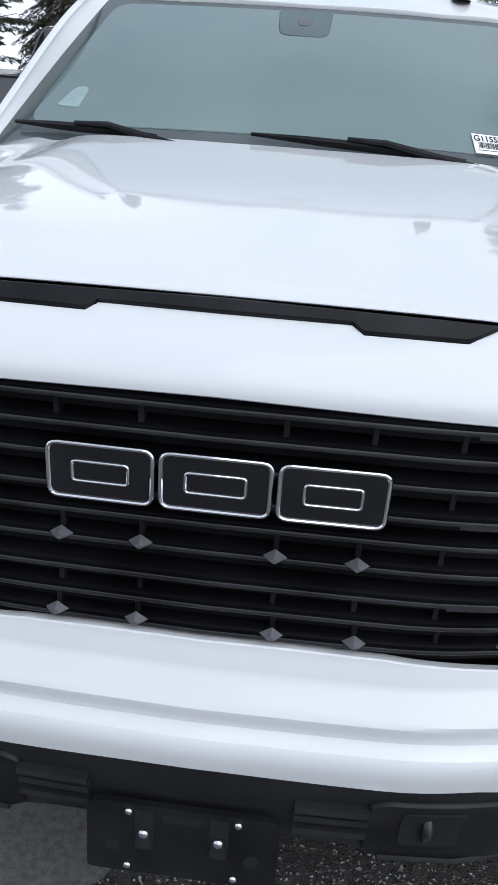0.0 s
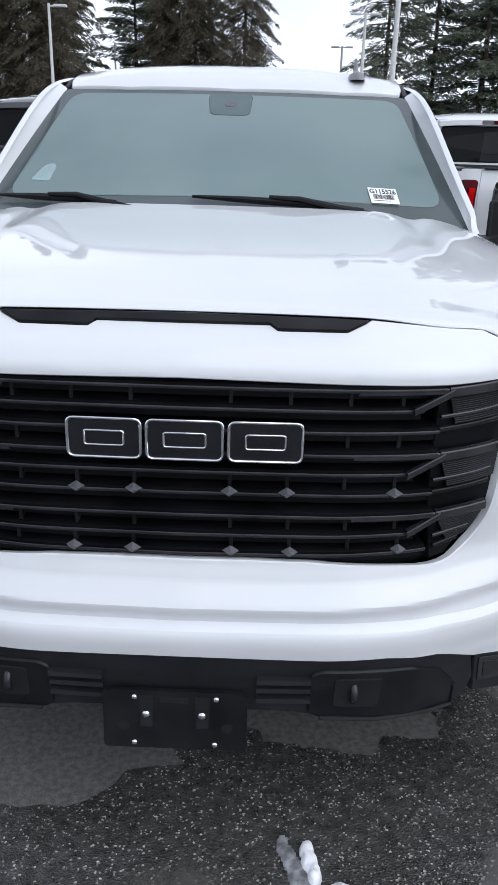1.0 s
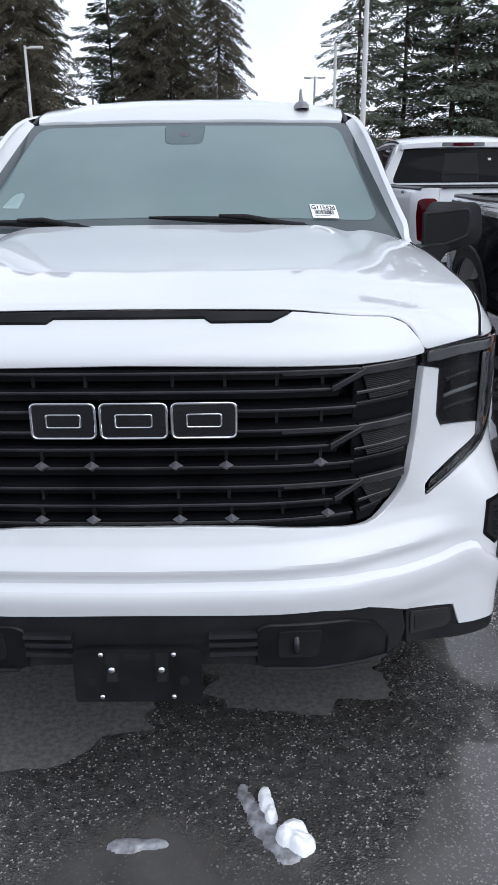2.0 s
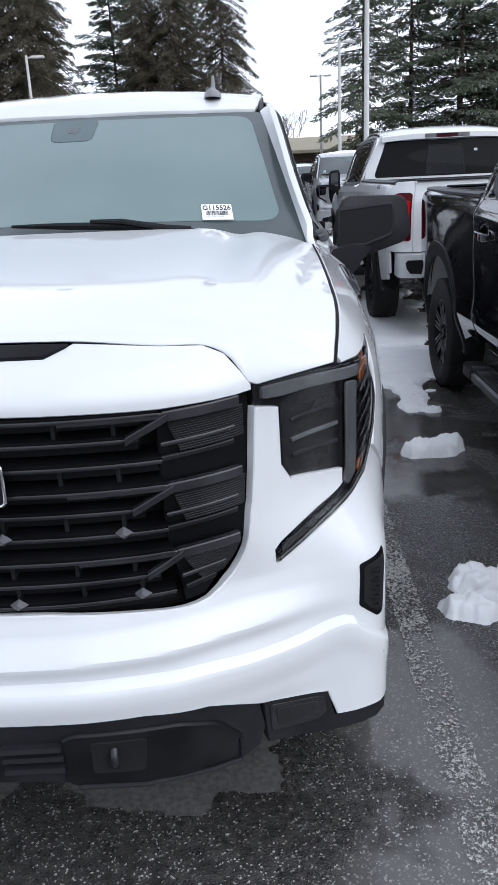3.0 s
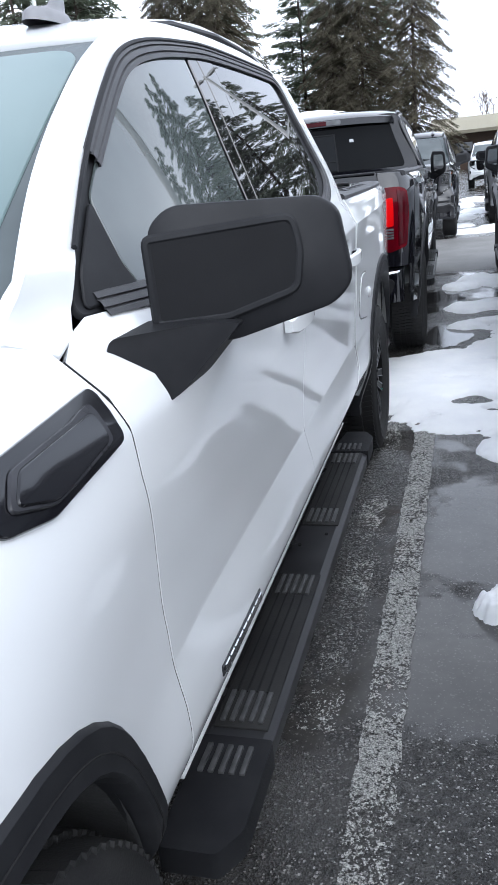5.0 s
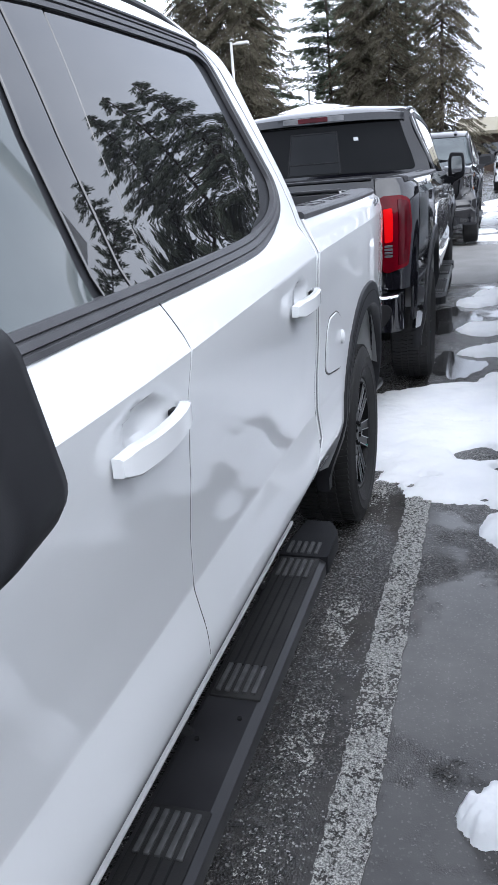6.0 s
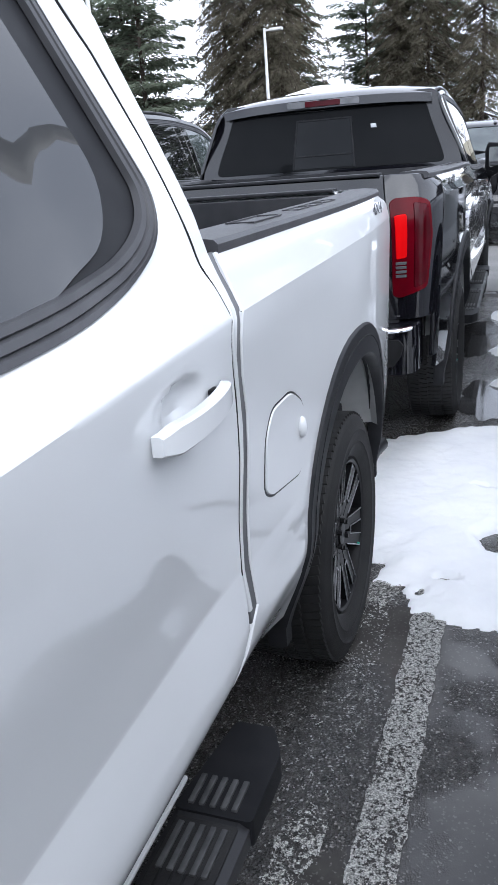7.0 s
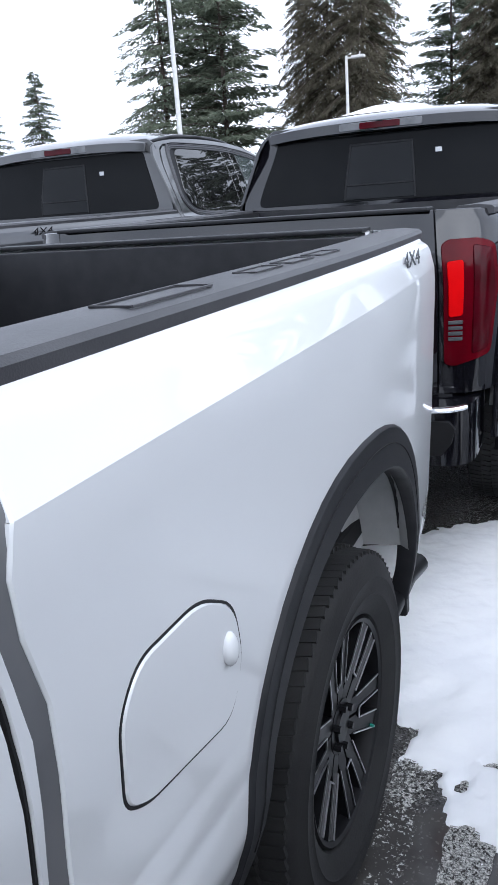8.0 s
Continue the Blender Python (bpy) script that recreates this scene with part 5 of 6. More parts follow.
        door = [(1.424, 1.30), (1.424, 1.225), (1.436, 1.135), (1.464, 1.03), (1.494, .848), (1.506, .70), (1.506, .56), (2.634, .56), (2.637, .646), (2.646, .70), (2.652, .82), (2.648, 1.006), (2.624, 1.164), (2.652, 1.27), (2.656, 1.332), (2.0, 1.330), (1.555, 1.338), (1.50, 1.326)]
        sheet("front_door", bent(door), along_crease(fn), PAINT, T, .03, .012, .02, angle=34, cuts=(.788, 1.251), label="white front door", lip=.0012)
        door = [(2.662, 1.332), (2.658, 1.27), (2.630, 1.164), (2.654, 1.006), (2.658, .82), (2.652, .70), (2.643, .646), (2.640, .56), (3.55, .56), (3.62, .61), (3.735, .67), (3.752, .75), (3.748, .92), (3.745, 1.02), (3.742, 1.10), (3.746, 1.15), (3.752, 1.20), (3.756, 1.24), (3.757, 1.28), (3.748, 1.33), (3.735, 1.37), (3.723, 1.46), (3.719, 1.57), (3.70, 1.70), (3.658, 1.795), (3.60, 1.830), (3.58, 1.815), (3.645, 1.55), (3.66, 1.475), (3.625, 1.425), (3.52, 1.382), (3.45, 1.368), (3.25, 1.345)]
        sheet("rear_door", bent(nipped(door)), along_crease(fn), PAINT, T, .03, .012, .02, angle=34, cuts=(.788, 1.251), label="white rear door", lip=.0012)
        rowb = arch(4.72, .44, .590, .612, 0, 0, 24)
        box = [(3.810, 1.383), (3.813, 1.33), (3.816, 1.28), (3.811, 1.24), (3.802, 1.18), (3.801, 1.10), (3.800, 1.02), (3.802, .842), (3.803, .69), (3.66, .60), (3.68, .56), (3.90, .53), (4.10, .47)]
        box += [(y, z) for y, z in rowb if z > .48]
        box += [(5.32, .50), (5.57, .535), (5.57, .62), (5.567, .95), (5.566, 1.20), (5.56, 1.28), (5.548, 1.34), (5.542, 1.386)]
        sheet("box_side", bent(nipped(box)), along_crease(fl), PAINT, T, .04, .012, .02, angle=20, cuts=(.788, 1.251), label="white load box side")
        sheet("box_gap", nipped([(3.764, .67), (3.808, .67), (3.808, .84), (3.806, 1.02), (3.807, 1.10), (3.808, 1.18), (3.818, 1.24), (3.822, 1.28), (3.822, 1.33), (3.822, 1.385), (3.776, 1.385), (3.777, 1.33), (3.779, 1.28), (3.772, 1.24), (3.765, 1.18), (3.762, 1.10), (3.760, 1.02), (3.762, .84)]), fn, M["gap"], T, .05, .03, .01, lift=-.004, label="grey filler strip between cab and box")
        for seam in (((1.421, 1.30), (1.421, 1.225), (1.433, 1.135), (1.461, 1.03), (1.491, .848), (1.503, .70), (1.503, .56)),
                     ((2.659, 1.325), (2.655, 1.27), (2.627, 1.164), (2.651, 1.006), (2.655, .82), (2.649, .70), (2.640, .60)),
                     ((3.668, 1.80), (3.710, 1.70), (3.725, 1.57), (3.729, 1.46), (3.741, 1.37), (3.7625, 1.28), (3.758, 1.20), (3.748, 1.10), (3.754, .92), (3.757, .75))):
            seam = nipped([(a[0] + (b[0] - a[0]) * k / 6, a[1] + (b[1] - a[1]) * k / 6) for a, b in zip(seam, seam[1:]) for k in range(6)])
            bm = bmesh.new()
            add_tube(bm, [Vector(fn(y, z)) - Vector((s * .0045, 0, 0)) for y, z in seam], .004, 6)
            part("door_seal", bm, M["void"], T, "dark rubber in the door gap")
        # arch trims
        for cy, cz, r0, r1, n in ((.975, .42, (.400, .560), (.352, .505), 28), (4.72, .44, (.590, .612), (.512, .525), 28)):
            ring = [bow(cy, cz, r0[0], r0[1], q) for q in (math.pi * (k / n * 1.06 - .03) for k in range(n + 1))]
            thin = lambda k, q: r0[k] - (r0[k] - r1[k]) * (.42 + .58 * max(0, math.sin(q)) ** .7)
            ring += [bow(cy, cz, thin(0, q), thin(1, q), q) for q in (math.pi * (k / n * 1.06 - .03) for k in range(n, -1, -1))]
            ring = [(min(y, 5.34), z) for y, z in ring]
            sheet("arch_trim", ring, fl, M["plastic"], T, .05, .05, .05, lift=.009, label="grained black arch trim", lip=.006)
            bm = bmesh.new()
            add_tube(bm, [Vector(fl(*bow(cy, cz, r0[0] * .945, r0[1] * .945, math.pi * (.06 + .88 * k / 40)))) + Vector((s * .009, 0, 0)) for k in range(41)], .0018, 5)
            part("trim_groove", bm, M["void"], T)
            bm = bmesh.new()
            pr = []
            for k in range(25):
                q = math.pi * (k / 24 * .84 + .08)
                pr.append([bm.verts.new((s * xx, *bow(cy, cz, r1[0] * rr, r1[1] * rr, q))) for xx, rr in (((.985, 1.0), (.96, 1.03), (.70, 1.0), (.66, .80)) if cy < 3 else ((.985, 1.0), (.96, 1.03), (.86, 1.0), (.852, .80)))])
            for a, b in zip(pr, pr[1:]):
                for i in range(3):
                    bm.faces.new((a[i], a[i + 1], b[i + 1], b[i]))
            part("wheel_liner", bm, M["liner" if cy < 3 else "pale_liner"], T, "grey felt wheel arch liner")
        # rocker under the doors
        bm = bmesh.new()
        add_box(bm, .80, .915, 1.45, 3.70, .46, .56, .02)
        if s < 0:
            flipped(bm)
        part("rocker", bm, M["void"], T, "dark rocker panel")
        bm = bmesh.new()
        add_box(bm, .945, .968, 1.52, 3.48, .530, .540, .003)
        if s < 0:
            flipped(bm)
        part("sill_flange", bm, PAINT, T, "thin white flange under the doors")
        add_running_board(T, s)
        add_handle(T, s, 2.31, 1.160)
        add_handle(T, s, 3.375, 1.178)
        add_mirror(T, s)
        add_wheel(T, Matrix.Translation((s * .868, .975, .398)), s)
        add_wheel(T, Matrix.Translation((s * .868, 4.71, .398)), s)
        # fender vent badge
        V = sheet("fender_vent", rounded([(1.100, 1.212), (1.155, 1.252), (1.400, 1.268), (1.388, 1.205), (1.200, 1.182), (1.118, 1.196)], .01, 3), fl, M["gloss_black"], T, .03, .03, .01, lift=.008, label="gloss black fender vent badge")
        sheet("vent_rim", rounded([(1.135, 1.212), (1.175, 1.240), (1.365, 1.254), (1.358, 1.212), (1.205, 1.194)], .01, 3), fl, M["bar"], V, .03, .03, .004, lift=.0125)
        sheet("vent_field", rounded([(1.148, 1.213), (1.183, 1.235), (1.353, 1.247), (1.348, 1.215), (1.208, 1.199)], .008, 3), fl, M["gloss_black"], V, .03, .03, .004, lift=.015)
        # door badge drawn as plain bars
        Bd = sheet("door_badge", [(1.672, .640), (1.95, .644), (1.95, .662), (1.672, .658)], fl, M["bar"], T, .05, .02, .003, lift=.003, label="dark badge strip with chrome bars")
        for k in range(9):
            y = 1.682 + .030 * k
            sheet("badge_bar", [(y, .643), (y + .022, .6433), (y + .022, .6573), (y, .657)], fl, M["chrome"], Bd, .05, .02, .002, lift=.0065)
        # box rail cap
        bm = bmesh.new()
        rowsv = []
        for k in range(21):
            y = 3.806 + (5.66 - 3.806) * k / 20
            xo = flank(y, 1.385)[0]
            rowsv.append([bm.verts.new((s * a, y, z)) for a, z in ((xo + .002, 1.378), (xo + .003, 1.396), (xo - .006, 1.404), (xo - .05, 1.409), (xo - .115, 1.407), (xo - .125, 1.398), (xo - .125, 1.36))])
        for a, b in zip(rowsv, rowsv[1:]):
            for i in range(6):
                bm.faces.new((a[i], a[i + 1], b[i + 1], b[i]))
        bm.faces.new(rowsv[0])
        bm.faces.new(rowsv[-1])
        RC = part("rail_cap", bm, M["rail"], T, "grey-black plastic rail cap", angle=25)
        ring = lambda a0, b0, a1, b1: [(s * (.972 - a), b, 1.4095) for a, b in ((a0, b0), (a1, b0), (a1, b1), (a0, b1), (a0, b0))]
        bm = bmesh.new()
        add_tube(bm, ring(.03, 4.10, .09, 4.30), .0022, 5)
        part("stake_pocket", bm, M["rail"], RC, "outline of a pocket cover", smooth=False)
        for k in range(3):
            bm = bmesh.new()
            add_tube(bm, ring(.035, 4.46 + .15 * k, .075, 4.57 + .15 * k), .0016, 5)
            part("rail_emboss", bm, M["rail"], RC, "embossed plain shape", smooth=False)
        # tail lamps
        q = [(.722, 1.290), (.742, 1.305), (.83, 1.305), (.880, 1.285), (.892, 1.15), (.868, .93), (.75, .895), (.725, .905)]
        TL = sheet("tail_lamp", [(s * u, v) for u, v in rounded(q, .02, 4)], tail, M["red"], T, .02, .03, .04, lift=.006, label="red tail lamp with bright bar")
        sheet("lamp_bar", [(s * u, v) for u, v in rounded([(.735, 1.235), (.780, 1.240), (.776, 1.065), (.738, 1.060)], .008, 3)], tail, M["red_hot"], TL, .02, .03, .004, lift=.009, label="bright red bar")
        sheet("lamp_shade", [(s * u, v) for u, v in rounded([(.812, 1.285), (.868, 1.270), (.878, 1.13), (.855, .95), (.806, .935)], .008, 3)], tail, M["dark_red"], TL, .02, .03, .004, lift=.009, label="darker red wrap")
        for k in range(4):
            z = 1.045 - .018 * k
            sheet("reverse_strip", [(s * .736, z), (s * .776, z), (s * .776, z - .009), (s * .736, z - .009)], tail, M["lamp_grey"], TL, .02, .03, .004, lift=.009)
        q = [(.709, 1.40), (.80, 1.398), (.965, 1.390), (1.0, 1.386), (1.0, .60), (.94, .60), (.94, .80), (.709, .80)]
        sheet("tail_corner", [(s * u, v) for u, v in q], tail, PAINT, T, .02, .02, .02, lift=-.0015, label="painted corner behind the lamp")
        # box inner wall
        bm = bmesh.new()
        add_box(bm, .80, .846, 3.80, 5.70, .70, 1.395, .006)
        if s < 0:
            flipped(bm)
        BW = part("box_wall", bm, M["plastic"], T, "dark ribbed box lining")
        for k in range(12):
            y = 3.9 + .15 * k
            bm = bmesh.new()
            add_box(bm, s * .796 - .006, s * .796 + .006, y, y + .075, .74, 1.26, .004)
            part("lining_rib", bm, M["plastic"], BW)
        # drip moulding
        bm = bmesh.new()
        add_tube(bm, [Vector(fn(y, z)) + Vector((s * .006, 0, 0)) for y, z in smoothed(((1.60, 1.435), (1.78, 1.583), (1.95, 1.698), (2.08, 1.765), (2.25, 1.804), (2.5, 1.832), (2.8, 1.852), (3.4, 1.854), (3.53, 1.844)), 5)], .005, 6)
        part("drip_strip", bm, M["plastic"], T)
        # four-wheel-drive badge
        crv = bpy.data.curves.new("badge_text", "FONT")
        crv.body, crv.size, crv.extrude, crv.align_x, crv.shear = "4X4", .062, .0010, "CENTER", .25
        tob = bpy.data.objects.new("badge_text", crv)
        scene.collection.objects.link(tob)
        bpy.context.view_layer.update()
        me = bpy.data.meshes.new_from_object(tob.evaluated_get(bpy.context.evaluated_depsgraph_get()))
        bpy.data.objects.remove(tob)
        me.materials.append(M["dark_chrome"])
        bd = new("drive_badge", me)
        bd.parent = T
        x, y, z = flank(5.24, 1.338)
        bd.matrix_local = Matrix.Translation((s * (x + .004), y, z)) @ Matrix.Rotation(s * math.pi / 2, 4, "Z") @ Matrix.Rotation(radians(82), 4, "X") @ Matrix.Diagonal((1.5, .85, 1, 1))
        tagged(bd, "dark chrome 4X4 badge")
    # fuel door on the driver's side
    FD = sheet("fuel_door", rounded([(3.892, 1.010), (3.93, 1.056), (4.06, 1.058), (4.145, 1.01), (4.166, .92), (4.130, .848), (3.935, .872), (3.895, .895)], .035, 5), flank, PAINT, T, .03, .03, .006, lift=.0035, label="white fuel filler door")
    sheet("fuel_gap", rounded([(3.886, 1.010), (3.926, 1.062), (4.062, 1.064), (4.151, 1.013), (4.172, .92), (4.134, .842), (3.931, .866), (3.889, .892)], .035, 5), flank, M["satin"], FD, .03, .03, .002, lift=.0008, label="dark gap round the filler door")
    bm = bmesh.new()
    p = Vector(flank(4.125, .958))
    bmesh.ops.create_uvsphere(bm, u_segments=16, v_segments=10, radius=.02, matrix=Matrix.Translation(p + Vector((.006, 0, 0))) @ Matrix.Diagonal((.6, .75, 1.25, 1)))
    part("finger_tab", bm, PAINT, FD, "white finger tab")
    # box floor, bulkhead, tailgate
    bm = bmesh.new()
    add_box(bm, -.80, .80, 3.80, 5.74, .70, .73, .004)
    BF = part("box_floor", bm, M["plastic"], T, "dark ribbed box floor")
    for k in range(10):
        bm = bmesh.new()
        add_box(bm, -.75 + .16 * k, -.69 + .16 * k, 3.82, 5.70, .73, .742, .003)
        part("floor_rib", bm, M["plastic"], BF)
    bm = bmesh.new()
    add_box(bm, -.86, .86, 3.785, 3.825, .70, 1.395, .006)
    part("bulkhead", bm, M["plastic"], T, "dark front wall of the box")
    TG = sheet("tailgate", [(-.703, 1.40), (.703, 1.40), (.703, .80), (-.703, .80)], tail, PAINT, T, .05, .04, .05, label="painted tailgate")
    bm = bmesh.new()
    add_box(bm, -.735, .735, 5.70, 5.79, 1.398, 1.412, .005)
    part("gate_cap", bm, M["plastic"], TG, "black cap along the gate")
    bm = bmesh.new()
    add_box(bm, -.73, .73, 5.655, 5.70, .72, 1.39, .006)
    part("gate_lining", bm, M["plastic"], TG)
    bm = bmesh.new()
    add_box(bm, -.09, .09, 5.796, 5.812, 1.20, 1.27, .006)
    part("gate_handle", bm, M["satin"], TG, "black gate handle")
    bm = bmesh.new()
    ends = [(.0, 5.916), (.50, 5.914), (.78, 5.904), (.855, 5.886), (.892, 5.850), (.903, 5.79), (.90, 5.62)]
    add_prism(bm, [(-u, v) for u, v in ends[:0:-1]] + ends, .205, lambda u, v, w: (u, v, .585 + w))
    bmesh.ops.bevel(bm, geom=[e for e in bm.edges if e.is_manifold and e.calc_face_angle(0) > 1.2], offset=.018, segments=3, affect="EDGES")
    RB = part("rear_bumper", bm, PAINT, T, "rear bumper with corner steps")
    for s in (1, -1):
        bm = bmesh.new()
        q = [(.550, .640), (.550, .720), (.572, .744), (.830, .740), (.850, .715), (.838, .665), (.808, .624), (.572, .616)]
        add_prism(bm, q[::-1], .03, lambda u, v, w: (s * u, 5.929 - .065 * (u - .5) - w, v))
        part("step_recess", bm, M["void"], RB, "dark corner step", smooth=False)
        bm = bmesh.new()
        add_tube(bm, [(s * u, v, .774 + .0008 * k) for k, (u, v) in enumerate(smoothed(((.50, 5.914), (.78, 5.905), (.850, 5.888), (.878, 5.866)), 4))][::2], lambda t: .010, 8)
        part("bright_strip", bm, M["chrome"], RB, "chrome strip")
        bm = bmesh.new()
        add_tube(bm, [(s * .93, 5.10, .40), (s * .93, 5.40, .42), (s * .945, 5.50, .42)], .032, 12)
        part("exhaust", bm, M["satin"], T, "dark exhaust tip") if s > 0 else bm.free()
    bm = bmesh.new()
    add_box(bm, -.50, .50, 5.66, 5.90, .786, .798, .004)
    part("step_pad", bm, M["plastic"], RB, "black top pad")
    # back of the cab: wall, glass with sliding pane, brake lamp
    back = lambda x, z: (x * (1 - .16 * ease(1.36, 1.86, z)), 3.775 - .06 * ease(1.40, 1.86, z) + .02 * (1 - (x / .9) ** 2), z)
    sheet("cab_back", rounded([(-.93, .72), (.93, .72), (.93, 1.83), (.86, 1.875), (-.86, 1.875), (-.93, 1.83)], .02, 3), back, PAINT, T, .06, .05, .02, label="painted back wall of the cab")
    RW = sheet("rear_window", rounded([(-.82, 1.42), (.82, 1.42), (.81, 1.80), (-.81, 1.80)], .04, 4), back, M["rear_tint"], T, .06, .06, .005, lift=.004, label="dark rear window with sliding pane")
    sheet("sliding_pane", [(-.205, 1.432), (.225, 1.432), (.225, 1.74), (-.205, 1.74)], back, M["pane"], RW, .1, .1, .002, lift=.0062, label="slightly paler sliding pane")
    for q in (((-.215, 1.43), (-.205, 1.43), (-.205, 1.74), (-.215, 1.74)), ((.225, 1.43), (.235, 1.43), (.235, 1.74), (.225, 1.74)), ((-.215, 1.74), (.235, 1.74), (.235, 1.748), (-.215, 1.748)), ((-.215, 1.51), (.235, 1.51), (.235, 1.516), (-.215, 1.516))):
        sheet("pane_frame", q, back, M["satin"], RW, .1, .1, .003, lift=.009)
    sheet("glass_sticker", [(-.40, 1.665), (-.36, 1.665), (-.36, 1.69), (-.40, 1.69)], back, M["steel"], RW, .1, .1, .001, lift=.0105, label="small pale sticker")
    edge = lambda x, z: (x, 3.806 - .048 * (x / .72) ** 2, roof(x, 3.797 - .048 * (x / .72) ** 2)[2] + z - 1.868)
    BL = sheet("brake_lamp", rounded([(-.25, 1.824), (.25, 1.824), (.25, 1.862), (-.25, 1.862)], .01, 3), edge, M["lamp_grey"], T, .05, .03, .03, lift=.004, label="high brake lamp with clear ends")
    sheet("brake_lens", rounded([(-.12, 1.827), (.12, 1.827), (.12, 1.859), (-.12, 1.859)], .006, 3), edge, M["dark_red"], BL, .05, .03, .004, lift=.0085, label="red lens")
    sheet("roof_lip", rounded([(-.725, 1.815), (.725, 1.815), (.722, 1.868), (-.722, 1.868)], .006, 3), edge, PAINT, T, .03, .02, .04, label="painted lip over the rear window")
    # antenna fin, set to the driver's side of the roof
    bm = bmesh.new()
    fx, fy = .525, 2.35
    fz = roof(fx, fy)[2]
    rings = []
    for h, l, w, d in ((-.006, .105, .036, 0), (.016, .100, .034, .004), (.030, .085, .026, .012), (.036, .060, .014, .030), (.050, .040, .010, .055), (.085, .026, .007, .072), (.105, .018, .005, .080), (.110, .008, .002, .082)):
        rings.append([bm.verts.new((fx + w * math.sin(q), fy + d + l * math.cos(q), fz + .85 * h)) for q in (2 * math.pi * k / 18 for k in range(18))])
    for a, b in zip(rings, rings[1:]):
        for k in range(18):
            bm.faces.new((a[k], a[(k + 1) % 18], b[(k + 1) % 18], b[k]))
    bm.faces.new(rings[-1])
    part("antenna_fin", bm, M["fin"], T, "grey shark-fin antenna", angle=60)
    return T


truck = pickup()


# ---- ground, markings, snow ----
bm = bmesh.new()
bm.faces.new([bm.verts.new(p) for p in ((-400, -300, 0), (400, -300, 0), (400, 700, 0), (-400, 700, 0))])
tagged(part("ground", bm, M["asphalt"]), "wet dark asphalt car park with puddles", "ground", kind="structure")


def strip(name, x0, x1, y0, y1, label, mat="marking"):
    bm = bmesh.new()
    rnd = random.Random(name + str(x0))
    n = max(4, int(abs(y1 - y0) / .03))
    L = [bm.verts.new((x0 + rnd.uniform(-.006, .006), y0 + (y1 - y0) * k / n, .004)) for k in range(n + 1)]
    R = [bm.verts.new((x1 + rnd.uniform(-.006, .006), y0 + (y1 - y0) * k / n, .004)) for k in range(n + 1)]
    for k in range(n):
        bm.faces.new((L[k], R[k], R[k + 1], L[k + 1]))
    return tagged(part(name, bm, M[mat]), label, "road marking", kind="structure")


strip("bay_line", 1.155, 1.268, -.6, 6.6, "worn white bay line on asphalt")
strip("old_bay_line", .975, 1.085, 2.3, 6.6, "older bay line, almost worn away", "faint")
strip("bay_line", -1.75, -1.65, -.30, 6.6, "worn white bay line on asphalt")
strip("bay_line", 4.08, 4.18, -.30, 6.6, "worn white bay line on asphalt")

def puddle(cx, cy, rx, ry, seed, mat=None, name="puddle", label="shallow still puddle on asphalt", z=.003):
    """A flat sheet of water with a wandering edge."""
    bm = bmesh.new()
    mid = bm.verts.new((cx, cy, z))
    ring = []
    for k in range(72):
        a = 2 * math.pi * k / 72
        r = 1 + .35 * noise.noise((1.6 * math.cos(a), 1.6 * math.sin(a), seed)) + .16 * noise.noise((4 * math.cos(a), 4 * math.sin(a), seed + 3)) + .07 * noise.noise((9 * math.cos(a), 9 * math.sin(a), seed))
        ring.append(bm.verts.new((cx + rx * r * math.cos(a), cy + ry * r * math.sin(a), z)))
    for k in range(72):
        bm.faces.new((mid, ring[k], ring[(k + 1) % 72]))
    return tagged(part(name, bm, mat or M["water"]), label, name.replace("_", " "), kind="structure")


puddle(1.28, 7.55, .22, .42, 5)
puddle(1.15, 9.3, .25, .7, 9)
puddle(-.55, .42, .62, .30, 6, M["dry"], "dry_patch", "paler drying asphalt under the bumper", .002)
puddle(.42, .55, .30, .20, 7, M["dry"], "dry_patch", "paler drying asphalt under the bumper", .002)


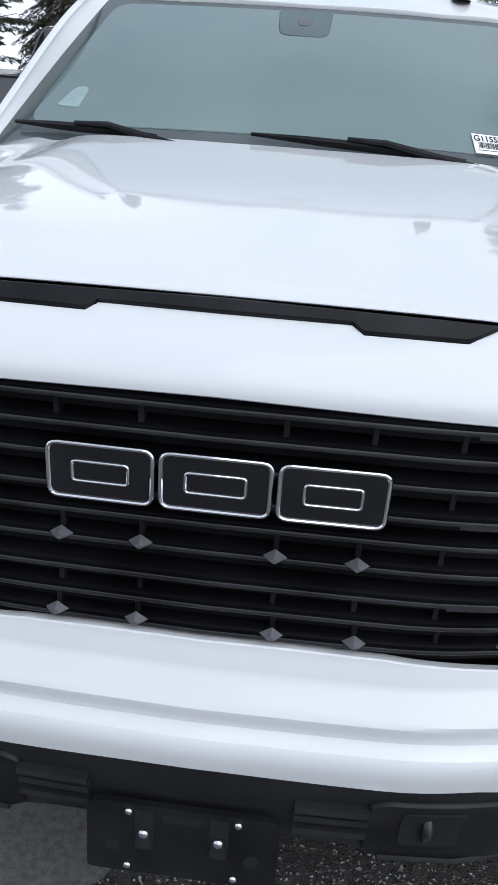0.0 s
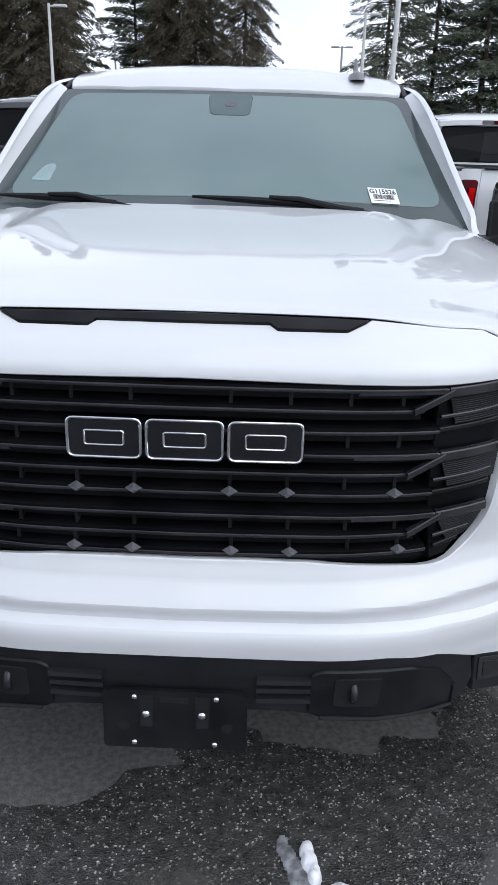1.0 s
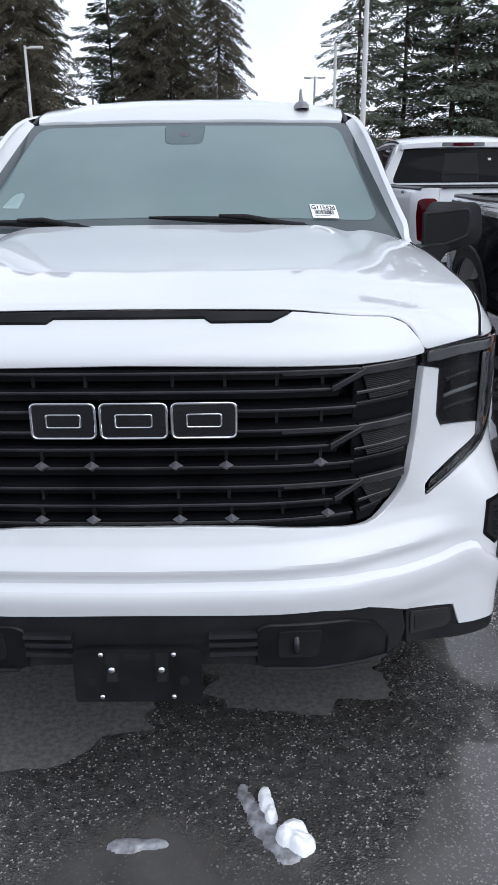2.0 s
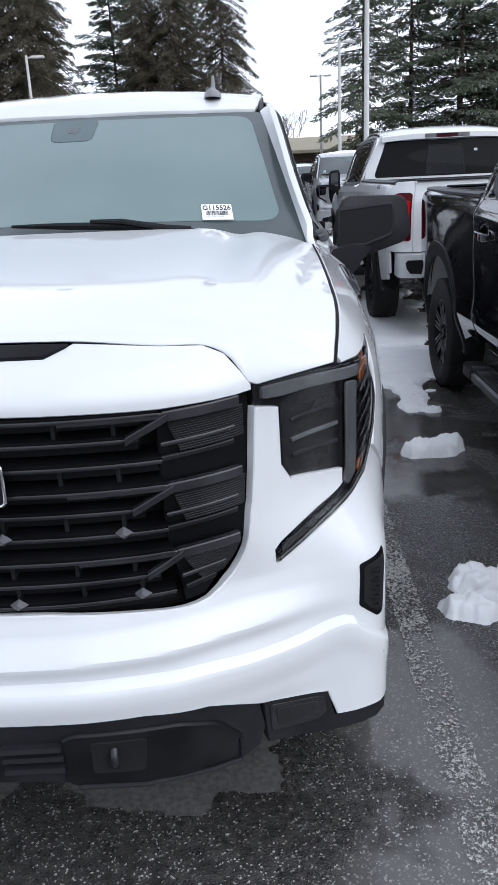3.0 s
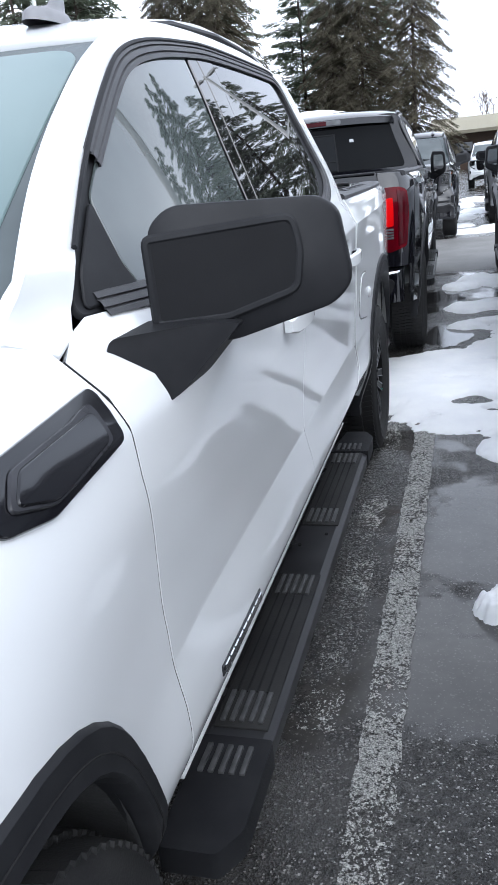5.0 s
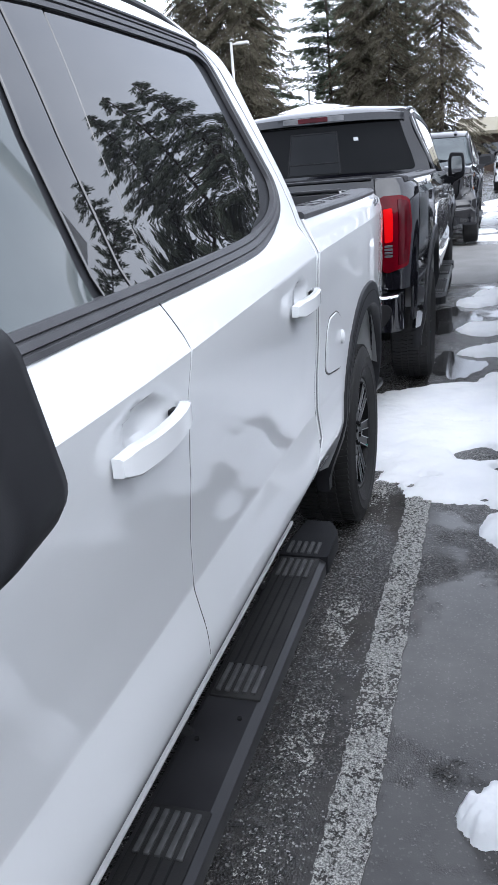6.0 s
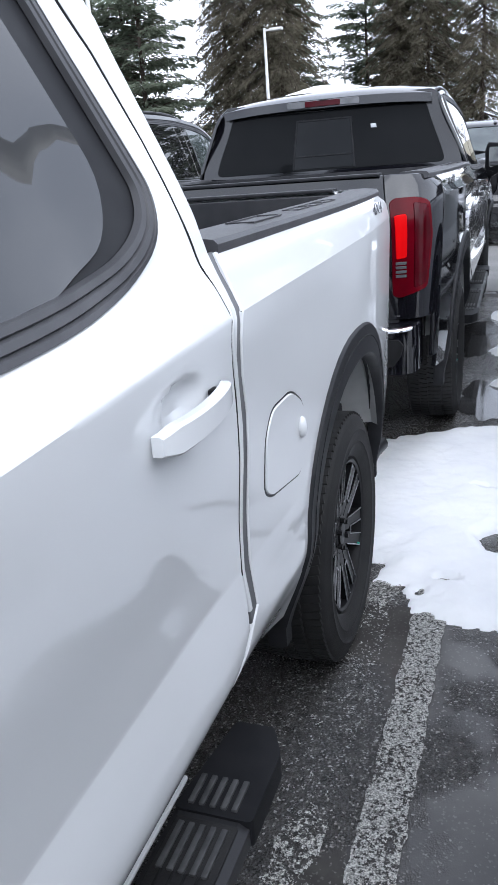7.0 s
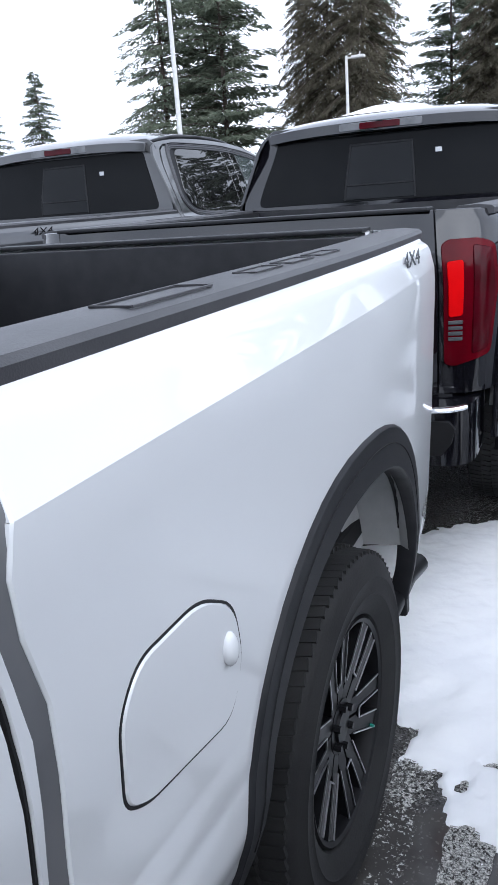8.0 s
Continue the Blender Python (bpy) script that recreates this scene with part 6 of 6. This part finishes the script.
def snow_patch(name, h, label, seed, blobs, holes=(), rough=.35, step=.022, mat=None, crumb=.10, rim=.5):
    """Old snow lying where any of the round spots reach, with a thick rounded rim, a ragged edge and melted holes."""
    x0, x1 = min(b[0] - 1.4 * b[2] for b in blobs), max(b[0] + 1.4 * b[2] for b in blobs)
    y0, y1 = min(b[1] - 1.4 * b[3] for b in blobs), max(b[1] + 1.4 * b[3] for b in blobs)
    nx, ny = math.ceil((x1 - x0) / step), math.ceil((y1 - y0) / step)
    bm, grid = bmesh.new(), {}
    sc = 1.0 / max(.05, min(min(b[2], b[3]) for b in blobs))
    for i in range(nx + 1):
        for j in range(ny + 1):
            x, y = x0 + (x1 - x0) * i / nx, y0 + (y1 - y0) * j / ny
            p = Vector((x, y, seed * 7.3))
            fs = [1 - ((x - b[0]) / b[2]) ** 2 - ((y - b[1]) / b[3]) ** 2 for b in blobs]
            f = math.log(sum(math.exp(6 * max(-3, a)) for a in fs)) / 6
            k = min(sc * .6, 11.0) if sc > 6 else min(sc, 4.0)
            f += rough * (.9 * noise.noise(p * 1.1 * k) + .6 * noise.noise(p * 2.7 * k) + .35 * noise.noise(p * 6.1 * k))
            for b in holes:
                f = min(f, ((x - b[0]) / b[2]) ** 2 + ((y - b[1]) / b[3]) ** 2 - 1 + .5 * noise.noise(p * 9))
            z = h * (min(1, max(0, f) * 2.2) ** rim * (.62 + .38 * min(1, max(0, f)))) - (.012 if f < 0 else 0)
            z += h * crumb * max(0, min(1, f * 3)) * (.6 * noise.noise(p * 6) + .5 * noise.noise(p * 15) + .45 * noise.noise(p * 37) + .25 * abs(noise.noise(p * 80)))
            grid[i, j] = (bm.verts.new((x, y, z)), f)
    for i in range(nx):
        for j in range(ny):
            q = [grid[i, j], grid[i + 1, j], grid[i + 1, j + 1], grid[i, j + 1]]
            if max(a[1] for a in q) > 0:
                bm.faces.new([a[0] for a in q])
    bmesh.ops.delete(bm, geom=[v for v in bm.verts if not v.link_faces], context="VERTS")
    return tagged(part(name, bm, mat or M["snow"], angle=180), label, "snow", "snow patches", "stuff")


snow_patch("snow_patch", .042, "broad ragged patch of old snow between the trucks", 1,
           ((1.50, 5.62, .62, .78), (1.05, 6.05, .62, .72), (1.85, 5.35, .45, .70), (1.70, 4.62, .20, .22), (1.30, 6.55, .42, .40), (1.85, 6.6, .50, .85), (2.1, 7.3, .45, .6)),
           ((1.48, 5.52, .13, .13), (1.42, 6.04, .13, .022), (1.24, 5.16, .05, .02), (1.60, 5.30, .06, .07), (1.95, 5.75, .16, .05), (1.72, 6.55, .14, .05)), .34, .014, None, .22, .4)
snow_patch("snow_patch", .034, "narrow tongue of melting snow", 5, ((1.72, 4.40, .13, .20), (1.75, 4.18, .10, .20), (1.70, 3.92, .10, .14), (1.80, 3.82, .07, .06)), (), .5, .010, None, .5, .4)
snow_patch("snow_patch", .05, "broken snow with melt holes", 2, ((1.80, 7.95, .40, .28), (1.50, 7.90, .20, .16), (2.2, 8.2, .4, .4)), ((1.72, 7.9, .12, .08),), .7, .025, None, .3, .4)
snow_patch("snow_patch", .045, "broken snow with melt holes", 3, ((1.52, 8.86, .27, .26), (1.86, 8.95, .34, .34), (2.25, 9.1, .4, .4)), (), .75, .028, None, .3, .4)
snow_patch("snow_patch", .045, "thin broken snow", 4, ((1.40, 10.30, .22, .28), (1.62, 10.85, .30, .34), (2.0, 10.6, .4, .6)), (), .75, .03, None, .3, .4)
snow_patch("snow_patch", .085, "small snow lump on wet asphalt", 6, ((1.66, 3.00, .15, .09), (1.56, 2.97, .10, .07), (1.75, 3.03, .09, .06)), (), .5, .008, None, .42, .85)
snow_patch("snow_patch", .066, "rounded lump of old snow", 7, ((1.66, 1.42, .27, .17), (1.48, 1.29, .17, .09), (1.82, 1.53, .2, .14)), ((1.62, 1.28, .10, .03),), .55, .009, None, .42, .85)
snow_patch("snow_patch", .034, "small crust of old snow", 8, ((.308, .000, .020, .030), (.312, -.035, .022, .035), (.322, -.070, .018, .030)), (), .32, .004, None, .5, .45)
snow_patch("snow_patch", .036, "small broken lump of old snow", 14, ((.380, -.120, .036, .034), (.398, -.160, .032, .034), (.358, -.142, .026, .030)), ((.396, -.140, .022, .007),), .36, .004, None, .6, .5)
snow_patch("snow_patch", .008, "grey slush trailing from a snow lump", 15, ((.248, .014, .016, .034), (.264, -.022, .021, .040), (.284, -.062, .027, .044), (.306, -.102, .032, .044), (.332, -.142, .036, .042), (.362, -.180, .038, .038)), (), .40, .005, M["slush"], .6)
snow_patch("snow_patch", .012, "thin melting slush", 9, ((-.05, -.162, .045, .022), (.0, -.158, .05, .018), (.04, -.156, .025, .012)), (), .55, .006, M["slush"], .5)
snow_patch("snow_patch", .05, "small snow lump on wet asphalt", 10, ((1.93, 2.10, .10, .08),), (), .4, .012, None, .5)
snow_patch("snow_patch", .012, "thin scrap of ice on asphalt", 13, ((1.90, 4.32, .045, .03),), (), .3, .008)
snow_patch("snow_patch", .06, "patch of old snow at a row's end", 11, ((1.55, 17.5, .5, .45), (2.1, 17.9, .5, .8), (1.3, 19.0, .3, .4)), (), .5, .045)
snow_patch("snow_patch", .06, "thin snow along the lane", 12, ((1.35, 21.5, .4, .9), (1.7, 23.5, .45, 1.0), (1.3, 26.5, .4, 1.2), (1.8, 29.5, .5, 1.5)), (), .7, .07)
bm = bmesh.new()
bm.faces.new([bm.verts.new(p) for p in ((-40, 11.75, .002), (40, 11.75, .002), (40, 16.35, .002), (-40, 16.35, .002))])
tagged(part("cross_lane", bm, M["lane"]), "paler damp asphalt lane between the rows", "road", kind="structure")

# ---- other trucks, from the same build in other colours ----

def repaint(ob, paint, label):
    for o in (ob, *ob.children_recursive):
        if o.name.startswith("windscreen_pane"):
            o.material_slots[0].link = "OBJECT"
            o.material_slots[0].material = M["door_glass"]
            o["label"] = "dark glass"
        if o.data and o.data.materials and o.data.materials[0] == M["white"]:
            o.material_slots[0].link = "OBJECT"
            o.material_slots[0].material = paint
            if "label" in o:
                o["label"] = o["label"].replace("white", paint.name.split("_")[0])
    ob["label"] = label
    return ob


FINE = ("lining_rib", "floor_rib", "rail_emboss", "stake_pocket", "grip_rib", "fine_rib", "tie", "stud", "emblem", "badge_bar", "lug_nut", "slot", "clip", "bolt", "hole", "vent_rib", "side_louvre", "bar_web", "trim_louvre", "spoke_edge", "tread", "sidewall", "lamp_fin", "swept")


def parked(x, y, turn, paint, label, far=False, size=(1, 1, 1)):
    ob = copy_thing(truck, pose(x, y, 0, 0, 0, turn) @ Matrix.Diagonal((*size, 1)))
    for o in ob.children:
        if o.name.startswith("wheel") and not o.data:  # wheels stay round on the longer trucks
            o.matrix_local = o.matrix_local @ Matrix.Diagonal((1, min(1, 1.05 / size[1]), 1, 1))
    if far:
        for o in list(ob.children_recursive):
            if o.name.startswith(FINE):
                bpy.data.objects.remove(o)
    return repaint(ob, paint, label)


def tall_mirrors(ob):
    """Narrow upright towing mirrors, as the heavier trucks carry."""
    for o in ob.children:
        if o.name.startswith("door_mirror"):
            side = 1 if sum(v.co.x for v in o.children[0].data.vertices) > 0 else -1
            c = Vector((side * .99, 1.70, 1.36))
            o.matrix_local = Matrix.Translation(c) @ Matrix.Diagonal((.62, .9, 1.45, 1)) @ Matrix.Translation(-c)
    return ob


BIG = (1.02, 1.15, 1.03)
black_truck = parked(.01, 5.98 + 5.8 * 1.15, 180.9, M["black"], "black crew-cab pickup with snow on its roof, parked tail to tail", size=BIG)
pale_truck = parked(2.86, 6.12 + 5.8 * 1.15, 180, M["white"], "white crew-cab pickup seen from behind on snowy ground", size=BIG)
tall_mirrors(black_truck)
tall_mirrors(pale_truck)
for o in pale_truck.children_recursive:  # its bumper is all paint
    if o.name.startswith("bright_strip"):
        bpy.data.objects.remove(o)
side_truck = parked(2.98, -.21, 0, M["black"], "black crew-cab pickup with side step, parked alongside")
grey_truck = parked(-2.40, 6.25 + 5.8 * 1.06, 180, M["charcoal"], "charcoal crew-cab pickup with snow on its roof", size=(1, 1.06, 1.06))
parked(0.28, 16.0, 0, M["black"], "black pickup facing the lane in the next row", True, (1, 1, 1.04))
parked(2.95, 18.2, 0, M["silver"], "silver pickup with snow on bonnet and roof", True, (1, 1, 1.04))
parked(-.1, 24.6, 0, M["black"], "black pickup farther down the lane", True)
parked(-.4, 33.5, 0, M["black"], "black pickup farther down the lane", True)
parked(2.6, 38, 0, M["white"], "white pickup far down the lane", True)


def roof_snow(x, y, w, l, z, h, seed, label):
    bm = bmesh.new()
    g = {}
    for i in range(25):
        for j in range(25):
            u, v = i / 12 - 1, j / 12 - 1
            e = max(0, 1 - abs(u) ** 4) * max(0, 1 - abs(v) ** 4)
            g[i, j] = bm.verts.new((x + u * w + .03 * noise.noise((u * 3, v * 3, seed)), y + v * l, z - .05 * u * u + h * e ** .35 * (1 + .25 * noise.noise((u * 2.5, v * 2.5, seed + 5)))))
    for i in range(24):
        for j in range(24):
            bm.faces.new((g[i, j], g[i + 1, j], g[i + 1, j + 1], g[i, j + 1]))
    return tagged(part("roof_snow", bm, M["snow"], angle=180), label, "snow", "snow on roofs", "stuff")


roof_snow(.00, 9.10, .40, .42, 2.01, .05, 1, "smooth cap of snow on a black truck's roof")
roof_snow(-2.55, 9.3, .52, .60, 2.03, .06, 2, "smooth cap of snow on a charcoal truck's roof")
roof_snow(2.95, 21.1, .6, .5, 1.995, .06, 3, "snow on a silver truck's roof")


# ---- lamp posts ----
def lamp_post(x, y, h, heads, r=.11, label="pale steel lamp post with flat head"):
    T = thing("street_lamp", label, "lamp post", "car park lamps", Matrix.Translation((x, y, 0)))
    bm = bmesh.new()
    add_tube(bm, [(0, 0, 0), (0, 0, h * .5), (0, 0, h)], lambda t: r * (1 - .35 * t), 10)
    part("post", bm, M["pole"], T)
    bm = bmesh.new()
    add_box(bm, -.25, .25, -.25, .25, 0, .6, .04)
    part("base", bm, material("concrete", (.35, .34, .33), .85, second=(.28, .27, .26), scale=6) if "concrete" not in M else M["concrete"], T, "concrete base")
    for s in heads:
        bm = bmesh.new()
        add_box(bm, min(0, s * .35), max(0, s * .35), -.04, .04, h - .16, h - .08, .01)
        add_box(bm, min(s * .3, s * 1.0), max(s * .3, s * 1.0), -.17, .17, h - .18, h - .04, .03)
        part("head", bm, M["pole"], T, "flat lamp head")
    return T


M["concrete"] = material("concrete", (.35, .34, .33), .85, second=(.28, .27, .26), scale=6, bump=.3, bump_scale=30)
lamp_post(-12.4, 47, 8.45, (1,))
lamp_post(-13.0, 69.7, 8.95, (1,))
lamp_post(5.85, 40.0, 13, (1, -1), .15)
lamp_post(6.1, 57.0, 9.8, (1, -1), .15)
lamp_post(6.3, 78, 10.0, (1, -1), .15)
lamp_post(-19.5, 41, 13, (1,), .15)
lamp_post(4.55, 10.1, 14.0, (1,), .10)


# ---- trees ----
def conifer(name, height, spread, mat, seed, density=1.0, droop=.35, bare=.12, label="", ragged=.35, clump=.55, taper=.75):
    rnd = random.Random(seed)
    T = thing(name, label, "conifer tree", "conifers round the car park")
    bm = bmesh.new()
    lean = rnd.uniform(-.2, .2)
    add_tube(bm, [(lean * t * t, .2 * t * t, height * t) for t in (k / 8 for k in range(9))], lambda t: height * .0095 * (1 - t) + .03, 9)
    limbs = []
    n = int(height * 5.2 * density)
    for k in range(n):
        t = bare + (1 - bare) * (k + rnd.random()) / n
        reach = spread * (1 - t) ** taper * rnd.uniform(1 - ragged, 1.0) + .35
        if t < bare + .12:
            reach *= rnd.uniform(.5, 1)
        a = rnd.uniform(0, 2 * math.pi)
        limbs.append((t, a, reach))
        p0 = Vector((lean * t * t, .2 * t * t, height * t))
        tip = p0 + Vector((math.cos(a) * reach, math.sin(a) * reach, -droop * reach + .1 * reach))
        mid = (p0 + tip) / 2 + Vector((0, 0, .10 * reach))
        add_tube(bm, [p0, mid, tip], lambda q: .035 * (1 - q) + .008, 4, False)
    part("trunk", bm, M["bark"], T, "dark straight trunk with limbs")
    verts, faces = [], []

    def spray(p, d, size):
        side = d.cross(Vector((0, 0, 1)))
        side = side.normalized() if side.length > .01 else Vector((1, 0, 0))
        up = side.cross(d).normalized()
        roll = rnd.uniform(-.7, .7)
        side, up = side * math.cos(roll) + up * math.sin(roll), up * math.cos(roll) - side * math.sin(roll)
        b = len(verts)
        w = size * rnd.uniform(.13, .22)
        verts.extend((p, p + d * size * .4 + side * w - up * w * .3, p + d * size, p + d * size * .5 - side * w * .8 - up * w * .3))
        faces.extend(((b, b + 1, b + 2), (b, b + 2, b + 3)))

    for t, a, reach in limbs:
        p0 = Vector((lean * t * t, .2 * t * t, height * t))
        out = Vector((math.cos(a), math.sin(a), 0))
        m = max(10, int(reach * 26 * density))
        for k in range(m):
            q = rnd.uniform(.12, 1.0)
            p = p0 + out * reach * q + Vector((0, 0, .10 * reach * 4 * q * (1 - q) * .5 - (droop - .1) * reach * q))
            width = .34 * reach * (1 - q * .7)
            sidev = Vector((-out.y, out.x, 0)) * rnd.uniform(-1, 1) * width
            d = (out * rnd.uniform(.3, 1) + sidev.normalized() * rnd.uniform(.1, .9) + Vector((0, 0, rnd.uniform(-.55, .05) - droop * .4))).normalized()
            spray(p + sidev + Vector((0, 0, rnd.uniform(-.12, .08) - .12 * sidev.length)), d, clump * rnd.uniform(.6, 1.25))
    me = bpy.data.meshes.new("crown")
    me.from_pydata(verts, [], faces)
    me.materials.append(mat)
    ob = new("crown", me)
    ob.parent = T
    tagged(ob, "drooping needle sprays with gaps of sky")
    return T


FIR = "tall dark green fir with drooping boughs"
CED = "tall brownish green cedar, dense and ragged"
fir_a = conifer("fir_tree", 18, 5.6, M["fir"], 11, 1.75, .32, .03, label=FIR, clump=.36, ragged=.55, taper=.8)
fir_b = conifer("fir_tree", 19, 4.6, M["fir"], 23, 2.0, .22, .05, label=FIR, ragged=.60, clump=.36, taper=.6)
cedar_a = conifer("cedar_tree", 17, 4.0, M["cedar"], 5, 3.0, .70, .02, label=CED, ragged=.34, clump=.23, taper=.5)
pine_a = conifer("fir_tree", 19, 6.0, M["fir"], 31, 1.6, .05, .07, label="tall open fir with gaps between its boughs", ragged=.75, clump=.46, taper=.6)
TREES = {"a": fir_a, "b": fir_b, "c": cedar_a, "p": pine_a}


def plant(kind, x, y, turn, size):
    m = Matrix.Translation((x, y, -.05)) @ Matrix.Rotation(radians(turn), 4, "Z")
    src = TREES[kind]
    if src.get("used"):
        ob = copy_thing(src, m)
    else:
        ob = src
        ob["used"] = 1
        ob.matrix_world = m
    ob.matrix_world = m @ Matrix.Diagonal((size, size, size, 1))
    return ob


for row in (
    ("c", -2.1, 64, 10, 1.03), ("c", -6.0, 66, 130, 1.1), ("c", -8.2, 66, 70, .95), ("p", -11.4, 71, 90, 1.0), ("p", -9.9, 75, 10, .95), ("c", -16.0, 62, 250, 1.2), ("c", -19.3, 64, 300, 1.2), ("b", -17.5, 70, 40, 1.1), ("b", -5.2, 71, 200, 1.0), ("c", -22.0, 67, 20, 1.1),
    ("p", -28.0, 64, 200, 1.25), ("a", -33.4, 64, 20, 1.30), ("p", -30.8, 67, 145, 1.25), ("b", -46.5, 64, 260, .72), ("b", -51.5, 62, 190, .85), ("p", -43, 70, 20, .45),
    ("a", 8.6, 64, 0, 1.05), ("b", 12.6, 66, 120, 1.08), ("b", 16.2, 65, 210, 1.34), ("a", 19.5, 66, 210, 1.48), ("b", 23.0, 67, 80, 1.40), ("a", 26.5, 62, 30, 1.2), ("a", 31, 60, 15, .85),
    ("a", -14, -38, 20, .7), ("a", 13, -40, 300, .65)):
    plant(*row)

# a bare tree beyond the building
bt = thing("bare_tree", "leafless grey tree beyond a low building", "tree")
bt.matrix_world = Matrix.Translation((4.6, 120, 0))
bm = bmesh.new()
rb = random.Random(4)


def grow(p, d, l, r, depth):
    q = p + d * l
    add_tube(bm, [p, (p + q) / 2 + Vector((rb.uniform(-.1, .1), rb.uniform(-.1, .1), 0)) * l, q], lambda t: r * (1 - .35 * t), 4, False)
    if depth:
        for k in range(3 if depth > 1 else 4):
            nd = (d + Vector((rb.uniform(-.75, .75), rb.uniform(-.75, .75), rb.uniform(-.1, .5)))).normalized()
            grow(q, nd, l * rb.uniform(.6, .8), r * .6, depth - 1)


grow(Vector((0, 0, 0)), Vector((0, 0, 1)), 3.2, .22, 5)
part("crown", bm, M["twig"], bt, "fine bare branches")

# low building at the far end
bd = thing("low_building", "low brown building with a shallow tan roof", "building")
bm = bmesh.new()
add_box(bm, -1, 26, 86, 98, 0, 3.5, .05)
part("wall", bm, M["fascia"], bd, "brown weathered wall")
bm = bmesh.new()
add_prism(bm, [(84.5, 3.4), (99.5, 3.4), (99.5, 3.7), (92, 5.2), (84.5, 3.7)], 32, lambda u, v, w: (-2 + w * .94, u, v))
part("roof", bm, M["roofing"], bd, "tan sheet roof", smooth=False)
for k in range(7):
    bm = bmesh.new()
    add_box(bm, 0 + 3.7 * k, 2.2 + 3.7 * k, 85.93, 86.02, 1.2, 2.6, .02)
    part("window", bm, M["tint"], bd, "dark window", smooth=False)

# stock label behind the windscreen
LB = thing("stock_label", "white paper stock label with black printed number", "label")
c = Vector(screen(.665, .146))
t1 = (Vector(screen(.705, .165)) - Vector(screen(.625, .165))).normalized()
t2 = (Vector(screen(.665, .21)) - Vector(screen(.665, .12))).normalized()
nn = t1.cross(t2).normalized()
LB.matrix_world = Matrix(((t1.x, t2.x, nn.x, c.x), (t1.y, t2.y, nn.y, c.y), (t1.z, t2.z, nn.z, c.z), (0, 0, 0, 1)))
bm = bmesh.new()
add_box(bm, -.052, .052, -.047, .047, .006, .007, 0)
part("paper", bm, M["paper"], LB, smooth=False)
crv = bpy.data.curves.new("label_text", "FONT")
crv.body, crv.size, crv.extrude, crv.offset, crv.align_x = "G115526", .0265, .0003, .0004, "CENTER"
tob = bpy.data.objects.new("label_text", crv)
scene.collection.objects.link(tob)
bpy.context.view_layer.update()
me = bpy.data.meshes.new_from_object(tob.evaluated_get(bpy.context.evaluated_depsgraph_get()))
bpy.data.objects.remove(tob)
me.materials.append(M["ink"])
tx = new("print", me)
tx.parent = LB
tx.matrix_local = Matrix.Translation((0, .012, .0078)) @ Matrix.Diagonal((.98, 1.45, 1, 1))
bm = bmesh.new()
rl = random.Random(9)
x = -.038
while x < .036:
    w = rl.choice((.0008, .0012, .002))
    add_box(bm, x, x + w, -.022, .006, .0074, .0080, 0)
    x += w + rl.choice((.001, .0016, .0024))
add_box(bm, -.042, .020, -.033, -.031, .0074, .0080, 0)
part("bar_print", bm, M["ink"], LB, "printed bars", smooth=False)
